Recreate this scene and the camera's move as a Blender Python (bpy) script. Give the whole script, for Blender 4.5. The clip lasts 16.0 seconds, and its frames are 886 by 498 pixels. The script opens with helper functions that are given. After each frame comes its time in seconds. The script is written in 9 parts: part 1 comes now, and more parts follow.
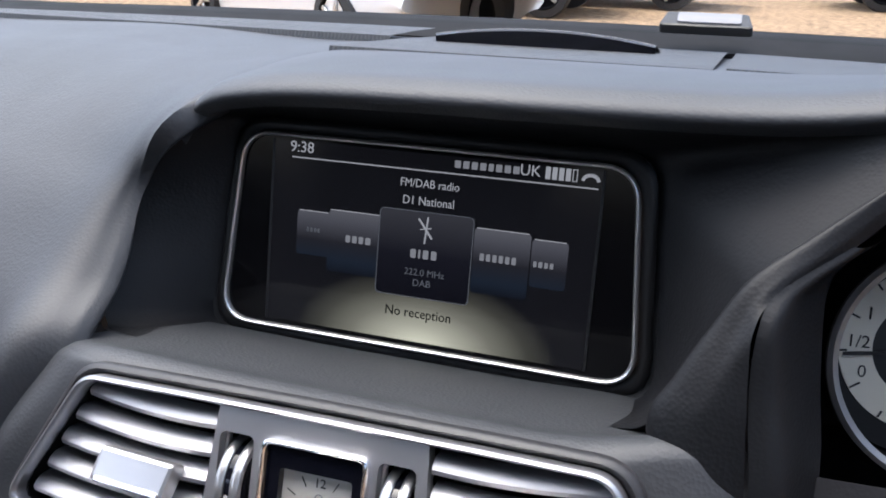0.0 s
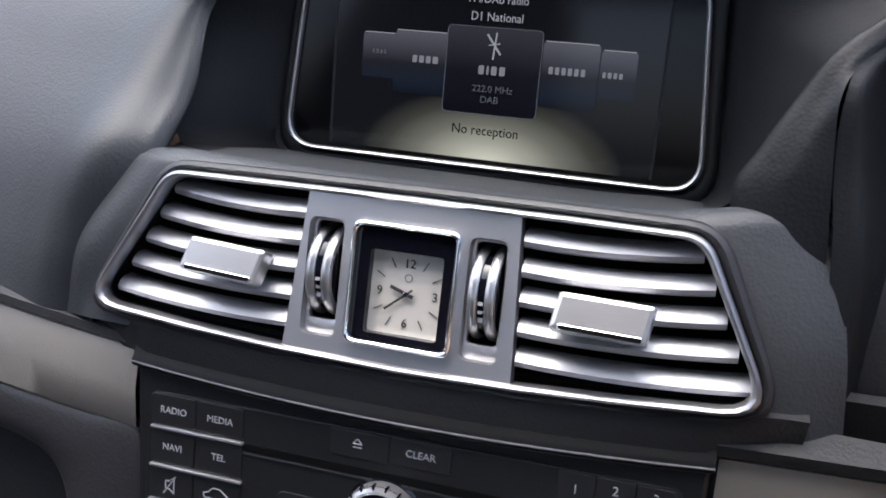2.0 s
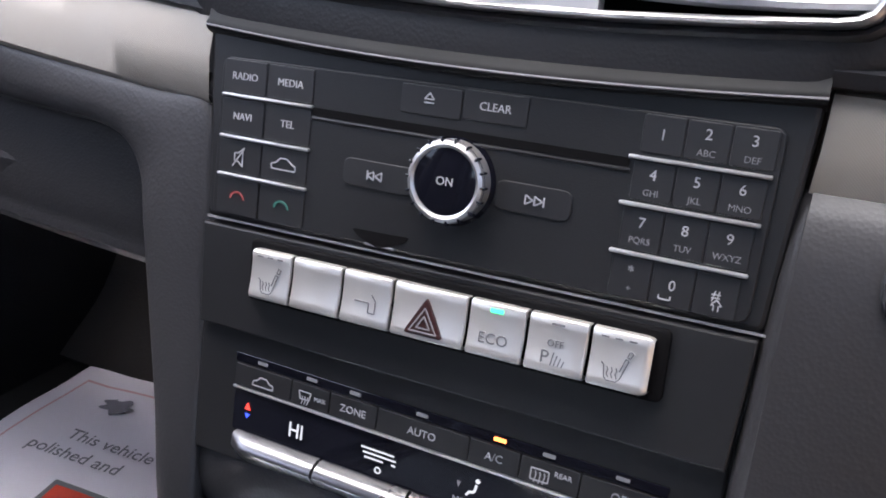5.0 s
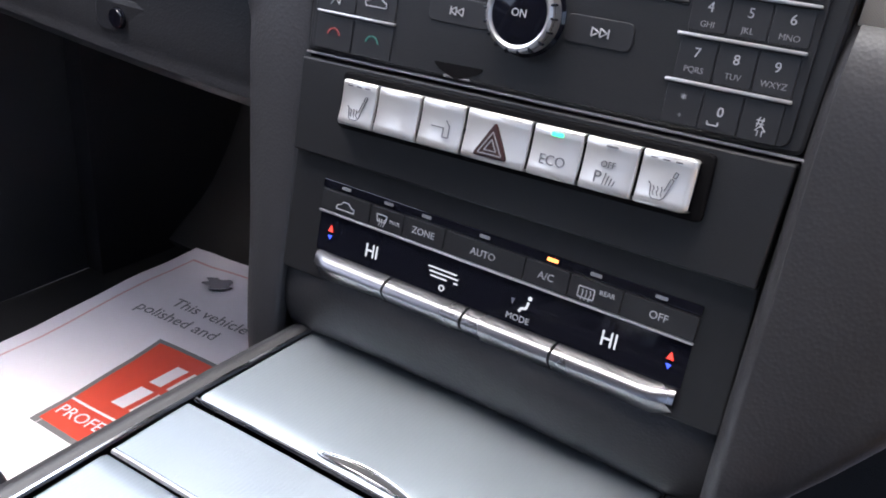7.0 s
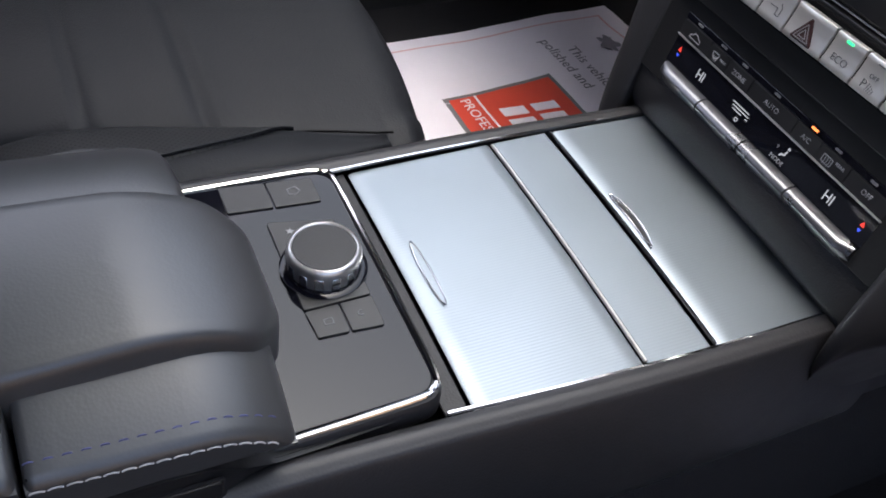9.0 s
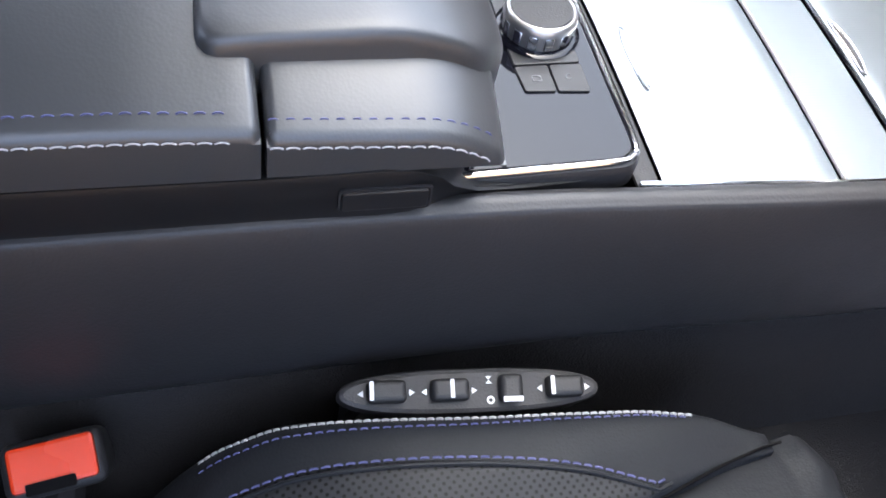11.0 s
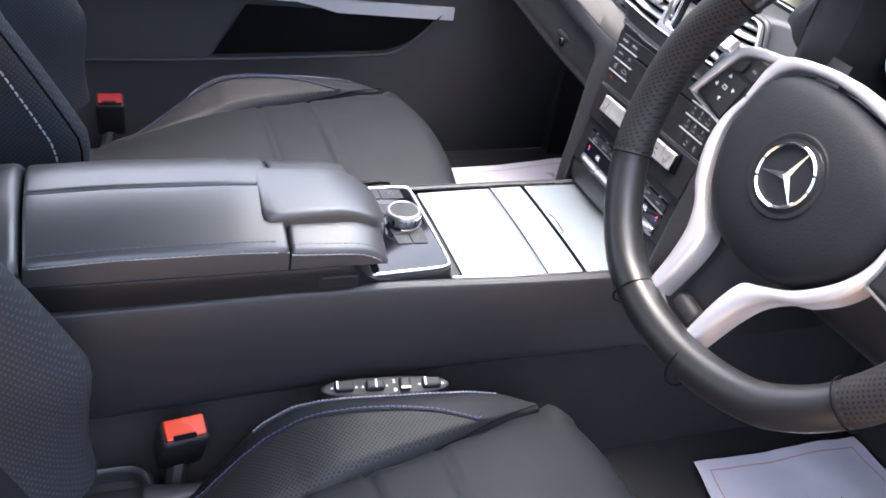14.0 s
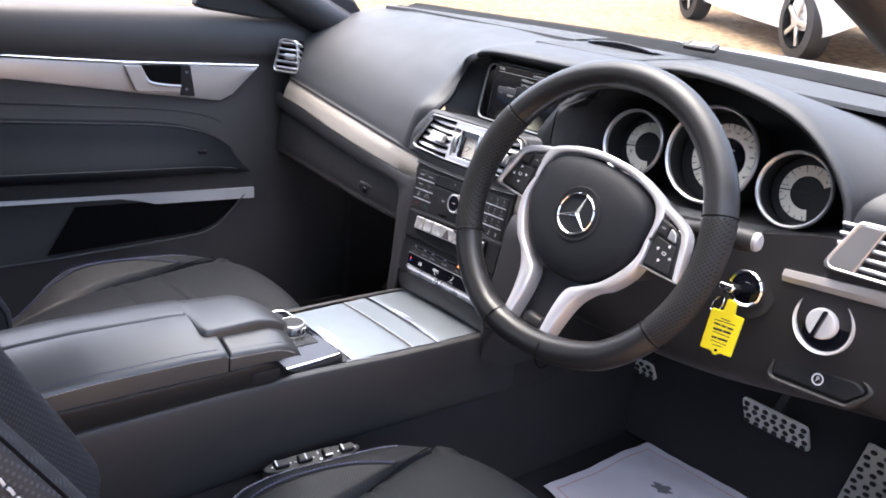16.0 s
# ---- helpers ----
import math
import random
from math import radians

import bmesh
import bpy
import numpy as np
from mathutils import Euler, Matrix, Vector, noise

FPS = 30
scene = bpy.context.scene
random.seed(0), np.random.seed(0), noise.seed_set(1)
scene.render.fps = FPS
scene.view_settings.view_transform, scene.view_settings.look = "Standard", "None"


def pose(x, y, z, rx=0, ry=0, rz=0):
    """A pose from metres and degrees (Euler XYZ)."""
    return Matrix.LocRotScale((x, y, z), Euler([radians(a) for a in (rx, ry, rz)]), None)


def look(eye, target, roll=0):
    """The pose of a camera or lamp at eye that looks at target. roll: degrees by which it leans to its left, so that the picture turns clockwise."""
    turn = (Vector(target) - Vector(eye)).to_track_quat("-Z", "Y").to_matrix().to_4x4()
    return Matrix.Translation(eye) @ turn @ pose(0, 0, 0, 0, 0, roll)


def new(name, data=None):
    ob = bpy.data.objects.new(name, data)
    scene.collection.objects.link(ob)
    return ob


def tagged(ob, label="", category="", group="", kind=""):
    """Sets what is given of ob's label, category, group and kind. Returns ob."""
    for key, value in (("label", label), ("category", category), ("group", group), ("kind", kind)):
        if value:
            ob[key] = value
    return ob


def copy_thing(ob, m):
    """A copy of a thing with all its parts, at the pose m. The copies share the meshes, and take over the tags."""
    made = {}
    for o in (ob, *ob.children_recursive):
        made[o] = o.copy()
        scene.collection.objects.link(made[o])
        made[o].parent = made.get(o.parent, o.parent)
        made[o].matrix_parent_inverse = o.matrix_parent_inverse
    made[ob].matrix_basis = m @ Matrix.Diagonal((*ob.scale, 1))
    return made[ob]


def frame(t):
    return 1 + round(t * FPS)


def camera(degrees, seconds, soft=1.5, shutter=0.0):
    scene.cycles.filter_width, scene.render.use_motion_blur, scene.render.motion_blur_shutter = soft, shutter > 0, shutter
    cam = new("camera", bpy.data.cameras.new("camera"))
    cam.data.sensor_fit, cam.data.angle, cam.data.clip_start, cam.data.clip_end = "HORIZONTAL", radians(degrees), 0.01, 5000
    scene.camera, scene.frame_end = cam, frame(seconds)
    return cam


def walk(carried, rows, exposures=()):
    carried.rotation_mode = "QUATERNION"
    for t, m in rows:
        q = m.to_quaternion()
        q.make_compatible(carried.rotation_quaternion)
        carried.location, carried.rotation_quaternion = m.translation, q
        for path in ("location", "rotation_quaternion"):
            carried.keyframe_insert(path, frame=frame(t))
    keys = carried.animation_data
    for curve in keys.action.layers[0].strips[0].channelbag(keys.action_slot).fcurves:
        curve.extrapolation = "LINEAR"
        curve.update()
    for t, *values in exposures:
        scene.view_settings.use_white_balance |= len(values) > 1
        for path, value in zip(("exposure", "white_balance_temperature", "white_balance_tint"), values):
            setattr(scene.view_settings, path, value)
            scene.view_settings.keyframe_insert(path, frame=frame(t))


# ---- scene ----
cam = camera(53.0, 16.0, soft=1.8)
PATH = [
    (0, (0.134, -0.246, 0.47), (-0.481, 1.581, -0.063), 2.6),
    (0.5, (0.124, -0.231, 0.469), (-0.483, 1.601, -0.055), 2.4),
    (1, (0.107, -0.252, 0.451), (-0.483, 1.582, -0.087), 2.4),
    (1.5, (0.108, -0.275, 0.428), (-0.467, 1.548, -0.161), 2.7),
    (2, (0.107, -0.284, 0.409), (-0.455, 1.529, -0.224), 3.0),
    (2.5, (0.108, -0.289, 0.391), (-0.475, 1.512, -0.256), 3.3),
    (3, (0.114, -0.296, 0.363), (-0.543, 1.465, -0.322), 3.5),
    (3.5, (0.121, -0.292, 0.342), (-0.589, 1.441, -0.361), 3.7),
    (4, (0.126, -0.291, 0.325), (-0.632, 1.41, -0.404), 3.8),
    (4.5, (0.131, -0.287, 0.31), (-0.644, 1.401, -0.431), 4.0),
    (6.8, (0.164, -0.318, 0.233), (-0.772, 1.276, -0.531), 5.1),
    (7, (0.174, -0.326, 0.256), (-0.781, 1.211, -0.596), 5.6),
    (7.5, (0.202, -0.351, 0.277), (-0.821, 1.015, -0.766), 7.2),
    (8, (0.232, -0.354, 0.314), (-0.842, 0.805, -0.911), 8.8),
    (8.5, (0.271, -0.372, 0.347), (-0.854, 0.598, -0.992), 10.4),
    (9, (0.303, -0.421, 0.378), (-0.891, 0.355, -1.027), 12.2),
    (9.5, (0.319, -0.435, 0.39), (-0.91, 0.229, -1.041), 13.4),
    (10, (0.345, -0.449, 0.357), (-0.885, 0.115, -1.116), 14.1),
    (10.2, (0.346, -0.459, 0.330), (-0.860, 0.088, -1.168), 14.2),
    (12.3, (0.386, -0.499, 0.352), (-0.615, -0.025, -1.314), 17.7),
    (12.5, (0.426, -0.521, 0.387), (-0.64, -0.043, -1.236), 16.8),
    (13, (0.584, -0.591, 0.503), (-0.739, -0.091, -0.912), 13.8),
    (13.5, (0.683, -0.62, 0.546), (-0.777, -0.04, -0.691), 11.9),
    (14, (0.838, -0.618, 0.586), (-0.682, 0.072, -0.515), 10.4),
    (14.5, (0.983, -0.677, 0.613), (-0.582, 0.119, -0.346), 9.4),
    (15, (1.094, -0.752, 0.631), (-0.492, 0.18, -0.155), 8.2),
    (15.5, (1.076, -0.83, 0.604), (-0.473, 0.228, -0.09), 7.1),
    (15.8, (1.038, -0.886, 0.575), (-0.450, 0.277, -0.085), 6.2),
    (16, (1.053, -0.931, 0.585), (-0.379, 0.312, -0.054), 5.9),
]
EXPOSURES = [(0.0, 2.05, 6150, 10), (0.5, 2.05, 6100, 10), (1.0, 2.25, 6100, 10), (2.0, 1.97, 6100, 11), (3.0, 2.1, 6100, 12), (4.0, 2.5, 6150, 12), (4.5, 2.75, 6200, 12), (7.0, 2.65, 6150, 11), (7.5, 2.25, 6300, 10), (8.0, 1.85, 6350, 10), (8.5, 1.6, 6300, 10), (9.0, 1.78, 6250, 10), (9.5, 1.95, 6200, 10), (10.2, 2.4, 6200, 10), (12.4, 3.85, 6250, 8), (13.0, 3.25, 6250, 8), (13.5, 2.95, 6250, 9), (14.0, 3.3, 6300, 12), (14.5, 3.6, 6300, 12), (15.0, 3.02, 6400, 12), (16.0, 2.8, 6450, 12)]
walk(cam, [(t, look(eye, target, roll)) for t, eye, target, roll in PATH], EXPOSURES)

# ---- daylight ----
SUN_AZ, SUN_EL = radians(-104), radians(78)
world = bpy.data.worlds.new("sky")
scene.world = world
world.use_nodes = True
wn = world.node_tree.nodes
sky = wn.new("ShaderNodeTexSky")
sky.sky_type, sky.sun_disc = "NISHITA", False
sky.sun_elevation, sky.sun_rotation = SUN_EL, SUN_AZ
sky.air_density, sky.dust_density, sky.ozone_density = 0.75, 6.0, 1.0
wn["Background"].inputs["Strength"].default_value = 0.15
world.node_tree.links.new(sky.outputs["Color"], wn["Background"].inputs["Color"])
sun_data = bpy.data.lights.new("sun", "SUN")
sun_data.energy, sun_data.angle, sun_data.color = 0.7, radians(130), (1.0, 0.985, 0.99)
sun = new("sun", sun_data)
sun.matrix_basis = look((0, 0, 0), (-math.sin(SUN_AZ) * math.cos(SUN_EL), -math.cos(SUN_AZ) * math.cos(SUN_EL), -math.sin(SUN_EL)))


# ---- materials ----
def material(name, base, rough=0.5, metal=0.0, vary=0.15, scale=8.0, grain=0.0, grain_scale=900.0, rough_vary=0.08, coat=0.0, spec=0.5, rand=0.0):
    """A surface with slow blotches of colour and gloss, and a fine relief."""
    m = bpy.data.materials.new(name)
    m.use_nodes = True
    nodes, links = m.node_tree.nodes, m.node_tree.links
    b = nodes["Principled BSDF"]
    co = nodes.new("ShaderNodeTexCoord")
    n1 = nodes.new("ShaderNodeTexNoise")
    n1.inputs["Scale"].default_value, n1.inputs["Detail"].default_value = scale, 5.0
    links.new(co.outputs["Object"], n1.inputs["Vector"])
    ramp = nodes.new("ShaderNodeMix")
    ramp.data_type = "RGBA"
    lo = [c * (1 - vary) for c in base]
    hi = [min(1, c * (1 + vary)) for c in base]
    ramp.inputs["A"].default_value, ramp.inputs["B"].default_value = (*lo, 1), (*hi, 1)
    links.new(n1.outputs["Fac"], ramp.inputs["Factor"])
    links.new(ramp.outputs["Result"], b.inputs["Base Color"])
    mr = nodes.new("ShaderNodeMapRange")
    mr.inputs["To Min"].default_value, mr.inputs["To Max"].default_value = max(0.02, rough - rough_vary), min(1, rough + rough_vary)
    n2 = nodes.new("ShaderNodeTexNoise")
    n2.inputs["Scale"].default_value, n2.inputs["Detail"].default_value = scale * 3.1, 3.0
    links.new(co.outputs["Object"], n2.inputs["Vector"])
    links.new(n2.outputs["Fac"], mr.inputs["Value"])
    links.new(mr.outputs["Result"], b.inputs["Roughness"])
    b.inputs["Metallic"].default_value = metal
    b.inputs["Coat Weight"].default_value = coat
    b.inputs["Specular IOR Level"].default_value = spec
    if grain:
        v = nodes.new("ShaderNodeTexVoronoi")
        v.inputs["Scale"].default_value = grain_scale
        links.new(co.outputs["Object"], v.inputs["Vector"])
        n3 = nodes.new("ShaderNodeTexNoise")
        n3.inputs["Scale"].default_value = grain_scale * 0.35
        links.new(co.outputs["Object"], n3.inputs["Vector"])
        add = nodes.new("ShaderNodeMath")
        links.new(v.outputs["Distance"], add.inputs[0])
        links.new(n3.outputs["Fac"], add.inputs[1])
        bump = nodes.new("ShaderNodeBump")
        bump.inputs["Strength"].default_value, bump.inputs["Distance"].default_value = grain, 0.0006
        links.new(add.outputs[0], bump.inputs["Height"])
        links.new(bump.outputs["Normal"], b.inputs["Normal"])
    return m


def ribbed(name, base, rough, metal, pitch, axis, strength=0.5, cross=0.0):
    """Metal or leather with a fine regular relief: lines, or a grid of dots where cross is set."""
    m = material(name, base, rough, metal, vary=0.06, scale=6.0)
    nodes, links = m.node_tree.nodes, m.node_tree.links
    co = nodes.new("ShaderNodeTexCoord")
    sep = nodes.new("ShaderNodeSeparateXYZ")
    links.new(co.outputs["Object"], sep.inputs[0])

    def waves(which, step):
        k = nodes.new("ShaderNodeMath")
        k.operation = "MULTIPLY"
        k.inputs[1].default_value = 2 * math.pi / step
        links.new(sep.outputs[which], k.inputs[0])
        w = nodes.new("ShaderNodeMath")
        w.operation = "SINE"
        links.new(k.outputs[0], w.inputs[0])
        return w
    w = waves(axis[0], pitch)
    if cross:
        w2 = waves(axis[1], cross)
        mul = nodes.new("ShaderNodeMath")
        mul.operation = "MULTIPLY"
        links.new(w.outputs[0], mul.inputs[0])
        links.new(w2.outputs[0], mul.inputs[1])
        w = mul
    bump = nodes.new("ShaderNodeBump")
    bump.inputs["Strength"].default_value, bump.inputs["Distance"].default_value = strength, 0.0005
    links.new(w.outputs[0], bump.inputs["Height"])
    links.new(bump.outputs["Normal"], nodes["Principled BSDF"].inputs["Normal"])
    return m


def perforated(name, base, pitch=0.0052, axes=("X", "Y"), dark=0.35):
    """Leather with rows of small punched holes."""
    m = material(name, base, 0.54, grain=0.10, grain_scale=800, spec=0.2)
    nodes, links = m.node_tree.nodes, m.node_tree.links
    co = nodes.new("ShaderNodeTexCoord")
    sep = nodes.new("ShaderNodeSeparateXYZ")
    links.new(co.outputs["Object"], sep.inputs[0])
    waves = []
    for k, (ca, cb) in enumerate(((1, 1), (1, -1))):
        a = nodes.new("ShaderNodeMath")
        a.operation = "MULTIPLY"
        a.inputs[1].default_value = math.pi / pitch * ca
        links.new(sep.outputs[axes[0]], a.inputs[0])
        c = nodes.new("ShaderNodeMath")
        c.operation = "MULTIPLY_ADD"
        c.inputs[1].default_value = math.pi / pitch * cb
        links.new(sep.outputs[axes[1]], c.inputs[0])
        links.new(a.outputs[0], c.inputs[2])
        w = nodes.new("ShaderNodeMath")
        w.operation = "COSINE"
        links.new(c.outputs[0], w.inputs[0])
        waves.append(w)
    mul = nodes.new("ShaderNodeMath")
    mul.operation = "ADD"
    links.new(waves[0].outputs[0], mul.inputs[0])
    links.new(waves[1].outputs[0], mul.inputs[1])
    hole = nodes.new("ShaderNodeMapRange")
    hole.inputs["From Min"].default_value, hole.inputs["From Max"].default_value = 0.75, 1.15
    links.new(mul.outputs[0], hole.inputs["Value"])
    b = nodes["Principled BSDF"]
    old = b.inputs["Base Color"].links[0].from_socket
    mix = nodes.new("ShaderNodeMix")
    mix.data_type = "RGBA"
    links.new(hole.outputs["Result"], mix.inputs["Factor"])
    links.new(old, mix.inputs["A"])
    mix.inputs["B"].default_value = tuple(c * dark for c in base) + (1,)
    links.new(mix.outputs["Result"], b.inputs["Base Color"])
    return m


def glowing(name, base, strength):
    m = bpy.data.materials.new(name)
    m.use_nodes = True
    b = m.node_tree.nodes["Principled BSDF"]
    b.inputs["Base Color"].default_value = (0.02, 0.02, 0.02, 1)
    b.inputs["Emission Color"].default_value = (*base, 1)
    b.inputs["Emission Strength"].default_value = strength
    return m


def clear_glass(name, tint=(0.9, 0.95, 0.95)):
    m = bpy.data.materials.new(name)
    m.use_nodes = True
    nodes, links = m.node_tree.nodes, m.node_tree.links
    out = nodes["Material Output"]
    mix, tr, gl = (nodes.new("ShaderNode" + k) for k in ("MixShader", "BsdfTransparent", "BsdfGlossy"))
    tr.inputs["Color"].default_value = (*tint, 1)
    gl.inputs["Roughness"].default_value = 0.02
    mix.inputs[0].default_value = 0.05
    links.new(tr.outputs[0], mix.inputs[1])
    links.new(gl.outputs[0], mix.inputs[2])
    links.new(mix.outputs[0], out.inputs["Surface"])
    return m


DASH = material("dash_soft_plastic", (0.028, 0.0305, 0.0345), 0.55, grain=0.22, grain_scale=640, scale=5)
LOWER = material("lower_plastic", (0.0185, 0.0182, 0.0198), 0.5, grain=0.2, grain_scale=700, spec=0.35)
FLANK = material("flank_leatherette", (0.0195, 0.0194, 0.0214), 0.47, grain=0.16, grain_scale=600)
PANEL = material("matt_black_panel", (0.009, 0.0092, 0.0102), 0.42, grain=0.08, grain_scale=1500, spec=0.4)
KEYMAT = material("black_keys", (0.0100, 0.0101, 0.0112), 0.42, vary=0.1)
PIANO = material("gloss_black", (0.0045, 0.0048, 0.0080), 0.06, coat=0.12, vary=0.1, rough_vary=0.03, spec=0.32)
SCREEN_GLASS = material("screen_glass", (0.003, 0.003, 0.0035), 0.10, vary=0.1, spec=0.22)
# Near-black for openings and seams: the shade inside is put into the colour.
GAP_SHADE = material("gap_shade_black", (0.0042, 0.0041, 0.0046), 0.8, spec=0.05)
SILVER = material("satin_silver", (0.58, 0.575, 0.57), 0.33, 0.9, vary=0.04, scale=20, rough_vary=0.03)
FACE = material("brushed_faceplate", (0.62, 0.605, 0.60), 0.40, 0.95, vary=0.05, scale=25, rough_vary=0.03)
BEZEL = material("satin_grey_metal", (0.36, 0.36, 0.37), 0.36, 0.9, vary=0.05, scale=20, rough_vary=0.04)
CHROME = material("chrome", (0.85, 0.85, 0.86), 0.10, 1.0, vary=0.03, rough_vary=0.04)
SLAT = material("silvered_slat", (0.50, 0.50, 0.52), 0.54, 0.95, vary=0.04, rough_vary=0.03)
COVER = ribbed("ribbed_console_metal", (0.240, 0.272, 0.305), 0.47, 0.97, 0.0021, "X", 0.09)
TRIM = ribbed("woven_metal_trim", (0.355, 0.328, 0.290), 0.60, 0.95, 0.0011, ("X", "Z"), 0.13, 0.0011)
LINING_SOFT = material("door_lining_leatherette", (0.0410, 0.0400, 0.0412), 0.50, grain=0.16, grain_scale=600)
DOORTRIM = material("brushed_door_trim", (0.58, 0.55, 0.53), 0.36, 0.7, vary=0.06, rough_vary=0.04)
LEATHER = material("black_leather", (0.0128, 0.0142, 0.0172), 0.54, grain=0.20, grain_scale=560, scale=6, spec=0.16)
LEATHER_B = material("armrest_leather", (0.0310, 0.0318, 0.0335), 0.40, grain=0.06, grain_scale=620, scale=6, spec=1.0, rough_vary=0.03)
PERF = perforated("perforated_leather", (0.0195, 0.0204, 0.0228), 0.0026, dark=0.06)
PERFB = perforated("perforated_back", (0.0215, 0.0232, 0.0272), 0.0031, ("Y", "Z"), 1.9)
GRILLE = ribbed("speaker_mesh", (0.024, 0.026, 0.029), 0.55, 0.0, 0.0030, ("X", "Y"), 0.7, 0.0030)
CARPET = material("black_carpet", (0.033, 0.032, 0.0335), 0.95, grain=0.9, grain_scale=700, spec=0.1)
RUBBER = material("black_rubber", (0.012, 0.012, 0.013), 0.55, grain=0.2)
WHITE = material("printed_white", (0.30, 0.305, 0.32), 0.6, vary=0.04)
GREY = material("printed_grey", (0.16, 0.16, 0.17), 0.6, vary=0.05)
INK = material("dark_legend", (0.10, 0.10, 0.105), 0.55, vary=0.05)
BLACKINK = material("printed_black", (0.02, 0.02, 0.02), 0.7, vary=0.05)
DIAL = material("cream_dial", (0.52, 0.49, 0.43), 0.5, vary=0.05, scale=40)
PAPER = material("floor_paper", (0.77, 0.73, 0.79), 0.75, vary=0.05, scale=15, grain=0.1, grain_scale=200)
RED = material("printed_red", (0.62, 0.06, 0.03), 0.55, vary=0.06, scale=30)
PINK = material("printed_pink", (0.65, 0.40, 0.42), 0.7, vary=0.06)
HINGE = material("semi_gloss_plastic", (0.026, 0.027, 0.030), 0.34, grain=0.08, grain_scale=900)
BUCKLE = material("red_buckle", (0.58, 0.040, 0.010), 0.26, vary=0.06)
YELLOW = material("yellow_tag", (0.85, 0.72, 0.01), 0.45, vary=0.05)
BLUE_THREAD = material("blue_thread", (0.075, 0.08, 0.19), 0.6, vary=0.15)
WHITE_THREAD = material("white_thread", (0.38, 0.38, 0.39), 0.6, vary=0.15)
MAROON = material("hazard_red", (0.020, 0.006, 0.006), 0.3)
GLASS = clear_glass("clear_glass")
PAINT = material("white_car_paint", (0.80, 0.80, 0.80), 0.2, coat=0.8, vary=0.02)
DKPAINT = material("dark_car_paint", (0.05, 0.02, 0.02), 0.2, coat=0.8, vary=0.05)
BRICKM = material("red_brick", (0.30, 0.13, 0.09), 0.85, vary=0.3, scale=3)
CARGLASS = material("car_window_glass", (0.02, 0.025, 0.03), 0.06, vary=0.05)
LED_GREEN = glowing("green_led", (0.05, 1.0, 0.3), 0.6)
LED_RED = glowing("amber_led", (1.0, 0.22, 0.05), 0.8)
ARROW_RED = glowing("red_arrow", (1.0, 0.05, 0.03), 0.35)
ARROW_BLUE = glowing("blue_arrow", (0.05, 0.10, 1.0), 0.35)
LCD = glowing("lit_digits", (0.85, 0.85, 0.9), 0.16)
SCR_TEXT = glowing("screen_text", (0.8, 0.8, 0.86), 0.085)
SCR_MID = glowing("screen_grey_text", (0.55, 0.55, 0.6), 0.075)
SCR_DIM = glowing("screen_dim_text", (0.25, 0.27, 0.32), 0.05)
SCR_DARKTEXT = material("screen_dark_text", (0.004, 0.004, 0.004), 0.6, vary=0.05, spec=0.1)


def gradient_screen(name, stops, along="Z", lo=0.0, hi=1.0, strength=1.0, rough=0.12):
    """A lit screen whose glow runs through the stops between two heights."""
    m = bpy.data.materials.new(name)
    m.use_nodes = True
    nodes, links = m.node_tree.nodes, m.node_tree.links
    b = nodes["Principled BSDF"]
    b.inputs["Base Color"].default_value = (0.004, 0.004, 0.005, 1)
    b.inputs["Roughness"].default_value = rough
    b.inputs["Specular IOR Level"].default_value = 0.2
    co, sep, mr, ramp = (nodes.new("ShaderNode" + k) for k in ("TexCoord", "SeparateXYZ", "MapRange", "ValToRGB"))
    links.new(co.outputs["Object"], sep.inputs[0])
    links.new(sep.outputs[along], mr.inputs["Value"])
    mr.inputs["From Min"].default_value, mr.inputs["From Max"].default_value = lo, hi
    links.new(mr.outputs["Result"], ramp.inputs["Fac"])
    while len(ramp.color_ramp.elements) < len(stops):
        ramp.color_ramp.elements.new(0.5)
    for e, (at, col) in zip(ramp.color_ramp.elements, stops):
        e.position, e.color = at, (*col, 1)
    links.new(ramp.outputs["Color"], b.inputs["Emission Color"])
    b.inputs["Emission Strength"].default_value = strength
    return m


def glow_screen():
    """The radio page: black, with a cream pool of light low in the middle."""
    m = bpy.data.materials.new("radio_page")
    m.use_nodes = True
    nodes, links = m.node_tree.nodes, m.node_tree.links
    b = nodes["Principled BSDF"]
    b.inputs["Base Color"].default_value = (0.004, 0.004, 0.005, 1)
    b.inputs["Roughness"].default_value = 0.10
    co = nodes.new("ShaderNodeTexCoord")
    mp = nodes.new("ShaderNodeMapping")
    mp.inputs["Location"].default_value = (0, 0, -0.312 / 0.036)
    mp.inputs["Scale"].default_value = (1 / 0.066, 0.0, 1 / 0.036)
    links.new(co.outputs["Object"], mp.inputs["Vector"])
    ln = nodes.new("ShaderNodeVectorMath")
    ln.operation = "LENGTH"
    links.new(mp.outputs[0], ln.inputs[0])
    ramp = nodes.new("ShaderNodeValToRGB")
    links.new(ln.outputs["Value"], ramp.inputs["Fac"])
    el = ramp.color_ramp.elements
    el[0].position, el[0].color = 0.0, (0.75, 0.73, 0.57, 1)
    el[1].position, el[1].color = 1.0, (0.004, 0.004, 0.005, 1)
    for pos, k in ((0.3, 0.52), (0.55, 0.22), (0.8, 0.06)):
        mid = el.new(pos)
        mid.color = (0.75 * k, 0.73 * k, 0.58 * k, 1)
    links.new(ramp.outputs["Color"], b.inputs["Emission Color"])
    b.inputs["Emission Strength"].default_value = 0.24
    b.inputs["Specular IOR Level"].default_value = 0.25
    return m


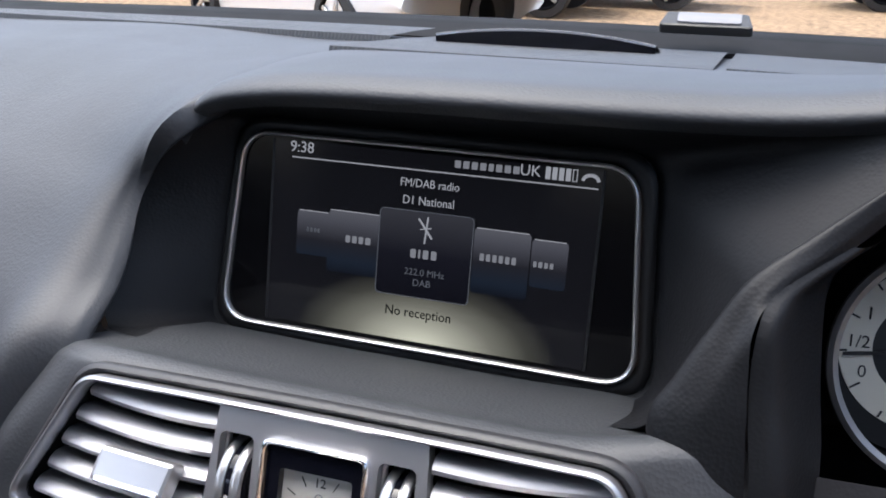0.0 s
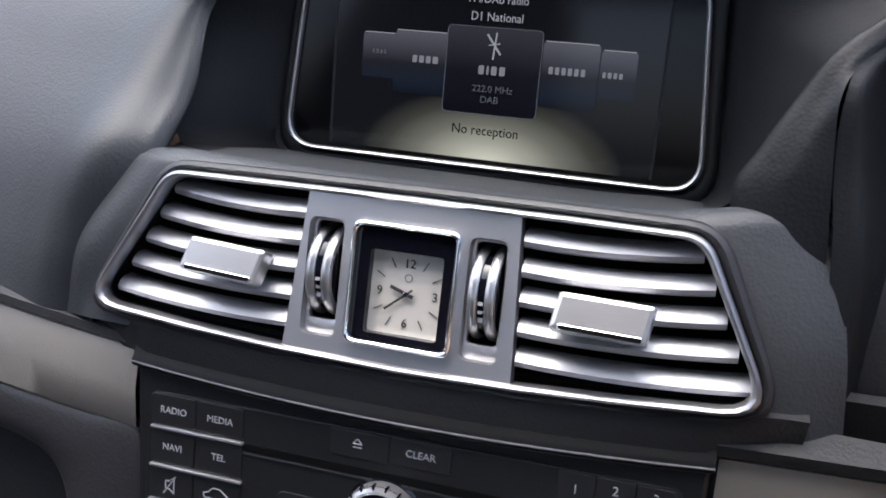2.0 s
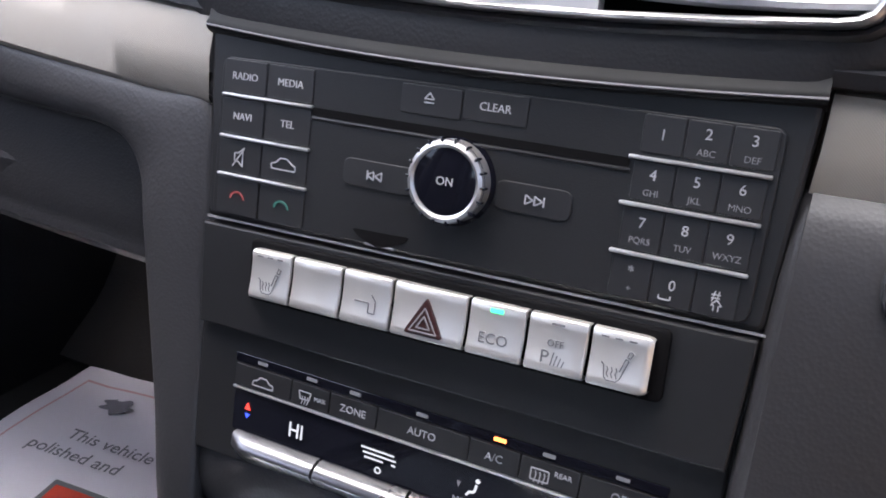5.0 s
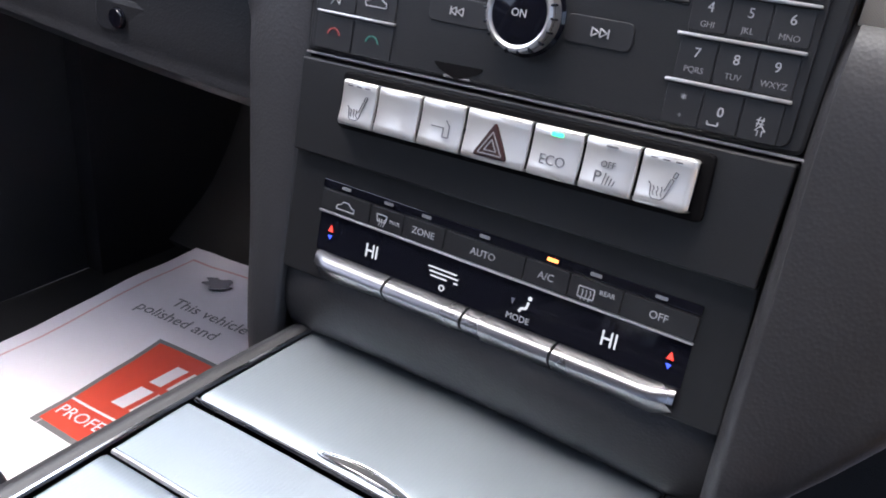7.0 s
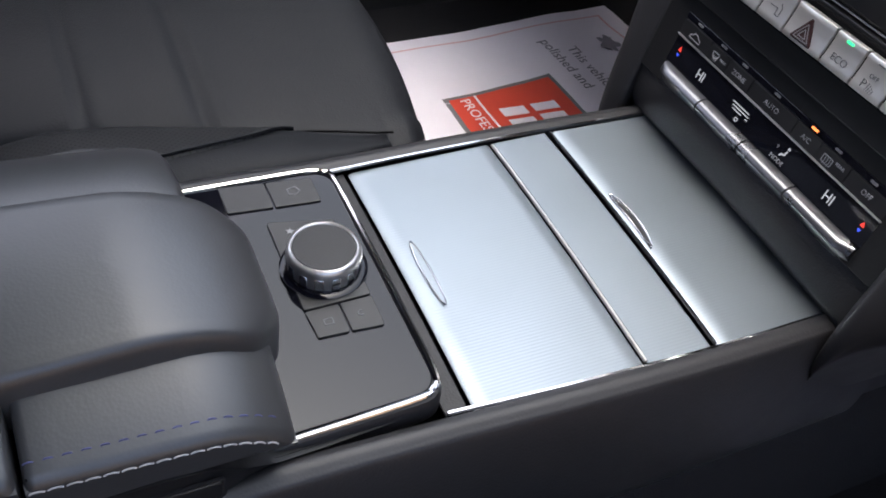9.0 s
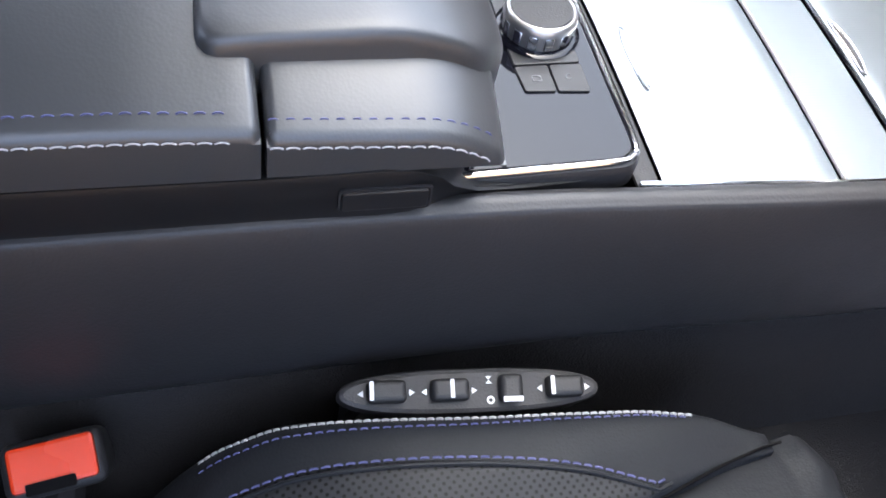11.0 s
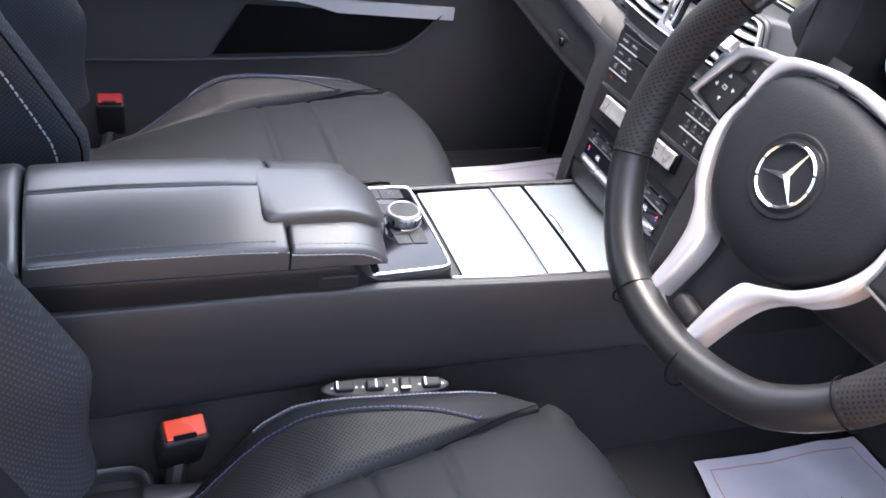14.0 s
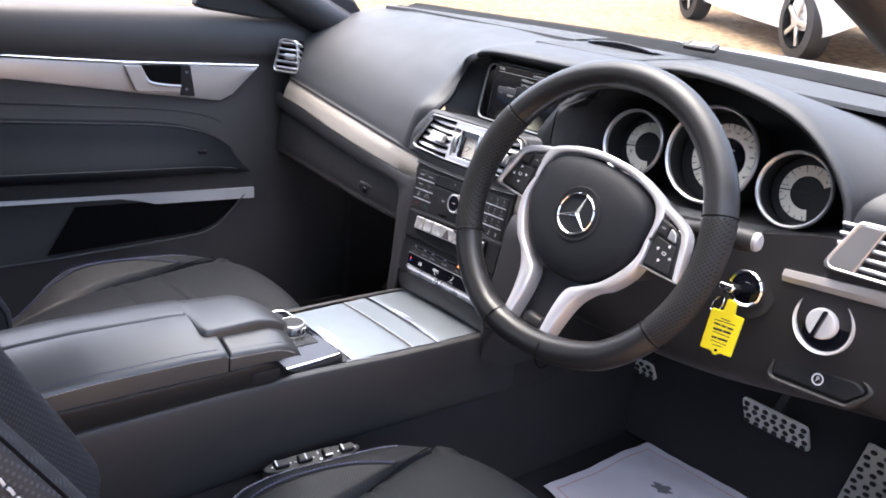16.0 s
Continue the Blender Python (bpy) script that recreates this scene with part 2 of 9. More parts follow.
# Soft dash plastic made darker to hold the shade under the brow.
RECESS_SHADE = material("recess_shade_plastic", (0.0070, 0.0077, 0.0092), 0.52, grain=0.18, grain_scale=640, scale=5, spec=0.25)
TRIM_SILVER = material("painted_trim_silver", (0.62, 0.61, 0.62), 0.38, 0.68, vary=0.03, rough_vary=0.03)
RIM_LEATHER = material("smooth_rim_leather", (0.013, 0.0132, 0.0142), 0.36, grain=0.10, grain_scale=700, scale=6, spec=0.5)
# Shaded copy of the red buckle: the seat's shade is in the colour.
BUCKLE_SHADED = material("shaded_red_buckle", (0.19, 0.007, 0.012), 0.6, vary=0.06, spec=0.15)
MARK = material("white_mark", (0.62, 0.62, 0.63), 0.5, vary=0.04)
BUTTON = material("satin_button", (0.58, 0.57, 0.55), 0.38, 0.80, vary=0.03, rough_vary=0.02)
ROCKER = material("rocker_metal", (0.17, 0.17, 0.18), 0.28, 0.95, vary=0.04, rough_vary=0.02)
SEAL = material("window_seal", (0.004, 0.004, 0.0045), 0.7, spec=0.12)
KNOB = material("painted_silver", (0.62, 0.62, 0.62), 0.38, 0.35, vary=0.04)
PAGE = glow_screen()
TILE = gradient_screen("station_tile", [(0.0, (0.002, 0.002, 0.004)), (0.25, (0.012, 0.02, 0.035)), (0.5, (0.02, 0.02, 0.026)), (0.8, (0.10, 0.10, 0.12)), (1.0, (0.16, 0.16, 0.18))], "Z", 0.340, 0.374, 0.15)
TILE_MID = gradient_screen("chosen_tile", [(0.0, (0.002, 0.002, 0.004)), (0.5, (0.006, 0.006, 0.01)), (1.0, (0.035, 0.035, 0.042))], "Z", 0.337, 0.376, 0.22)


# ---- mesh tools ----
EYE4 = Matrix.Identity(4)


def part(name, bm, mat, parent=None, label="", sharp=38, kind=""):
    """Links a bmesh as one mesh object, under a thing or a part."""
    bmesh.ops.remove_doubles(bm, verts=bm.verts, dist=1e-6)
    bmesh.ops.recalc_face_normals(bm, faces=bm.faces)
    me = bpy.data.meshes.new(name)
    bm.to_mesh(me)
    bm.free()
    me.set_sharp_from_angle(angle=radians(sharp))
    for p in me.polygons:
        p.use_smooth = len(p.vertices) <= 4
    me.materials.append(mat)
    ob = new(name, me)
    if parent is not None:
        ob.parent = parent
        if parent.type == "EMPTY":
            ob.matrix_parent_inverse = Matrix.Translation(-parent.location)
    return tagged(ob, label, kind=kind)


def thing(name, at, label, category, group="", kind=""):
    e = new(name)
    e.empty_display_size = 0.02
    e.location = at
    return tagged(e, label, category, group, kind)


def frame_at(origin, up, right=(1, 0, 0)):
    """A matrix whose x runs to the right, y up the face and z out of it."""
    x = Vector(right).normalized()
    z = x.cross(Vector(up)).normalized()
    y = z.cross(x)
    return Matrix(((x[0], y[0], z[0], origin[0]), (x[1], y[1], z[1], origin[1]), (x[2], y[2], z[2], origin[2]), (0, 0, 0, 1)))


def at(m, u, v, d=0.0, turn=0.0):
    return m @ Matrix.Translation((u, v, d)) @ Matrix.Rotation(radians(turn), 4, "Z")


def rbox(size, bevel=0.001, seg=2, m=EYE4, bm=None):
    """A box with rounded edges, centred."""
    b = bmesh.new()
    bmesh.ops.create_cube(b, size=1)
    bmesh.ops.scale(b, vec=size, verts=b.verts)
    if bevel > 0:
        bmesh.ops.bevel(b, geom=b.edges[:], offset=min(bevel, min(size) * 0.49), segments=seg, affect="EDGES", profile=0.5)
    bmesh.ops.transform(b, matrix=m, verts=b.verts)
    return merge(bm, b)


def merge(bm, b):
    if bm is None:
        return b
    me = bpy.data.meshes.new("tmp")
    b.to_mesh(me)
    b.free()
    bm.from_mesh(me)
    bpy.data.meshes.remove(me)
    return bm


def round_poly(pts, r, n=5):
    """A polygon with its corners rounded."""
    out = []
    k = len(pts)
    for i in range(k):
        a, b, c = (Vector(pts[(i + j) % k]).to_2d() for j in (-1, 0, 1))
        d1, d2 = (a - b), (c - b)
        rr = r[i] if isinstance(r, (list, tuple)) else r
        half = max(1e-4, d1.angle(d2) / 2)
        cut = min(rr / math.tan(half), d1.length * 0.48, d2.length * 0.48)
        p1, p2 = b + d1.normalized() * cut, b + d2.normalized() * cut
        for s in range(n + 1):
            t = s / n
            out.append(tuple(p1 * (1 - t) ** 2 + b * 2 * t * (1 - t) + p2 * t * t))
    return out


def resample(pts, n):
    """The closed outline again, in n even steps."""
    p = [Vector(q) for q in pts]
    p.append(p[0])
    acc = [0.0]
    for a, c in zip(p, p[1:]):
        acc.append(acc[-1] + (c - a).length)
    out, i = [], 0
    for k in range(n):
        s = acc[-1] * k / n
        while acc[i + 1] < s:
            i += 1
        out.append(tuple(p[i].lerp(p[i + 1], (s - acc[i]) / max(1e-9, acc[i + 1] - acc[i]))))
    return out


def rect(w, h, r=0.002, cx=0.0, cy=0.0, n=4):
    return round_poly([(cx - w / 2, cy - h / 2), (cx + w / 2, cy - h / 2), (cx + w / 2, cy + h / 2), (cx - w / 2, cy + h / 2)], r, n)


def disc(r, n=32, cx=0.0, cy=0.0, a0=0.0, a1=2 * math.pi):
    return [(cx + r * math.cos(a0 + (a1 - a0) * i / n), cy + r * math.sin(a0 + (a1 - a0) * i / n)) for i in range(n)]


def prism(pts, depth, bevel=0.0, m=EYE4, bm=None, seg=2):
    """A polygon pulled out along z, its front edge rounded."""
    b = bmesh.new()
    steps = [(0.0, 0.0)]
    if bevel > 0:
        for s in range(seg + 1):
            a = math.pi / 2 * s / seg
            steps.append((depth - bevel + bevel * math.sin(a), bevel * (1 - math.cos(a))))
    else:
        steps.append((depth, 0.0))
    k = len(pts)
    c = Vector((sum(p[0] for p in pts) / k, sum(p[1] for p in pts) / k))
    inward = []
    for i in range(k):
        e1 = (Vector(pts[i]) - Vector(pts[i - 1])).normalized()
        e2 = (Vector(pts[(i + 1) % k]) - Vector(pts[i])).normalized()
        nrm = Vector((-(e1 + e2).y, (e1 + e2).x))
        if nrm.length < 1e-6:
            nrm = c - Vector(pts[i])
        nrm.normalize()
        inward.append(nrm)
    area = sum(pts[i - 1][0] * pts[i][1] - pts[i][0] * pts[i - 1][1] for i in range(k))
    sign = 1 if area > 0 else -1
    rings = []
    for z, off in steps:
        loop = [Vector(pts[i]) + sign * inward[i] * off for i in range(k)]
        if off > 0:
            # corners tighter than the rounding shrink to one point
            bad = [(loop[i] - loop[i - 1]).dot(Vector(pts[i]) - Vector(pts[i - 1])) <= 0 for i in range(k)]
            i = 0
            while i < k:
                if bad[i]:
                    j = i
                    while j + 1 < k and bad[j + 1]:
                        j += 1
                    group = [(q % k) for q in range(i - 1, j + 1)]
                    mid = sum((loop[q] for q in group), Vector((0, 0))) / len(group)
                    for n_, q in enumerate(group):
                        loop[q] = mid + (Vector(pts[q]) - mid) * 1e-4
                    i = j
                i += 1
        rings.append([b.verts.new(m @ Vector((p.x, p.y, z))) for p in loop])
    for r1, r2 in zip(rings, rings[1:]):
        for i in range(k):
            b.faces.new((r1[i - 1], r1[i], r2[i], r2[i - 1]))
    b.faces.new(rings[-1])
    b.faces.new(rings[0][::-1])
    return merge(bm, b)


def hoop(outer, inner, depth, m=EYE4, bm=None, bevel=0.0):
    """A flat frame between two outlines with as many points, of some depth; bevel rounds its front."""
    b = bmesh.new()
    k = len(outer)

    def lerp(i, t, z):
        o, n = outer[i], inner[i]
        return b.verts.new(m @ Vector((o[0] + (n[0] - o[0]) * t, o[1] + (n[1] - o[1]) * t, z)))
    prof = [(0, 0), (0, depth - bevel), (0.18, depth - bevel * 0.3), (0.5, depth), (0.82, depth - bevel * 0.3), (1, depth - bevel), (1, 0)] if bevel else [(0, 0), (0, depth), (1, depth), (1, 0)]
    rings = [[lerp(i, t, z) for i in range(k)] for t, z in prof]
    for r1, r2 in zip(rings, rings[1:] + rings[:1]):
        for i in range(k):
            b.faces.new((r1[i - 1], r1[i], r2[i], r2[i - 1]))
    return merge(bm, b)


def spline(pts, n, closed=False):
    """Catmull-Rom through the points, n samples."""
    p = [Vector(q) for q in pts]
    k = len(p)
    out = []
    spans = k if closed else k - 1
    for s in range(n):
        t = s * spans / (n if closed else n - 1)
        i = min(int(t), spans - 1)
        f = t - i
        if closed:
            a, b, c, d = p[(i - 1) % k], p[i % k], p[(i + 1) % k], p[(i + 2) % k]
        else:
            b, c = p[i], p[i + 1]
            a = p[i - 1] if i else b * 2 - c
            d = p[i + 2] if i + 2 < k else c * 2 - b
        out.append(0.5 * (2 * b + (c - a) * f + (2 * a - 5 * b + 4 * c - d) * f * f + (3 * b - a - 3 * c + d) * f ** 3))
    return out


def skin(rows, bm=None, closed=False, m=EYE4):
    """Faces between rows of points; closed joins each row's ends."""
    b = bmesh.new()
    vs = [[b.verts.new(m @ Vector(p)) for p in r] for r in rows]
    k = len(vs[0])
    for r1, r2 in zip(vs, vs[1:]):
        for i in range(k if closed else k - 1):
            j = (i + 1) % k
            quad = (r1[i], r1[j], r2[j], r2[i])
            if len({tuple(round(c, 7) for c in v.co) for v in quad}) >= 3:
                b.faces.new(quad)
    return merge(bm, b)


def surface(stations, nu, nv, thick=0.0, bm=None):
    """A smooth sheet through stations of points, of some thickness."""
    cols = [spline(s, nv) for s in stations]
    rows = []
    for j in range(nv):
        rows.append(spline([c[j] for c in cols], nu))
    b = skin(rows)
    if thick:
        bmesh.ops.recalc_face_normals(b, faces=b.faces)
        bmesh.ops.solidify(b, geom=b.faces[:], thickness=thick)
    return merge(bm, b)


def tube(path, r, n=10, closed=False, bm=None, flat=1.0):
    """A round rod along a path; r may be a list."""
    b = bmesh.new()
    p = [Vector(q) for q in path]
    k = len(p)
    rings = []
    ref = Vector((0, 0, 1))
    for i in range(k):
        d = (p[(i + 1) % k] - p[i - 1]) if closed else (p[min(i + 1, k - 1)] - p[max(i - 1, 0)])
        d.normalize()
        side = d.cross(ref)
        if side.length < 0.1:
            side = d.cross(Vector((0, 1, 0)))
        side.normalize()
        up = side.cross(d)
        rr = r[i] if isinstance(r, (list, tuple)) else r
        rings.append([b.verts.new(p[i] + side * math.cos(2 * math.pi * j / n) * rr + up * math.sin(2 * math.pi * j / n) * rr * flat) for j in range(n)])
    for i in range(k if closed else k - 1):
        r1, r2 = rings[i], rings[(i + 1) % k]
        for j in range(n):
            b.faces.new((r1[j - 1], r1[j], r2[j], r2[j - 1]))
    if not closed:
        b.faces.new(rings[0])
        b.faces.new(rings[-1][::-1])
    return merge(bm, b)


def lathe(profile, n=40, m=EYE4, bm=None):
    """A turned form: profile of (radius, height) about z."""
    b = bmesh.new()
    rings = []
    for r, z in profile:
        if r < 1e-6:
            rings.append([b.verts.new(m @ Vector((0, 0, z)))] * n)
        else:
            rings.append([b.verts.new(m @ Vector((r * math.cos(2 * math.pi * j / n), r * math.sin(2 * math.pi * j / n), z))) for j in range(n)])
    for r1, r2 in zip(rings, rings[1:]):
        for j in range(n):
            q = []
            for v in (r1[j - 1], r1[j], r2[j], r2[j - 1]):
                if v not in q:
                    q.append(v)
            if len(q) > 2:
                b.faces.new(q)
    return merge(bm, b)


def cushion(x0, x1, y0, y1, z0, top, r, warp=None, step=0.008):
    """A padded block: top(x, y) gives its height, r the rounding of its upper edge."""
    def ticks(a, b):
        ends = [r * f for f in (0, 0.03, 0.12, 0.28, 0.5, 0.75, 1.0)]
        mid = max(2, int((b - a - 2 * r) / step))
        return [a + e for e in ends] + [a + r + (b - a - 2 * r) * i / mid for i in range(1, mid)] + [b - e for e in ends[::-1]]
    xs, ys = ticks(x0, x1), ticks(y0, y1)
    rows = []
    for y in ys:
        row = []
        for x in xs:
            dx, dy = max(0, r - min(x - x0, x1 - x)), max(0, r - min(y - y0, y1 - y))
            k = min(r, math.hypot(dx, dy))
            row.append(Vector((x, y, top(x, y) - (r - math.sqrt(max(0, r * r - k * k))))))
        rows.append(row)
    b = bmesh.new()
    vs = [[b.verts.new(p) for p in row] for row in rows]
    for a, c in zip(vs, vs[1:]):
        for i in range(len(a) - 1):
            b.faces.new((a[i], a[i + 1], c[i + 1], c[i]))
    loop = vs[0] + [v[-1] for v in vs[1:]] + vs[-1][-2::-1] + [v[0] for v in vs[-2:0:-1]]
    low = [b.verts.new((v.co.x, v.co.y, z0)) for v in loop]
    for i in range(len(loop)):
        b.faces.new((loop[i - 1], loop[i], low[i], low[i - 1]))
    b.faces.new(low)
    if warp:
        for v in b.verts:
            v.co = Vector(warp(*v.co))
    return b


def stitches(path, length=0.0042, gap=0.0022, r=0.00055, bm=None, lift=0.0004):
    """Short threads end to end along a path."""
    b = bmesh.new() if bm is None else bm
    p = [Vector(q) for q in path]
    acc = [0.0]
    for a, c in zip(p, p[1:]):
        acc.append(acc[-1] + (c - a).length)

    def on(s):
        for i in range(len(p) - 1):
            if s <= acc[i + 1]:
                f = (s - acc[i]) / max(1e-9, acc[i + 1] - acc[i])
                return p[i].lerp(p[i + 1], f)
        return p[-1]
    s = 0.0
    while s + length < acc[-1]:
        tube([on(s) - Vector((0, 0, lift)), on(s + length * 0.3) + Vector((0, 0, lift)), on(s + length * 0.7) + Vector((0, 0, lift)), on(s + length) - Vector((0, 0, lift))], r, 5, bm=b)
        s += length + gap
    return b


def words(name, text, size, m, mat, parent, align="CENTER", depth=0.00015, squeeze=1.0):
    """Lettering as a thin mesh; m puts its middle, x along the line."""
    cu = bpy.data.curves.new(name, "FONT")
    cu.body, cu.size, cu.align_x, cu.align_y, cu.extrude = text, size, align, "CENTER", depth
    cu.resolution_u = 3
    ob = bpy.data.objects.new(name, cu)
    me = bpy.data.meshes.new_from_object(ob)
    bpy.data.objects.remove(ob)
    me.transform(m @ Matrix.Diagonal((squeeze, 1, 1, 1)))
    me.materials.clear()
    me.materials.append(mat)
    ob = new(name, me)
    ob.parent = parent
    if parent.type == "EMPTY":
        ob.matrix_parent_inverse = Matrix.Translation(-parent.location)
    return ob


def bars(widths, height, m, gap=0.0006, bm=None, depth=0.0002):
    """Plain bars in a row, centred, in place of letters."""
    total = sum(widths) + gap * (len(widths) - 1)
    x = -total / 2
    b = bm
    for w in widths:
        b = prism(rect(w, height, height * 0.1, x + w / 2, 0, 1), depth, 0, m, b)
        x += w + gap
    return b


def bar_parts(name, widths, height, m, gap, mat, parent, label):
    """The same row of plain bars, each a part of its own."""
    x = -(sum(widths) + gap * (len(widths) - 1)) / 2
    for w in widths:
        part(name, prism(rect(w * 0.9, height, height * 0.1, x + w / 2, 0, 1), 0.0002, 0, m), mat, parent, label)
        x += w + gap


def line(a, c, w, m, bm=None, depth=0.0003):
    """A thin straight stroke on a face."""
    a, c = Vector(a), Vector(c)
    d = (c - a).normalized()
    n = Vector((-d.y, d.x)) * w / 2
    return prism([tuple(a - n), tuple(c - n), tuple(c + n), tuple(a + n)], depth, 0, m, bm)


def stroke(pts, w, m, bm=None, depth=0.0003):
    for a, c in zip(pts, pts[1:]):
        bm = line(a, c, w, m, bm, depth)
    return bm


# ---- shell of the car and the yard ----
GROUND_Z, FLOOR_Z, SLOPE = -0.66, -0.30, 0.09


def build_ground():
    m = material("sandy_gravel", (0.24, 0.162, 0.096), 0.95, vary=0.30, scale=0.9, grain=1.0, grain_scale=25, spec=0.2)
    nodes, links = m.node_tree.nodes, m.node_tree.links
    b = nodes["Principled BSDF"]
    co = nodes.new("ShaderNodeTexCoord")
    n = nodes.new("ShaderNodeTexNoise")
    n.inputs["Scale"].default_value, n.inputs["Detail"].default_value = 14.0, 6.0
    links.new(co.outputs["Object"], n.inputs["Vector"])
    ramp = nodes.new("ShaderNodeValToRGB")
    ramp.color_ramp.elements[0].position, ramp.color_ramp.elements[0].color = 0.35, (0.45, 0.45, 0.45, 1)
    ramp.color_ramp.elements[1].position, ramp.color_ramp.elements[1].color = 0.65, (1.3, 1.3, 1.3, 1)
    links.new(n.outputs["Fac"], ramp.inputs["Fac"])
    mul = nodes.new("ShaderNodeMix")
    mul.data_type, mul.blend_type = "RGBA", "MULTIPLY"
    mul.inputs["Factor"].default_value = 0.8
    old = b.inputs["Base Color"].links[0].from_socket
    links.new(old, mul.inputs["A"])
    links.new(ramp.outputs["Color"], mul.inputs["B"])
    links.new(mul.outputs["Result"], b.inputs["Base Color"])
    bm = bmesh.new()
    bmesh.ops.create_grid(bm, x_segments=40, y_segments=40, size=1)
    for v in bm.verts:
        k = max(abs(v.co.x), abs(v.co.y))
        s = 4 + 396 * k ** 3
        v.co = Vector((v.co.x * s, v.co.y * s, GROUND_Z + SLOPE * v.co.y * s))
    ob = part("ground", bm, m, None, "sandy orange-brown gravel yard round the car", kind="structure")
    tagged(ob, category="ground")


build_ground()


LINING = material("roof_lining_cloth", (0.016, 0.016, 0.018), 0.95, grain=0.3, grain_scale=900, spec=0.1)


def windscreen_y(x):
    return 0.515 - 0.22 * x * x


def build_shell():
    bm = rbox((1.53, 2.6, 0.05), 0.01, 2, Matrix.Translation((0, -0.55, FLOOR_Z - 0.027)))
    tagged(part("floor", bm, CARPET, None, "black carpet of the car floor", kind="structure"), category="floor")
    # footwell wall in front of the pedals, sloping up
    bm = surface([[(x, 0.42, FLOOR_Z - 0.003), (x, 0.52, -0.22), (x, 0.60, -0.05), (x, 0.62, 0.20), (x, 0.60, 0.40)] for x in (-0.74, 0, 0.74)], 4, 20, 0.02)
    tagged(part("wall_bulkhead", bm, CARPET, None, "black carpeted bulkhead of the footwells", kind="structure"), category="bulkhead")
    # rear bulkhead and rear side panels
    bm = surface([[(x, -1.50, FLOOR_Z), (x, -1.60, 0.1), (x, -1.72, 0.36)] for x in (-0.72, 0, 0.72)], 4, 10, 0.03)
    tagged(part("wall_rear", bm, FLANK, None, "dark rear seat bulkhead of the car", kind="structure"), category="bulkhead")
    for s, nm in ((-1, "wall_left_rear"), (1, "wall_right_rear")):
        bm = surface([[(s * 0.75, y, FLOOR_Z), (s * 0.78, y, 0.1), (s * 0.76, y, 0.34)] for y in (-1.78, -1.4, -1.08)], 4, 8, 0.03)
        tagged(part(nm, bm, FLANK, None, "dark trim panel beside the rear seat", kind="structure"), category="side panel")
    for s, nm in ((-1, "wall_left_front"), (1, "wall_right_front")):
        bm = surface([[(s * 0.755, y, FLOOR_Z - 0.03), (s * 0.765, y, -0.05), (s * 0.765, y, 0.0 if s < 0 else 0.20), (s * 0.775, y, 0.06 if s < 0 else 0.43)] for y in (0.10 if s > 0 else 0.30, 0.45, 0.64)], 6, 10, 0.03)
        tagged(part(nm, bm, CARPET, None, "dark side panel of the footwell", kind="structure"), category="side panel")
    # windscreen pillars and header
    for s, nm in ((-1, "left"), (1, "right")):
        path = spline([(s * 0.765, 0.44, 0.30), (s * 0.752, 0.15, 0.43), (s * 0.722, -0.09, 0.545), (s * 0.70, -0.26, 0.622), (s * 0.655, -0.42, 0.69)], 30)
        tagged(part("pillar_" + nm, tube(path, [0.045 - 0.010 * i / 29 for i in range(30)], 12), FLANK, None, "dark trimmed windscreen pillar", kind="structure"), category="pillar")
    head = spline([(-0.66, -0.41, 0.69), (-0.35, -0.36, 0.73), (0, -0.34, 0.745), (0.35, -0.36, 0.73), (0.66, -0.41, 0.69)], 30)
    tagged(part("windscreen_header", tube(head, 0.03, 12), FLANK, None, "dark header rail over the windscreen", kind="structure"), category="header rail")
    # roof lining, roof skin and rear pillars
    roof = []
    for y, z in ((-0.345, 0.745), (-0.55, 0.778), (-0.85, 0.792), (-1.2, 0.785), (-1.5, 0.758), (-1.70, 0.725)):
        w = 0.655 - 0.03 * max(0, (-y - 1.0))
        e = 0.075 * max(0, (-y - 0.345)) ** 0 * 0.8
        roof.append([(-w, y - (0.065 if y > -0.4 else 0), z - e), (-w * 0.85, y - (0.03 if y > -0.4 else 0), z - e * 0.45), (-w * 0.4, y, z - e * 0.06), (w * 0.4, y, z - e * 0.06), (w * 0.85, y - (0.03 if y > -0.4 else 0), z - e * 0.45), (w, y - (0.065 if y > -0.4 else 0), z - e)])
    tagged(part("ceiling", surface(roof, 30, 30, 0.006), LINING, None, "black cloth roof lining", kind="structure"), category="ceiling")
    skin_rows = [[Vector(p) + Vector((0, 0, 0.03)) for p in r] for r in roof]
    tagged(part("roof_skin", surface(skin_rows, 30, 30, 0.004), PAINT, None, "white painted steel roof", kind="structure"), category="roof")
    for s, nm in ((-1, "rear_left"), (1, "rear_right")):
        path = spline([(s * 0.76, -1.45, 0.33), (s * 0.72, -1.58, 0.50), (s * 0.63, -1.69, 0.68)], 16)
        tagged(part("pillar_" + nm, tube(path, 0.05, 12), FLANK, None, "dark trimmed rear pillar", kind="structure"), category="pillar")
        rail = spline([(s * 0.655, -0.42, 0.69), (s * 0.655, -0.7, 0.725), (s * 0.655, -1.1, 0.73), (s * 0.63, -1.69, 0.68)], 24)
        tagged(part("roof_rail_" + nm.split("_")[1], tube(rail, 0.022, 10), RUBBER, None, "black seal along the roof edge", kind="structure"), category="roof rail")
    # windscreen glass and its black lower band
    rows = []
    for x in (-0.68, -0.4, 0, 0.4, 0.68):
        y0 = windscreen_y(x)
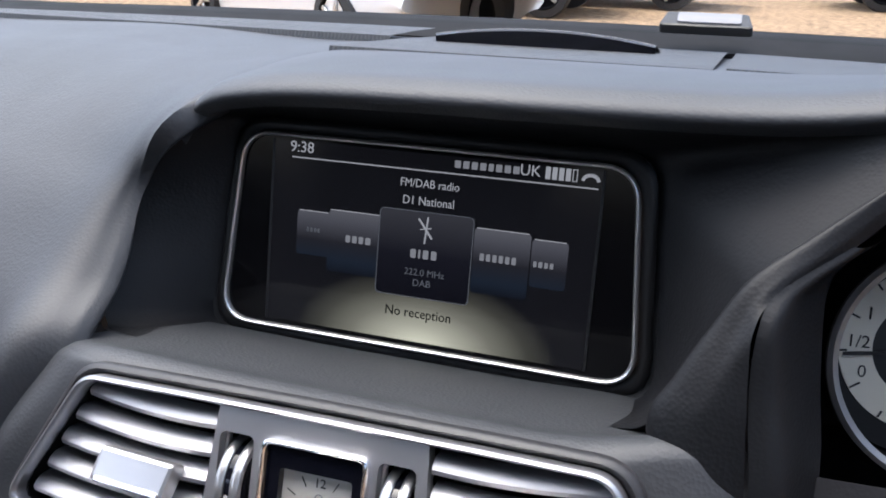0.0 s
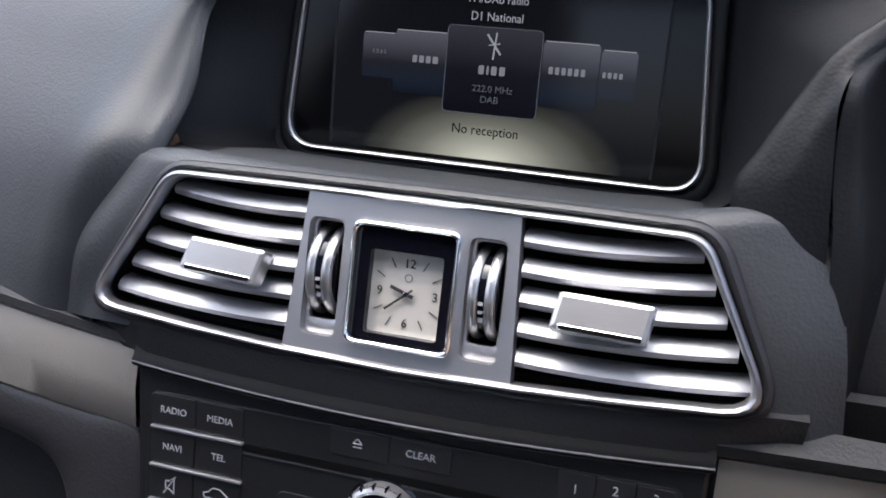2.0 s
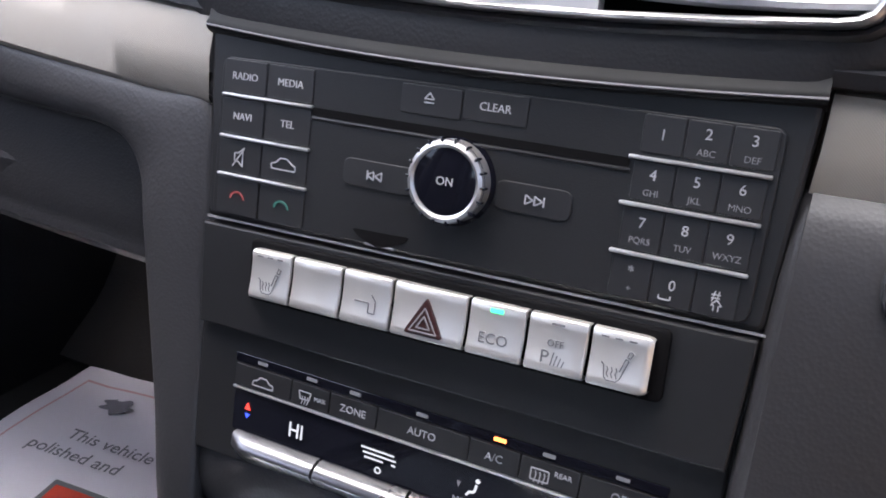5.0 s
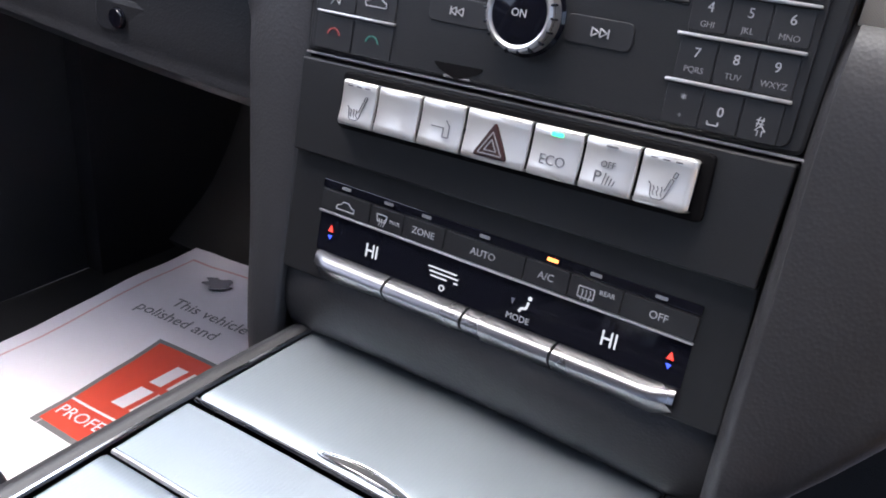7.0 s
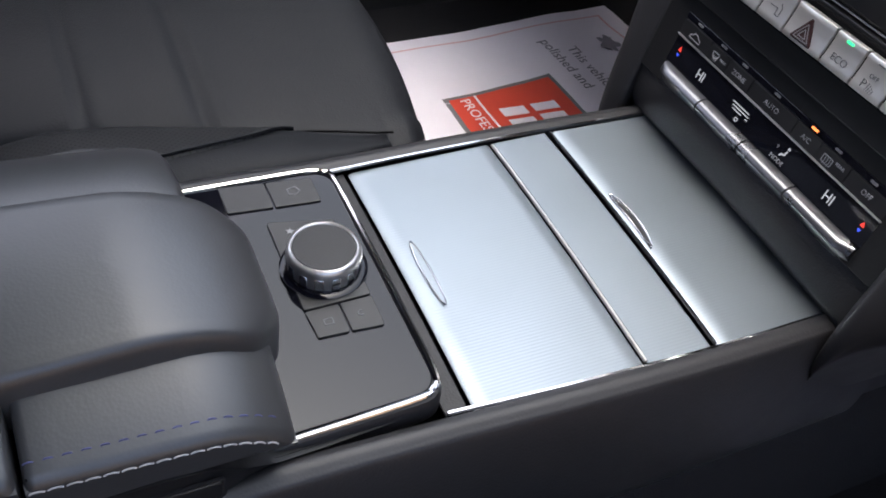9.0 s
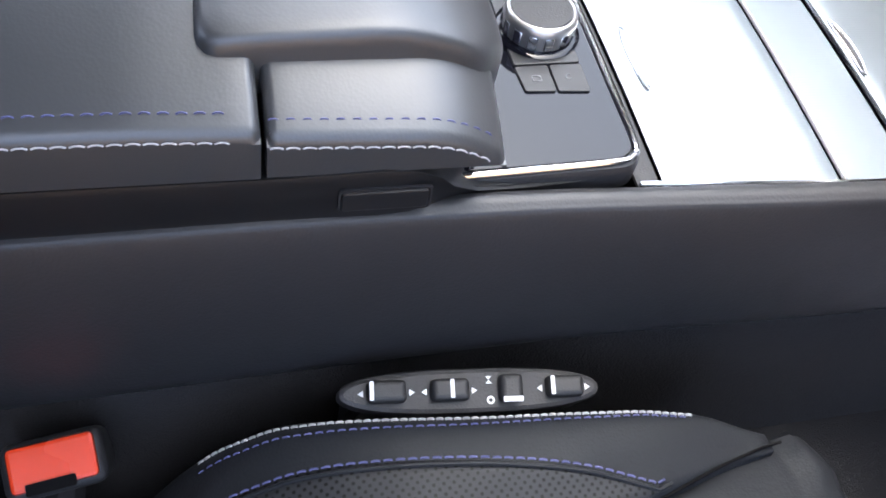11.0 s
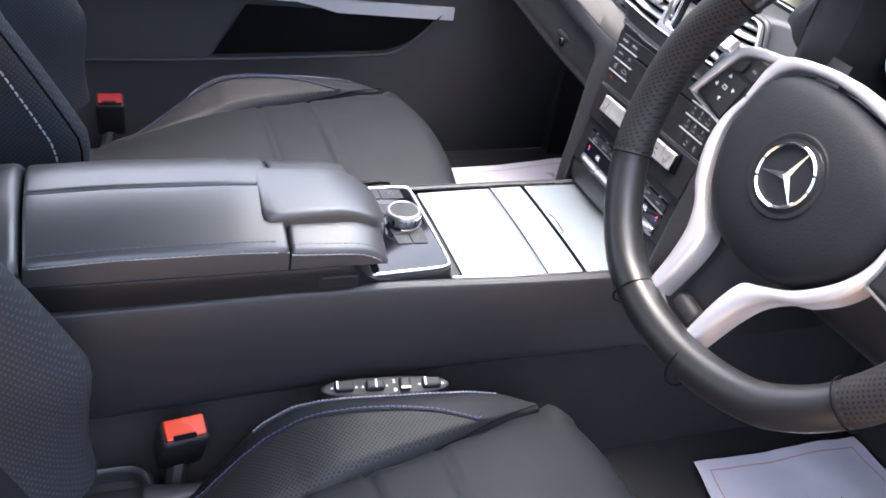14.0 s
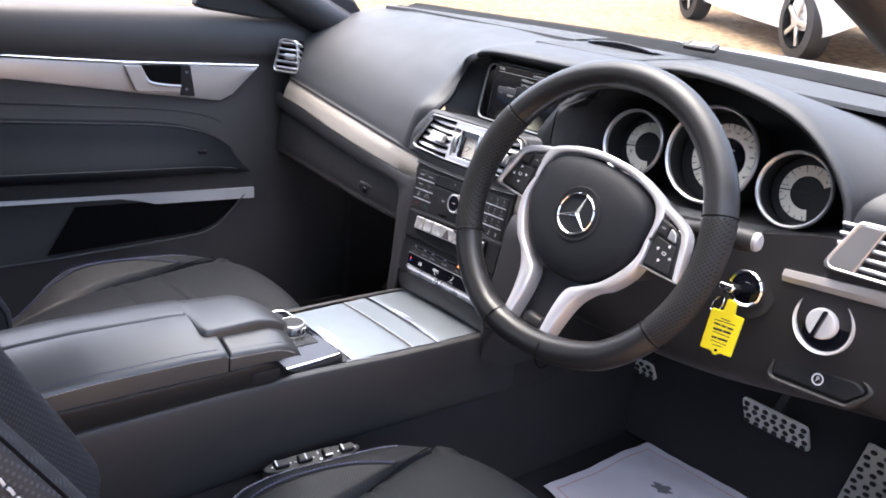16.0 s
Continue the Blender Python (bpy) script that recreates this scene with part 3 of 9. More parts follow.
        rows.append([(x, y0 + 0.02, 0.44), (x * 0.99, y0 - 0.36, 0.595 - 0.05 * (abs(x) / 0.68) ** 3), (x * 0.95, -0.34 - 0.06 * (abs(x) / 0.68) ** 2, 0.745 - 0.055 * (abs(x) / 0.68) ** 2)])
    g = part("window_1", surface(rows, 24, 14), GLASS, None, "clear curved windscreen glass", kind="structure")
    g.visible_shadow = False
    tagged(g, category="windscreen")
    band = []
    for i in range(41):
        x = -0.70 + 1.4 * i / 40
        y = windscreen_y(x)
        band.append([(x, y - 0.055, 0.425), (x, y - 0.05, 0.443), (x, y - 0.035, 0.448), (x, y - 0.012, 0.455 - 0.02 * x * x), (x, y + 0.004, 0.4600 - 0.02 * x * x), (x, y + 0.02, 0.455), (x, y + 0.03, 0.42)])
    tagged(part("windscreen_band", skin(band), SEAL, None, "black seal along the foot of the windscreen", kind="structure"), category="window seal")
    # bonnet of the same car outside
    rows = [[(x, windscreen_y(x) + 0.10, 0.405 - 0.10 * abs(x) ** 3), (x, 0.95, 0.425 - 0.12 * abs(x) ** 3), (x, 1.30, 0.385 - 0.14 * abs(x) ** 3), (x * 0.95, 1.65, 0.20 - 0.14 * abs(x) ** 3), (x * 0.93, 1.72, -0.3)] for x in (-0.85, -0.5, -0.3, 0, 0.3, 0.5, 0.85)]
    bonnet = part("bonnet", surface(rows, 30, 24, 0.02), PAINT, None, "white painted bonnet of the car", kind="structure")
    tagged(bonnet, category="bonnet")
    cowl = [[(x, windscreen_y(x) + 0.015, 0.418), (x, windscreen_y(x) + 0.10, 0.395), (x, windscreen_y(x) + 0.17, 0.36)] for x in [-0.7 + 0.07 * i for i in range(21)]]
    tagged(part("scuttle", skin(cowl), RUBBER, None, "black plastic scuttle panel below the windscreen", kind="structure"), category="scuttle")


build_shell()


FV = frame_at((0, 0.022, 0.290), (0, 0.24, 0.97), (1, 0, 0.012))


def vv(z):
    return (z - 0.290) / 0.97


VENT_OUTER = [(-0.110, vv(0.3185)), (-0.060, vv(0.3190)), (0.0, vv(0.3192)), (0.060, vv(0.3190)), (0.108, vv(0.3185)), (0.138, vv(0.2595)), (0.090, vv(0.2560)), (0.045, vv(0.2535)), (0.0, vv(0.2525)), (-0.050, vv(0.2530)), (-0.095, vv(0.2550)), (-0.146, vv(0.2585))]
VENT_INNER = [(-0.1075, vv(0.3160)), (-0.060, vv(0.3165)), (0.0, vv(0.3167)), (0.060, vv(0.3165)), (0.1055, vv(0.3160)), (0.1335, vv(0.2620)), (0.090, vv(0.2588)), (0.045, vv(0.2563)), (0.0, vv(0.2552)), (-0.050, vv(0.2557)), (-0.095, vv(0.2577)), (-0.1415, vv(0.2612))]


def vent_outline(f):
    """Rounded outline between the frame's outer (0) and inner (1) edge."""
    pts = [(a[0] + (c[0] - a[0]) * f, a[1] + (c[1] - a[1]) * f) for a, c in zip(VENT_OUTER, VENT_INNER)]
    k = 0.002 * f
    return round_poly(pts[::-1], [0.010 - k] + [0.05] * 5 + [0.012 - k] + [0.014 - k] + [0.05] * 3 + [0.014 - k], 5)


def inside(poly, x, y):
    hit = False
    for (x0, y0), (x1, y1) in zip(poly, poly[1:] + poly[:1]):
        if (y0 > y) != (y1 > y) and x < (x1 - x0) * (y - y0) / (y1 - y0) + x0:
            hit = not hit
    return hit


# ---- dashboard ----
dash = thing("dashboard", (0, 0.2, 0.2), "dark grey soft-grained dashboard with woven metal trim strips", "dashboard")

BROW = [(-0.122, 0.114, 0.4085), (-0.112, 0.1115, 0.4200), (-0.097, 0.109, 0.4275), (-0.06, 0.106, 0.4325), (0.0, 0.104, 0.4345), (0.08, 0.104, 0.4355), (0.15, 0.103, 0.438), (0.21, 0.100, 0.447), (0.30, 0.092, 0.4625), (0.36, 0.090, 0.464), (0.43, 0.088, 0.456), (0.50, 0.086, 0.437), (0.555, 0.084, 0.402), (0.590, 0.083, 0.358), (0.600, 0.083, 0.322)]


def build_dash_top():
    # the broad pad in front of the passenger, up to the display cowl
    left = [
        [(-0.745, 0.098, 0.282), (-0.745, 0.104, 0.302), (-0.745, 0.120, 0.33), (-0.745, 0.155, 0.362), (-0.745, 0.205, 0.392), (-0.745, 0.275, 0.42), (-0.745, 0.36, 0.437), (-0.745, 0.40, 0.440)],
        [(-0.60, 0.080, 0.271), (-0.60, 0.087, 0.293), (-0.60, 0.104, 0.325), (-0.60, 0.14, 0.361), (-0.60, 0.19, 0.393), (-0.60, 0.26, 0.423), (-0.60, 0.36, 0.441), (-0.60, 0.435, 0.444)],
        [(-0.45, 0.062, 0.260), (-0.45, 0.069, 0.284), (-0.45, 0.088, 0.318), (-0.45, 0.125, 0.358), (-0.45, 0.175, 0.393), (-0.45, 0.25, 0.425), (-0.45, 0.37, 0.443), (-0.45, 0.47, 0.447)],
        [(-0.30, 0.043, 0.249), (-0.30, 0.051, 0.276), (-0.30, 0.070, 0.313), (-0.30, 0.103, 0.352), (-0.30, 0.148, 0.388), (-0.30, 0.225, 0.425), (-0.30, 0.35, 0.444), (-0.30, 0.49, 0.449)],
        [(-0.215, 0.030, 0.244), (-0.21, 0.039, 0.275), (-0.205, 0.055, 0.312), (-0.20, 0.085, 0.348), (-0.19, 0.117, 0.382), (-0.18, 0.18, 0.422), (-0.18, 0.33, 0.439), (-0.18, 0.497, 0.443)],
        [(-0.178, 0.0225, 0.242), (-0.170, 0.0235, 0.280), (-0.160, 0.033, 0.320), (-0.157, 0.068, 0.347), (-0.151, 0.101, 0.382), (-0.122, 0.128, 0.424), (-0.125, 0.30, 0.4395), (-0.125, 0.50, 0.442)],
        [(-0.158, 0.0255, 0.243), (-0.149, 0.0305, 0.281), (-0.134, 0.046, 0.322), (-0.137, 0.075, 0.343), (-0.140, 0.102, 0.379), (-0.113, 0.110, 0.4205), (-0.108, 0.30, 0.4395), (-0.105, 0.50, 0.442)],
    ]
    bm = surface(left, 60, 60)
    # rolled edge of the pad towards the vents and the display
    roll = [(-0.150, 0.0185, 0.244), (-0.142, 0.030, 0.281), (-0.131, 0.050, 0.315), (-0.1345, 0.084, 0.341), (-0.1370, 0.106, 0.379), (-0.108, 0.118, 0.411), (-0.102, 0.30, 0.434), (-0.100, 0.50, 0.436)]
    tuck = [(x - 0.010, y + 0.014, z - 0.001) for x, y, z in roll]
    turn = [tuple((Vector(a) + Vector(b)) * 0.5 + Vector((0.0022, 0.001, 0.0))) for a, b in zip(left[-1], roll)]
    bm = surface([left[-1], turn, roll, tuck], 12, 60, bm=bm)
    # the cowl over the display and the dials, to the right end
    rows = []
    edge = spline(BROW, 60)
    for p in edge:
        x = p.x
        f = max(0.0, (x - 0.5) / 0.1)
        back = Vector((x + 0.14 * max(0.0, min(1.2, f)), 0.3, 0.4405 - 0.030 * max(0, x - 0.35) / 0.25 - 0.03 * f))
        far = Vector((x * (1 + 0.20 * max(0, min(1, f))), min(0.50, windscreen_y(x) - 0.03), 0.4405 - 0.01 * max(0, x)))
        lip = Vector((0, 0, 1)) if x < 0.5 else Vector((0.6 * min(1, f), 0, 1 - 0.5 * min(1, f))).normalized()
        rows.append(spline([p - lip * 0.010 + Vector((0, 0.004, 0)), p - lip * 0.004 + Vector((0, -0.002, 0)), p + lip * 0.002 + Vector((0, 0.004, 0)), p + lip * 0.006 + Vector((0, 0.022, 0)), p.lerp(back, 0.5) + lip * 0.006, back, far], 26))
    bm = merge(bm, skin(rows))
    part("top_pad", bm, DASH, dash, "grey grained soft top pad", sharp=60)
    # end of the pad beyond the dials
    ends = [[(0.600, 0.083, 0.318), (0.612, 0.10, 0.36), (0.66, 0.20, 0.40), (0.70, 0.38, 0.425)], [(0.66, 0.095, 0.335), (0.68, 0.11, 0.36), (0.71, 0.20, 0.40), (0.72, 0.38, 0.425)], [(0.745, 0.10, 0.33), (0.745, 0.12, 0.355), (0.745, 0.2, 0.39), (0.745, 0.36, 0.42)]]
    part("end_pad", surface(ends, 12, 16), DASH, dash)
    # speaker mesh panels along the windscreen, with seams between
    for a, c in ((-0.70, -0.118), (-0.112, 0.112), (0.118, 0.66)):
        rows = []
        for i in range(25):
            x = a + (c - a) * i / 24
            y1 = windscreen_y(x) - 0.052
            y0 = 0.25 + (0.11 if a < -0.5 else 0.02 if a > 0 else 0.0)
            y0 = min(y0, y1 - 0.02)
            z = (0.4440 if a < 0.1 else 0.4440 - 0.010 * max(0, x - 0.1)) + (0.004 if a < -0.5 else 0.0)
            if a < -0.5:
                rows.append([(x, q, 0.4465 + 0.033 * (q - 0.35) - e) for q, e in ((y0, 0.008), (y0 + 0.002, 0.001), ((y0 + y1) / 2, 0), (y1, 0))])
                continue
            rows.append([(x, y0, z - 0.008), (x, y0 + 0.002, z - 0.0015), (x, (y0 + y1) / 2, z), (x, y1, z)])
        part("speaker_grille", skin(rows), GRILLE, dash, "dark woven speaker mesh on the dash top")
    # raised sensor hump in the middle mesh
    hump, lowr = [], []
    for i in range(21):
        t = i / 20
        x = -0.082 + 0.152 * t
        h = 0.0125 * (1 - (2 * t - 1) ** 2 * 0.50)
        hump.append([(x, 0.360, 0.4415), (x, 0.358, 0.4415 + h), (x, 0.361, 0.4430 + h), (x, 0.405, 0.4425)])
        lowr.append((x, 0.359, 0.4430 + h))
    h = part("sensor_hump", skin(hump), PIANO, dash, "glossy black raised hump in the speaker mesh")
    part("bright_edge", tube(lowr, 0.0005, 6), GREY, h)


build_dash_top()


def build_pocket():
    """The recess that holds the display, its padded lip and the rib towards the dials."""
    rim = [(-0.102, 0.112, 0.4165), (-0.125, 0.106, 0.398), (-0.139, 0.099, 0.378), (-0.140, 0.085, 0.352), (-0.134, 0.068, 0.330), (-0.128, 0.061, 0.322), (-0.117, 0.058, 0.3185), (-0.06, 0.056, 0.3165), (0.0, 0.055, 0.3160), (0.06, 0.056, 0.3170), (0.090, 0.057, 0.3185), (0.100, 0.055, 0.322), (0.109, 0.053, 0.330), (0.121, 0.057, 0.347), (0.132, 0.063, 0.367), (0.143, 0.069, 0.384), (0.195, 0.092, 0.428), (0.15, 0.106, 0.4275), (0.08, 0.108, 0.4250), (0.0, 0.108, 0.4240), (-0.06, 0.110, 0.4215)]
    inner = [(-0.102, 0.139, 0.412), (-0.107, 0.138, 0.406), (-0.110, 0.135, 0.38), (-0.113, 0.131, 0.345), (-0.115, 0.127, 0.318), (-0.112, 0.125, 0.308), (-0.10, 0.124, 0.3055), (-0.06, 0.124, 0.305), (0.0, 0.124, 0.305), (0.06, 0.124, 0.305), (0.095, 0.124, 0.3055), (0.106, 0.125, 0.308), (0.109, 0.127, 0.318), (0.107, 0.131, 0.345), (0.105, 0.135, 0.38), (0.103, 0.138, 0.40), (0.101, 0.139, 0.411), (0.08, 0.139, 0.4125), (0.04, 0.139, 0.413), (0.0, 0.139, 0.413), (-0.06, 0.139, 0.413)]
    mid = [tuple(Vector(a).lerp(Vector(b), 0.80) + Vector((0, 0.004, 0))) for a, b in zip(rim, inner)]
    # the rim starts behind the pads that roll over it
    rim = [(x + 0.010 * max(-1, min(1, x / 0.09)), y + (0.001 if z > 0.41 and x > -0.08 else 0.013), z - (0.002 if z < 0.33 else -0.006 if z > 0.41 and x > -0.08 else 0)) for x, y, z in rim]
    rings = [spline(r, 96, True) for r in (rim, mid, inner)]
    back = [Vector((p.x * 0.9, p.y + 0.004, 0.36 + (p.z - 0.36) * 0.9)) for p in rings[2]]
    hid = [Vector((p.x * 1.10, p.y + 0.012, 0.36 + (p.z - 0.36) * (1.06 if p.z > 0.36 else 1.15))) for p in rings[0]]
    # Matt black, taken darker still for the brow's shade on the walls.
    part("display_recess", skin([hid, *rings, back], closed=True), RECESS_SHADE, dash, "matt black recess round the display, shade deepening its colour", sharp=50)
    # one padded sheet from the recess floor over the lip and down behind the vents
    low = [(0.0150, 0.2480), (0.0233, 0.281), (0.0315, 0.3135), (0.0360, 0.3195), (0.0440, 0.3215), (0.0520, 0.3185), (0.0600, 0.3165), (0.0750, 0.3148), (0.0960, 0.3122), (0.1180, 0.3082)]

    def column(xs, dz=0.0):
        return [(x, y, z + dz * min(1, k / 3)) for k, (x, (y, z)) in enumerate(zip(xs, low))]
    fascia = [
        [(-0.1720, 0.0255, 0.2440), (-0.1630, 0.0285, 0.281), (-0.1480, 0.0445, 0.3120), (-0.1430, 0.0510, 0.3180), (-0.1400, 0.0560, 0.3190), (-0.1370, 0.0620, 0.3180), (-0.1350, 0.0690, 0.3170), (-0.1335, 0.0820, 0.3155), (-0.1290, 0.1020, 0.3125), (-0.1210, 0.1200, 0.3085)],
        [(-0.1590, 0.0205, 0.2455), (-0.1490, 0.0215, 0.281), (-0.1330, 0.0355, 0.3130), (-0.1280, 0.0405, 0.3195), (-0.1255, 0.0460, 0.3210), (-0.1240, 0.0530, 0.3195), (-0.1230, 0.0610, 0.3175), (-0.1220, 0.0770, 0.3150), (-0.1200, 0.0980, 0.3123), (-0.1150, 0.1180, 0.3085)],
        column((-0.136, -0.125, -0.113, -0.109, -0.108, -0.108, -0.1085, -0.109, -0.108, -0.106), 0.001),
        column((-0.060, -0.058, -0.055) + (-0.054,) * 7),
        column((0.0,) * 10),
        column((0.060, 0.058, 0.055) + (0.054,) * 7),
        column((0.112, 0.104, 0.094, 0.090, 0.088, 0.087, 0.087, 0.087, 0.087, 0.087), 0.001),
        [(0.1450, 0.0205, 0.2460), (0.1390, 0.0265, 0.281), (0.1285, 0.0385, 0.3150), (0.1250, 0.0430, 0.3245), (0.1200, 0.0500, 0.3265), (0.1175, 0.0570, 0.3235), (0.1160, 0.0640, 0.3185), (0.1130, 0.0790, 0.3145), (0.1110, 0.0980, 0.3118), (0.1090, 0.1180, 0.3085)],
        [(0.1640, 0.0310, 0.2460), (0.1600, 0.0355, 0.281), (0.1520, 0.0490, 0.3150), (0.1470, 0.0550, 0.3245), (0.1370, 0.0660, 0.3260), (0.1330, 0.0710, 0.3235), (0.1290, 0.0760, 0.3185), (0.1240, 0.0860, 0.3145), (0.1180, 0.1020, 0.3118), (0.1120, 0.1200, 0.3085)]]
    bm = surface(fascia, 120, 110)
    # opening for the air vents
    turn = FV.inverted()
    mid_line = vent_outline(0.5)
    bm.faces.ensure_lookup_table()
    gone = []
    for f in bm.faces:
        c = turn @ f.calc_center_median()
        if c.z < 0.02 and inside(mid_line, c.x, c.y):
            gone.append(f)
    bmesh.ops.delete(bm, geom=gone, context="FACES")
    part("vent_fascia", bm, DASH, dash, "padded grey lip and face round the vents", sharp=80)
    bm = surface([[(0.10, 0.050, 0.230), (0.10, 0.054, 0.270), (0.10, 0.066, 0.312)], [(0.20, 0.052, 0.230), (0.20, 0.058, 0.270), (0.20, 0.072, 0.312)]], 6, 10)
    part("cheek_backing", bm, LOWER, dash)
    s0 = [(0.138, 0.050, 0.240), (0.128, 0.056, 0.290), (0.118, 0.069, 0.326), (0.131, 0.076, 0.345), (0.142, 0.082, 0.365), (0.152, 0.088, 0.381), (0.170, 0.096, 0.396), (0.200, 0.105, 0.424)]
    s1 = [(0.132, 0.040, 0.240), (0.125, 0.046, 0.290), (0.113, 0.052, 0.328), (0.120, 0.056, 0.347), (0.131, 0.062, 0.367), (0.142, 0.068, 0.384), (0.162, 0.078, 0.400), (0.197, 0.091, 0.429)]
    s2 = [(0.142, 0.032, 0.240), (0.137, 0.038, 0.290), (0.127, 0.045, 0.328), (0.132, 0.049, 0.346), (0.139, 0.056, 0.366), (0.147, 0.063, 0.382), (0.168, 0.076, 0.398), (0.203, 0.092, 0.431)]
    s3 = [(0.152, 0.034, 0.240), (0.150, 0.042, 0.290), (0.146, 0.047, 0.335), (0.1445, 0.050, 0.352), (0.144, 0.053, 0.368), (0.150, 0.062, 0.379), (0.172, 0.078, 0.394), (0.209, 0.094, 0.432)]
    # Cheek is padded like the fascia; its darker colour is painted shade.
    part("cheek", surface([s0, s1, s2, s3], 24, 60), RECESS_SHADE, dash, "grained cheek between display and dials, shade put into its colour", sharp=80)
    # moulded edge of the dial recess
    edge = [[(0.1525, 0.036, 0.255), (0.150, 0.043, 0.31), (0.1455, 0.050, 0.345), (0.1455, 0.054, 0.369), (0.1505, 0.0625, 0.3805), (0.1725, 0.078, 0.3955)], [(0.160, 0.034, 0.255), (0.161, 0.044, 0.31), (0.156, 0.053, 0.345), (0.153, 0.057, 0.370), (0.159, 0.067, 0.381), (0.179, 0.082, 0.396)], [(0.172, 0.062, 0.255), (0.174, 0.072, 0.31), (0.170, 0.082, 0.345), (0.168, 0.087, 0.375), (0.174, 0.092, 0.387), (0.190, 0.098, 0.400)]]
    # Edge panel in the same shade-darkened colour.
    part("dial_recess_edge", surface(edge, 10, 24), RECESS_SHADE, dash, sharp=70)


build_pocket()


def build_lower_dash():
    # woven metal trim, passenger side
    tops = [(-0.7, 0.090, 0.273), (-0.6, 0.078, 0.267), (-0.45, 0.060, 0.256), (-0.30, 0.041, 0.2465), (-0.20, 0.028, 0.2405), (-0.1240, 0.0195, 0.2375)]
    bots = [(-0.7, 0.074, 0.236), (-0.6, 0.062, 0.230), (-0.45, 0.043, 0.217), (-0.30, 0.026, 0.2075), (-0.20, 0.017, 0.2025), (-0.1230, 0.0115, 0.1995)]
    rows = []
    for a, b in zip(spline(tops, 50), spline(bots, 50)):
        n = Vector((0, -1, 0.3)).normalized()
        rows.append([a + Vector((0, 0.006, 0)), a, a.lerp(b, 0.05) + n * 0.002, a.lerp(b, 0.5) + n * 0.004, a.lerp(b, 0.95) + n * 0.002, b, b + Vector((0, 0.006, 0))])
    part("trim_strip", skin(rows), TRIM, dash, "woven-texture warm silver metal trim strip")
    lip = [[a + Vector((0, 0.004, 0.000)), a + Vector((0, -0.004, 0.001)), a + Vector((0, -0.003, 0.005)), a + Vector((0, 0.006, 0.008))] for a in spline(tops, 50)]
    part("shadow_gap", skin(lip), LOWER, dash)
    # trim, driver side of the stack
    rows = []
    for x in (0.1225, 0.14, 0.17, 0.22):
        y = 0.018 + 0.10 * (x - 0.12)
        rows.append([(x, y + 0.006, 0.2405), (x, y, 0.2395), (x, y - 0.0045, 0.223), (x - 0.001, y - 0.004, 0.2075), (x - 0.001, y + 0.003, 0.206)])
    part("trim_strip", skin(rows), TRIM, dash, "woven-texture warm silver metal trim strip")
    rows = [[(x, 0.03 + 0.1 * (x - 0.12), 0.2415), (x, 0.014 + 0.1 * (x - 0.12), 0.2425), (x, 0.013 + 0.1 * (x - 0.12), 0.2475), (x, 0.03, 0.252)] for x in (0.121, 0.14, 0.17, 0.21)]
    part("shadow_gap", skin(rows), LOWER, dash)
    # glovebox front and the knee panel
    g = []
    for x, y in ((-0.74, 0.072), (-0.45, 0.036), (-0.27, 0.018), (-0.15, 0.012)):
        g.append([(x, y + 0.032, 0.205), (x, y + 0.024, 0.175), (x, y + 0.019, 0.145), (x, y + 0.018, 0.118), (x, y + 0.026, 0.105), (x, y + 0.10, 0.090), (x, 0.38, 0.06)])
    g = surface(g, 30, 30, 0.006)
    gb = part("glovebox", g, LOWER, dash, "dark grained glovebox front")
    m = frame_at((-0.290, 0.0375, 0.132), (0, -0.05, 1))
    part("glovebox_handle", prism(rect(0.075, 0.026, 0.011), 0.006, 0.004, m), LOWER, gb, "black glovebox handle")
    part("glovebox_lock", lathe([(0, 0.009), (0.006, 0.009), (0.007, 0.007), (0.007, 0)], 20, at(m, -0.012, 0, 0.0)), PIANO, gb, "small black lock")
    # driver side: the panel under the dials down to the knees
    low = [[(0.15, 0.045, 0.262), (0.15, 0.055, 0.21), (0.15, 0.065, 0.15), (0.15, 0.08, 0.07), (0.15, 0.16, 0.03)], [(0.30, 0.060, 0.262), (0.30, 0.068, 0.21), (0.30, 0.075, 0.15), (0.30, 0.09, 0.07), (0.30, 0.16, 0.03)], [(0.45, 0.080, 0.275), (0.45, 0.082, 0.21), (0.45, 0.086, 0.15), (0.45, 0.10, 0.075), (0.45, 0.16, 0.05)], [(0.60, 0.084, 0.31), (0.60, 0.086, 0.22), (0.60, 0.092, 0.15), (0.60, 0.105, 0.10), (0.60, 0.16, 0.075)], [(0.745, 0.084, 0.32), (0.745, 0.088, 0.22), (0.745, 0.095, 0.16), (0.745, 0.11, 0.125), (0.745, 0.16, 0.10)]]
    part("knee_panel", surface(low, 40, 26, 0.006), LOWER, dash, "black grained panel under the dials")
    # slim trim under the right vent
    rows = [[(x, 0.088, 0.2535 + 0.11 * (x - 0.54)), (x, 0.077 - e, 0.2515 + 0.11 * (x - 0.54)), (x, 0.074 - e, 0.244 + 0.10 * (x - 0.54)), (x, 0.077 - e, 0.2365 + 0.09 * (x - 0.54)), (x, 0.088, 0.2345 + 0.09 * (x - 0.54))] for x, e in ((0.5375, -0.008), (0.538, 0.0), (0.542, 0.001), (0.6, 0.001), (0.67, 0.001), (0.74, 0.001))]
    part("trim_strip", skin(rows), DOORTRIM, dash, "silver metal trim strip beside the light switch")
    # flanks of the centre stack
    st = []
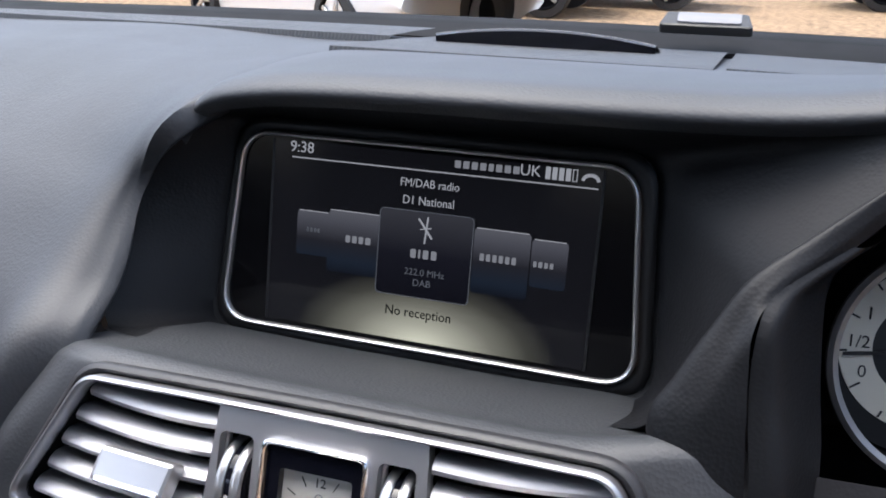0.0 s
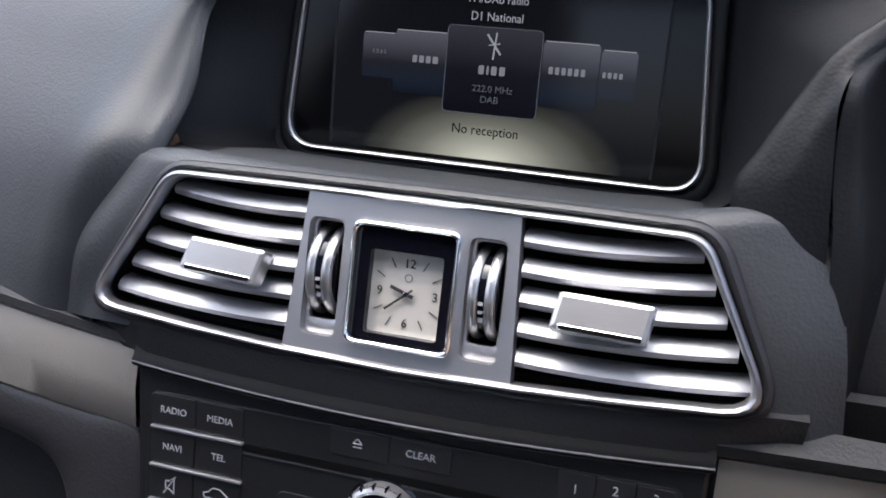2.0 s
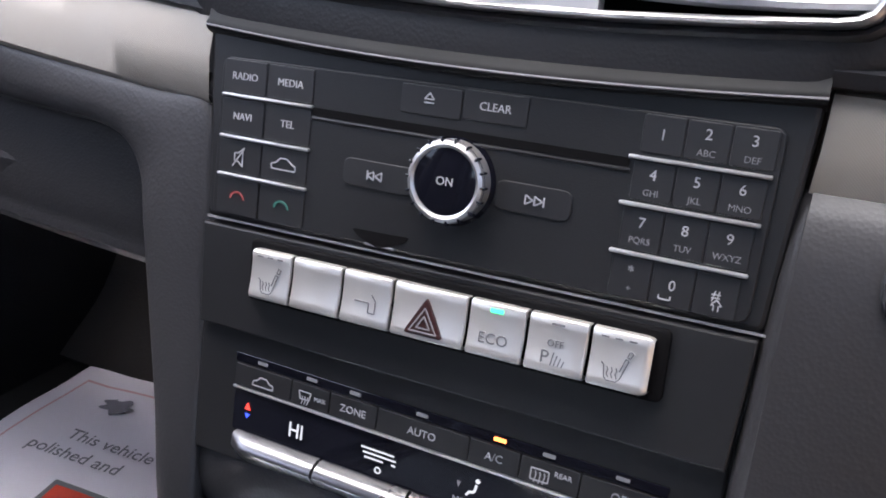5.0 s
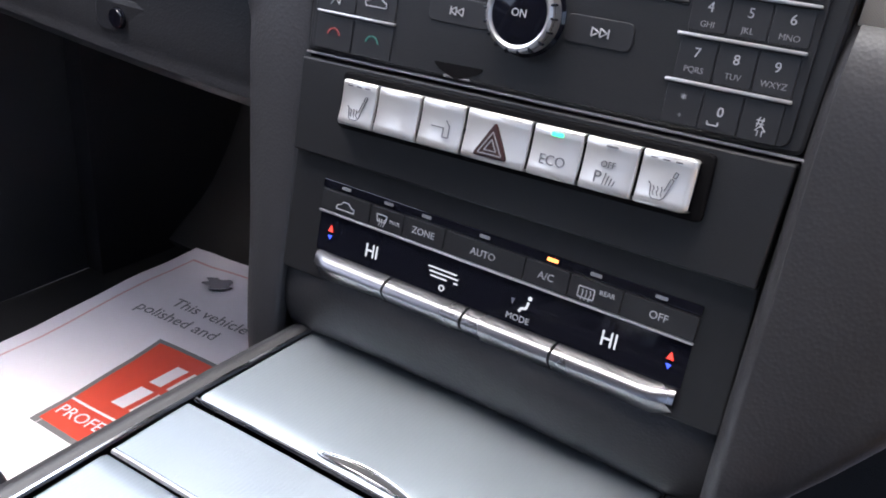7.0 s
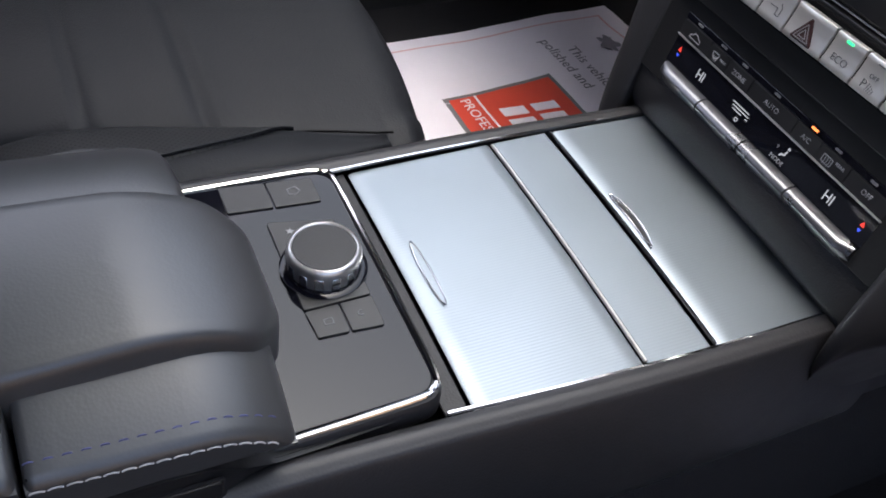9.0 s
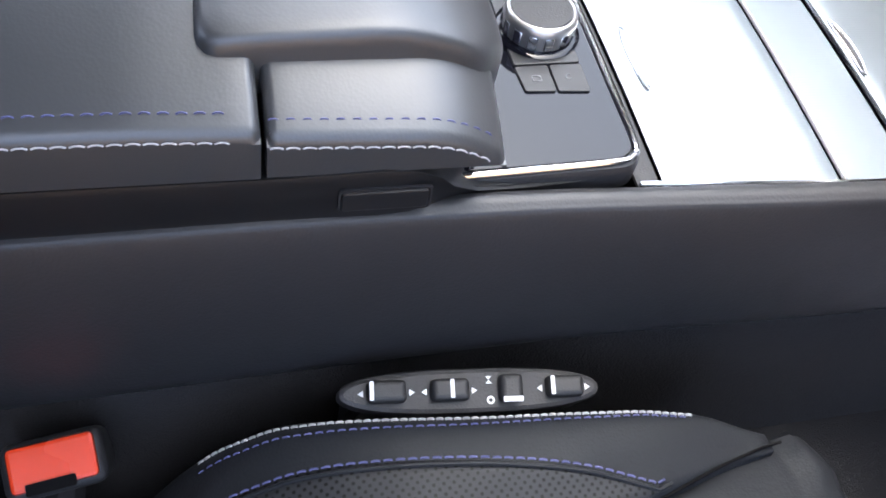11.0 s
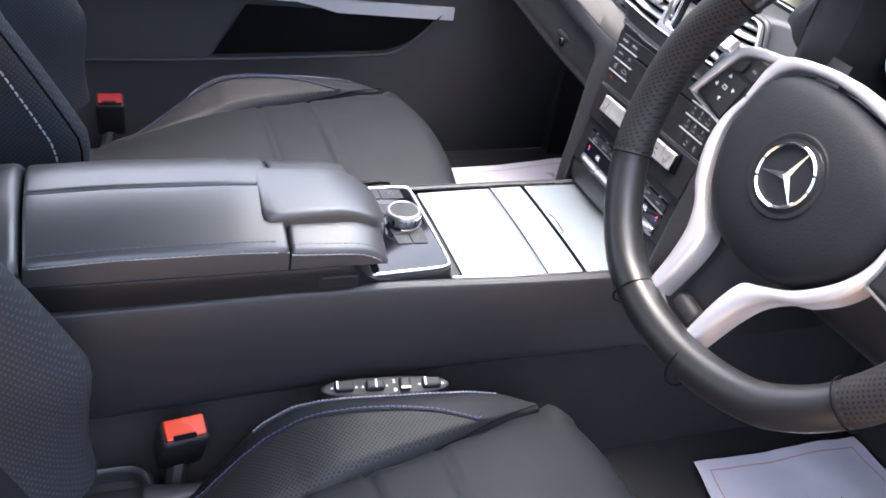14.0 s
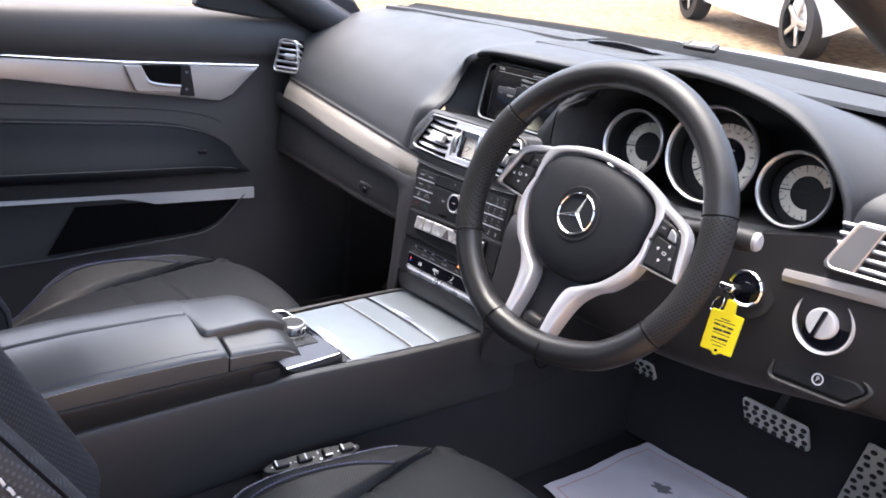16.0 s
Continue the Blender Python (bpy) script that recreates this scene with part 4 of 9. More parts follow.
    for z, k in ((-0.06, 0.030), (-0.02, 0.010), (0.02, 0.002), (0.06, 0.0), (0.14, 0.0), (0.180, 0.001), (0.200, 0.006), (0.208, 0.012)):
        o = 0.010 + 0.17 * (z - 0.19)
        xe = float(np.interp(z, [-0.06, 0.005, 0.065, 0.11, 0.15, 0.21], [0.1175, 0.1300, 0.174, 0.205, 0.225, 0.235]))
        f = min(1.0, (xe - 0.1165) / 0.018)
        st.append([(0.1175, o + 0.004 + k, z), (0.1175 + 0.001 * f, o - 0.004 * f + k, z), (0.1175 + 0.0055 * f, o - 0.010 * f + k, z), (0.1175 + 0.0115 * f, o - 0.010 * f + k, z), (0.1175 + 0.0115 * f + (xe - 0.1175 - 0.0115 * f) * 0.5, o - 0.005 + k, z), (xe, o + 0.004 + k, z), (xe + 0.006, o + 0.05 + k, z), (xe + 0.006, o + 0.20 + k, z), (xe, 0.40, z)])
    part("stack_flank", surface(st, 24, 40), FLANK, dash, "dark grained flank of the centre stack", sharp=70)
    # passenger side: one sheet from under the trim, round the corner and down the stack
    upper = [(-0.74, 0.080, 0.2385), (-0.45, 0.0445, 0.2165), (-0.30, 0.0275, 0.207), (-0.228, 0.0200, 0.2035), (-0.190, 0.0160, 0.2018), (-0.155, 0.0135, 0.2003), (-0.126, 0.0105, 0.1990), (-0.1195, 0.0045, 0.165), (-0.1190, -0.0045, 0.105), (-0.1185, -0.0120, 0.06), (-0.1180, -0.0185, 0.02), (-0.1180, -0.0215, -0.02), (-0.1180, -0.0170, -0.06)]
    lower = [(-0.74, 0.082, 0.208), (-0.45, 0.045, 0.188), (-0.30, 0.027, 0.179), (-0.228, 0.0185, 0.1785), (-0.201, 0.0155, 0.179), (-0.178, 0.0125, 0.1745), (-0.166, 0.009, 0.161), (-0.160, 0.003, 0.139), (-0.152, -0.005, 0.09), (-0.145, -0.012, 0.05), (-0.142, -0.017, 0.015), (-0.140, -0.018, -0.02), (-0.139, -0.012, -0.06)]
    st = []
    for k, (a, c) in enumerate(zip(upper, lower)):
        a, c = Vector(a), Vector(c)
        deep = min(1.0, max(0.0, (k - 4) / 4))
        st.append([a + Vector((0, 0.008, 0)), a, a.lerp(c, 0.5) + Vector((0, -0.0030, 0)), a.lerp(c, 0.88) + Vector((0, -0.0018, 0)), c + Vector((0, 0.0015, 0)), c + Vector((-0.003 * deep, 0.010, -0.003 * (1 - deep))), c + Vector((-0.006 * deep, 0.045, -0.002)), c + Vector((-0.008 * deep, 0.07 + 0.25 * deep, -0.002))])
    part("stack_flank", surface(st, 90, 44), FLANK, dash, "dark grained leatherette under the trim and down the stack", sharp=70)
    # speaker mesh disc on the driver's flank
    m = frame_at((0.168, 0.0045, 0.187), (0, 0.17, 0.985), (1, 0.16, 0))
    part("speaker_disc", prism(disc(0.020, 28), 0.003, 0.002, m), GRILLE, dash, "small round speaker mesh")


build_lower_dash()


# ---- display ----
FS = frame_at((0, 0.130, 0.369), (0, 0.11, 0.994))


def build_display():
    d = thing("display", (0, 0.13, 0.31), "wide glossy car display lit with a dark radio page", "display screen")
    out = round_poly([(-0.108, -0.059), (0.102, -0.059), (0.0935, 0.038), (-0.0985, 0.038)], [0.016, 0.016, 0.018, 0.018], 7)
    inn = round_poly([(-0.1055, -0.0568), (0.0995, -0.0568), (0.0915, 0.0362), (-0.0965, 0.0362)], [0.014, 0.014, 0.016, 0.016], 7)
    part("bezel", hoop(out, inn, 0.004, at(FS, 0, 0, -0.001), bevel=0.0012), SILVER, d, "thin satin silver bezel")
    back = round_poly([(-0.114, -0.065), (0.108, -0.065), (0.100, 0.044), (-0.104, 0.044)], 0.018, 7)
    part("casing", hoop(back, out, 0.006, at(FS, 0, 0, -0.006), bevel=0.002), PANEL, d)
    part("glass_panel", prism(inn, 0.002, 0, at(FS, 0, 0, -0.002)), SCREEN_GLASS, d, "glossy black front glass")
    scr = part("lit_page", prism([(-0.0815, -0.0545), (0.0775, -0.0545), (0.0775, 0.0345), (-0.0815, 0.0345)], 0.0004, 0, at(FS, 0, 0, 0.0001)), PAGE, d, "dark radio page with a cream glow")
    z0, c = 0.369, 0.994

    def v(z):
        return (z - z0) / c
    for x in (-0.0822, 0.0782):
        part("page_edge", prism(rect(0.0012, 0.0895, 0.0002, x, -0.0100), 0.0006, 0, at(FS, 0, 0, 0)), PANEL, scr)
    words("clock_time", "9:38", 0.0075, at(FS, -0.067, v(0.4003), 0.0006), SCR_TEXT, scr, squeeze=1.0)
    part("rule", line((-0.072, v(0.3955)), (0.076, v(0.3955)), 0.0006, at(FS, 0, 0, 0.0006)), SCR_TEXT, scr)
    bar_parts("network_name", [0.0032, 0.0032, 0.0032, 0.0032, 0.0026, 0.0032, 0.0032, 0.0032], 0.0034, at(FS, 0.0255, v(0.4000), 0.0006), 0.0008, SCR_MID, scr, "plain grey bar")
    words("country", "UK", 0.0070, at(FS, 0.0455, v(0.4003), 0.0006), SCR_TEXT, scr)
    b = None
    for i in range(5):
        x = 0.0535 + 0.0030 * i
        if i < 4:
            b = prism(rect(0.0022, 0.0055, 0.0002, x, v(0.4003)), 0.0002, 0, at(FS, 0, 0, 0.0006), b)
        else:
            b = hoop(rect(0.0022, 0.0055, 0.0002, x, v(0.4003)), rect(0.0014, 0.0047, 0.0002, x, v(0.4003)), 0.0002, at(FS, 0, 0, 0.0006), b)
    part("signal_meter", b, SCR_TEXT, scr)
    arc = [(0.0725 + 0.0035 * math.cos(a), v(0.3985) + 0.0026 * math.sin(a)) for a in [math.pi * i / 8 for i in range(9)]]
    part("phone_symbol", stroke(arc, 0.0015, at(FS, 0, 0, 0.0006)), SCR_TEXT, scr)
    words("source", "FM/DAB radio", 0.0055, at(FS, -0.001, v(0.3893), 0.0006), SCR_TEXT, scr, squeeze=0.9)
    words("ensemble", "D1 National", 0.0057, at(FS, -0.001, v(0.3813), 0.0006), SCR_TEXT, scr, squeeze=0.9)
    tiles = [(-0.0675, -0.050, 0.349, 0.3705, 0.0004), (-0.0505, -0.0235, 0.3425, 0.3725, 0.0008), (0.0225, 0.0490, 0.3425, 0.3725, 0.0008), (0.0495, 0.0660, 0.349, 0.3705, 0.0004)]
    for x0, x1, a, z, d0 in tiles:
        t = part("station_tile", prism(rect(x1 - x0, z - a, 0.0018, (x0 + x1) / 2, v((a + z) / 2)), 0.0002, 0, at(FS, 0, 0, d0)), TILE, scr, "grey station tile")
        part("tile_edge", line((x0 + 0.001, v(z)), (x1 - 0.001, v(z)), 0.0004, at(FS, 0, 0, d0 + 0.0003)), SCR_TEXT, t)
    mid = part("station_tile", prism(rect(0.0465, 0.041, 0.0025, -0.001, v(0.3565)), 0.0002, 0, at(FS, 0, 0, 0.0012)), TILE_MID, scr, "large dark station tile in the middle")
    part("tile_edge", hoop(rect(0.0465, 0.041, 0.0025, -0.001, v(0.3565)), rect(0.0457, 0.0402, 0.0022, -0.001, v(0.3565)), 0.0002, at(FS, 0, 0, 0.0014)), SCR_DIM, mid)
    bar_parts("station_name", [0.003, 0.0012, 0.003, 0.003], 0.0042, at(FS, -0.001, v(0.3570), 0.0018), 0.0010, SCR_MID, mid, "plain white bar")
    b = line((-0.0045, v(0.3735)), (0.0025, v(0.3645)), 0.0009, at(FS, 0, 0, 0.0016))
    b = line((0.0, v(0.3745)), (-0.001, v(0.362)), 0.0007, at(FS, 0, 0, 0.0016), b)
    b = line((-0.0035, v(0.3685)), (0.002, v(0.3695)), 0.0005, at(FS, 0, 0, 0.0016), b)
    part("aerial_symbol", b, SCR_TEXT, mid)
    words("band", "DAB", 0.0046, at(FS, -0.001, v(0.3432), 0.0018), SCR_DIM, mid)
    words("frequency", "222.0 MHz", 0.0045, at(FS, 0.0, v(0.3482), 0.0018), SCR_DIM, mid)
    bar_parts("station_name", [0.0026, 0.0026, 0.0026, 0.003], 0.0034, at(FS, -0.0345, v(0.3595), 0.0014), 0.0008, SCR_MID, scr, "plain white bar")
    bar_parts("station_name", [0.0022, 0.0022, 0.0022, 0.0022, 0.0022, 0.0022], 0.0034, at(FS, 0.0345, v(0.3595), 0.0014), 0.0008, SCR_MID, scr, "plain white bar")
    bar_parts("station_name", [0.0016, 0.002, 0.0018, 0.0018], 0.0026, at(FS, 0.0555, v(0.3595), 0.0010), 0.0007, SCR_MID, scr, "plain white bar")
    bar_parts("station_name", [0.0010, 0.0014, 0.0012, 0.0012], 0.0021, at(FS, -0.0585, v(0.3615), 0.0010), 0.0007, SCR_DIM, scr, "plain dim bar")
    words("message", "No reception", 0.0066, at(FS, -0.002, v(0.3285), 0.0008), SCR_DARKTEXT, scr, squeeze=0.92)


build_display()


# ---- centre vents and clock ----
def build_vents():
    p = thing("air_vent_panel", (0, 0.02, 0.25), "silver twin air vents framed in satin metal", "air vents")
    # outlines: the whole frame, bowed along its foot
    outline = VENT_OUTER
    outer = vent_outline(0.0)
    cx, cy = 0.0, vv(0.286)
    inner = vent_outline(1.0)
    part("frame", hoop(outer, inner, 0.008, at(FV, 0, 0, -0.002), bevel=0.002), BEZEL, p, "satin silver outer frame")
    surround = round_poly([(x * 1.045, cy + (y - cy) * 1.13) for x, y in outline[::-1]], [0.012] + [0.05] * 5 + [0.018] + [0.02] + [0.05] * 3 + [0.02], 5)
    part("shroud", hoop(surround, outer, 0.0055, at(FV, 0, 0, -0.0050), bevel=0.003), FLANK, p, "dark moulded shroud")
    # Back and walls behind the slats carry the duct's shade as colour.
    part("cavity", prism(inner, 0.003, 0, at(FV, 0, 0, -0.030)), GAP_SHADE, p)
    part("cavity_wall", hoop(outer, inner, 0.030, at(FV, 0, 0, -0.031)), GAP_SHADE, p)
    # faceplate in the middle, with openings for the clock and two thumbwheels
    fp = [(-0.0505, vv(0.2545)), (0.0445, vv(0.2545)), (0.0415, vv(0.3170)), (-0.0445, vv(0.3170))]
    holes = [rect(0.0405, 0.0450, 0.003, -0.0018, vv(0.2850), 4), rect(0.0150, 0.0470, 0.0035, -0.0358, vv(0.2845), 4), rect(0.0150, 0.0470, 0.0035, 0.0305, vv(0.2845), 4)]
    b = None
    cuts = [(-0.0475, -0.0270, holes[1], 0), (-0.0270, 0.0225, holes[0], 1), (0.0225, 0.0430, holes[2], 2)]
    for x0, x1, hole, k in cuts:
        lo0 = -0.0505 if k == 0 else x0
        hi0 = 0.0445 if k == 2 else x1
        lo1 = -0.0445 if k == 0 else x0
        hi1 = 0.0415 if k == 2 else x1
        frame_pts = round_poly([(lo0, vv(0.2545)), (hi0, vv(0.2545)), (hi1, vv(0.3172)), (lo1, vv(0.3172))], 0.0002, 4)
        b = hoop(frame_pts, hole, 0.007, at(FV, 0, 0, -0.003), b)
    part("faceplate", b, FACE, p, "brushed grey faceplate between the vents")
    # thumbwheels
    for u in (-0.0358, 0.0305):
        m = at(FV, u, vv(0.2865), -0.0090) @ Matrix.Rotation(math.pi / 2, 4, "Y")
        w = part("thumbwheel", lathe([(0, -0.0050), (0.0150, -0.0050), (0.0162, -0.0046), (0.0164, -0.0018), (0.0168, -0.0013), (0.0168, 0.0013), (0.0164, 0.0018), (0.0162, 0.0046), (0.0150, 0.0050), (0, 0.0050)], 48, m), PIANO, p, "black thumbwheel with chrome knurled edges")
        for o in (-0.0033, 0.0033):
            k = skin([[m @ Vector(((r_ + (0.00022 if q % 2 else 0.0)) * math.cos(2 * math.pi * q / 130), (r_ + (0.00022 if q % 2 else 0.0)) * math.sin(2 * math.pi * q / 130), o + dz)) for q in range(130)] for r_, dz in ((0.0150, -0.0019), (0.0176, -0.0018), (0.0183, -0.0008), (0.0184, 0.0), (0.0183, 0.0008), (0.0176, 0.0018), (0.0150, 0.0019))], closed=True)
            part("knurled_edge", k, SILVER, w, "chrome knurling")
        mk = None
        for i, h in enumerate((0.0020, 0.0014, 0.0014)):
            mk = prism(rect(0.0020, h, 0.0002, 0, -0.010 + 0.0032 * i), 0.0003, 0, at(FV, u, vv(0.2865) + 0.001, 0.0078 - 0.0012 * (2 - i)), mk)
        part("wheel_marks", mk, WHITE, w)
        fl = at(FV, u, vv(0.2845), -0.0030)
        part("wheel_slot", hoop(rect(0.0150, 0.0470, 0.0035), rect(0.0118, 0.0395, 0.002, 0, 0.0022), 0.0030, fl, bevel=0.0006), FACE, p, "recessed silver slot floor")
        # Floor behind the thumbwheel, its shade given by the near-black colour.
        part("slot_floor", prism(rect(0.0150, 0.0470, 0.003, u, vv(0.2845)), 0.001, 0, at(FV, 0, 0, -0.012)), GAP_SHADE, p)
    # slats: six a side, each a thin bowed blade
    for s in (-1, 1):
        for i in range(5):
            f = (i + 0.62) / 5.25
            z = 0.3165 - f * 0.0575
            xin = 0.0455 + 0.005 * f if s < 0 else 0.0425 + 0.0025 * f
            xout = (0.106 + 0.0315 * f) if s < 0 else (0.104 + 0.028 * f)
            rows = []
            for j in range(15):
                t = j / 14
                x = s * (xin + (xout - xin) * t)
                y = vv(z) + 0.0015 * (1 - (2 * t - 1) ** 2) * -1 + 0.0025 * t
                d = 0.0005 - 0.004 * t * t
                rows.append([FV @ Vector((x, y + 0.0010, d - 0.016)), FV @ Vector((x, y + 0.0036, d - 0.007)), FV @ Vector((x, y + 0.0026, d - 0.002)), FV @ Vector((x, y + 0.0006, d + 0.0008)), FV @ Vector((x, y - 0.0016, d + 0.0020)), FV @ Vector((x, y - 0.0034, d + 0.0012)), FV @ Vector((x, y - 0.0042, d - 0.002)), FV @ Vector((x, y - 0.0026, d - 0.012))])
            part("slat", skin(rows, closed=True), SLAT, p, "")
        u0 = -0.0775 if s < 0 else 0.0755
        m = at(FV, u0, vv(0.2845), 0.0035, -3 if s < 0 else -1) @ Matrix.Rotation(radians(-16), 4, "X")
        t = part("slider_tab", prism(round_poly([(-0.0185, -0.0075), (0.0165, -0.0075), (0.0185, 0.0070), (-0.0165, 0.0070)], 0.002, 4), 0.0075, 0.002, m), SILVER, p, "square silver slider tab")
        part("tab_lip", prism(rect(0.030, 0.0022, 0.0008, 0.0, -0.0062), 0.0012, 0.0004, at(m, 0, 0, 0.0072)), CHROME, t)
    build_clock()


def build_clock():
    c = thing("dashboard_clock", (0, 0.01, 0.262), "small square analogue clock with a cream dial", "clock")
    m = at(FV, -0.0018, vv(0.2850), 0)
    part("case", hoop(rect(0.0440, 0.0485, 0.004), rect(0.0400, 0.0445, 0.003), 0.0045, at(m, 0, 0, 0.0030), bevel=0.001), CHROME, c, "chrome edge")
    part("surround", hoop(rect(0.0405, 0.0450, 0.003), rect(0.0300, 0.0328, 0.0015, 0.0005, -0.0030), 0.010, at(m, 0, 0, -0.006)), PIANO, c, "gloss black surround")
    dial = part("dial", prism(rect(0.0305, 0.0333, 0.0015, 0.0005, -0.0030), 0.002, 0, at(m, 0, 0, -0.003)), DIAL, c, "cream dial with black numerals")
    part("dial_edge", hoop(rect(0.0312, 0.0340, 0.0015, 0.0005, -0.0030), rect(0.0298, 0.0326, 0.0012, 0.0005, -0.0030), 0.0014, at(m, 0, 0, -0.0010)), CHROME, c)
    f = at(m, 0.0005, -0.0030, -0.0009)
    for txt, u, v in (("12", 0, 0.0118), ("3", 0.0115, 0), ("6", 0, -0.0118), ("9", -0.0115, 0)):
        words("numeral", txt, 0.0050, at(f, u, v, 0.0001), BLACKINK, dial)
    part("maker_mark", hoop(disc(0.0016, 20, 0, 0.0062), disc(0.0013, 20, 0, 0.0062), 0.0002, f), GREY, dial, "plain thin ring")
    for i in range(12):
        if i % 3:
            a = math.pi / 6 * i
            r = 0.0140 / max(abs(math.cos(a)), abs(math.sin(a)))
            part("tick", line((0.70 * r * math.cos(a), 0.70 * r * math.sin(a)), (0.95 * r * math.cos(a), 0.95 * r * math.sin(a)), 0.00035, f), BLACKINK, dial)
    for a, l, w in ((radians(90 - 289), 0.0072, 0.0014), (radians(90 - 231), 0.0110, 0.0009)):
        b = line((-0.003 * math.cos(a), -0.003 * math.sin(a)), (l * math.cos(a), l * math.sin(a)), w, at(f, 0, 0, 0.0010))
        part("hand", b, BLACKINK, c, "black clock hand")
    part("hand_boss", prism(disc(0.0012, 14), 0.0012, 0.0004, at(f, 0, 0, 0.0008)), CHROME, c)


build_vents()


def build_under_vents():
    """The smooth black strip between the vents and the radio's ledge."""
    rows = []
    foot = [p for p in VENT_OUTER if p[1] < vv(0.27)]
    xs, vs = [p[0] for p in foot[::-1]], [p[1] for p in foot[::-1]]
    for i in range(49):
        x = -0.1560 + 0.3060 * i / 48
        back = 0.012 * min(1.0, max(0.0, (abs(x) - 0.116) / 0.03)) ** 1.5
        bow = 0.0045 * max(0.0, 1 - (x / 0.12) ** 2)
        v = float(np.interp(x, xs, vs)) - 0.0006
        a = FV @ Vector((x, v, -0.0006 - back * 0.5))
        b = FH @ Vector((x, 0.0505 - bow, 0.0004 + bow * 0.5 - back))
        mid = a.lerp(b, 0.5) + Vector((0, -0.0012, 0))
        rows.append([a + Vector((0, 0.012, 0.002)), a + Vector((0, 0.002, 0.0005)), a, a.lerp(mid, 0.5), mid, b, b + Vector((0, 0.006, -0.002))])
    part("vent_apron", skin(rows), LOWER, dash, "smooth black strip under the air vents", sharp=60)


# ---- radio unit ----
FH = frame_at((0, 0.005, 0.190), (0, 0.17, 0.985), (1, 0, 0.022))


def key(parent, u0, u1, v0, v1, frm, legend="", size=0.0062, sub="", mat=KEYMAT, r=0.0012, lift=0.0007, ink=WHITE):
    k = part("key", prism(rect(u1 - u0 - 0.0004, v1 - v0 - 0.0004, r, (u0 + u1) / 2, (v0 + v1) / 2), lift, 0.0003, frm), mat, parent)
    uc, vc = (u0 + u1) / 2, (v0 + v1) / 2
    if legend:
        words("legend", legend, size, at(frm, uc, vc + (0.0022 if sub else 0), lift + 0.0001), ink, k)
    if sub:
        words("legend", sub, 0.0032, at(frm, uc, vc - 0.0040, lift + 0.0001), GREY if mat is KEYMAT else BLACKINK, k)
    return k


LEDGE = material("satin_black_ledge", (0.0070, 0.0070, 0.0078), 0.46, vary=0.1, spec=0.18)


def build_radio():
    r = thing("radio_unit", (0, 0.01, 0.155), "matt black car radio with keypad and silver knob", "car radio")
    body = round_poly([(-0.1185, -0.0350), (0.1175, -0.0320), (0.1220, 0.0510), (-0.1220, 0.0510)], [0.004, 0.004, 0.002, 0.002], 4)
    part("faceplate", prism(body, 0.010, 0.002, at(FH, 0, 0, -0.0110)), PANEL, r, "matt black faceplate")
    face = round_poly([(-0.1150, -0.0330), (0.1120, -0.0300), (0.1130, 0.0360), (-0.1140, 0.0345)], 0.005, 5)
    part("key_field", prism(face, 0.0016, 0.0006, at(FH, 0, 0, -0.0012)), PANEL, r)
    # ledge above, bowed
    rows = []
    for i in range(31):
        x = -0.1225 + 0.245 * i / 30
        bow = 0.0045 * (1 - (x / 0.12) ** 2)
        b = bow * 0.5
        rows.append([FH @ Vector((x, 0.0425, -0.004)), FH @ Vector((x, 0.0440 - bow, 0.0006 + b)), FH @ Vector((x, 0.0452 - bow, 0.0022 + b)), FH @ Vector((x, 0.0475 - bow, 0.0026 + b)), FH @ Vector((x, 0.0490 - bow, 0.0012 + b)), FH @ Vector((x, 0.0590 - bow * 0.4, -0.0015 + b)), FH @ Vector((x, 0.0680 - bow * 0.3, -0.0060))])
    led = part("ledge", skin(rows), LEDGE, r, "bowed black ledge with a sheen along its edge", sharp=60)
    # The highlight along the ledge is a thin grey rod, painted on.
    part("ledge_sheen", tube([q[3] + (q[2] - q[3]) * 0.4 for q in rows], 0.0005, 6), GREY, led, "thin grey line painted as the ledge's sheen")
    part("bottom_line", line((-0.118, -0.0350), (0.1185, -0.0325), 0.0010, at(FH, 0, 0, -0.0009)), GREY, r)
    f = at(FH, 0, 0, 0.0002)
    cols = [(-0.1125, -0.0905), (-0.0900, -0.0672)]
    rws = [(0.0200, 0.0340), (0.0026, 0.0180), (-0.0138, 0.0004), (-0.0320, -0.0158)]
    names = [["RADIO", "MEDIA"], ["NAVI", "TEL"], ["", ""], ["", ""]]
    keys = {}
    for i, (v0, v1) in enumerate(rws):
        for j, (u0, u1) in enumerate(cols):
            keys[i, j] = key(r, u0, u1, v0, v1, f, names[i][j], 0.0043)
    up = at(f, 0, 0, 0.0009)
    # mute, car, and the two phone keys
    b = stroke([(-0.1040, -0.0085), (-0.1040, -0.0050), (-0.1022, -0.0050), (-0.0998, -0.0030), (-0.0998, -0.0105), (-0.1022, -0.0085), (-0.1040, -0.0085)], 0.0005, up)
    part("symbol", stroke([(-0.1050, -0.0110), (-0.0990, -0.0025)], 0.0005, up, b), WHITE, keys[2, 0])
    car = [(-0.0845, -0.0085), (-0.0850, -0.0065), (-0.0825, -0.0058), (-0.0805, -0.0038), (-0.0770, -0.0038), (-0.0745, -0.0058), (-0.0728, -0.0066), (-0.0730, -0.0085), (-0.0845, -0.0085)]
    part("symbol", stroke(car, 0.0005, up), WHITE, keys[2, 1])
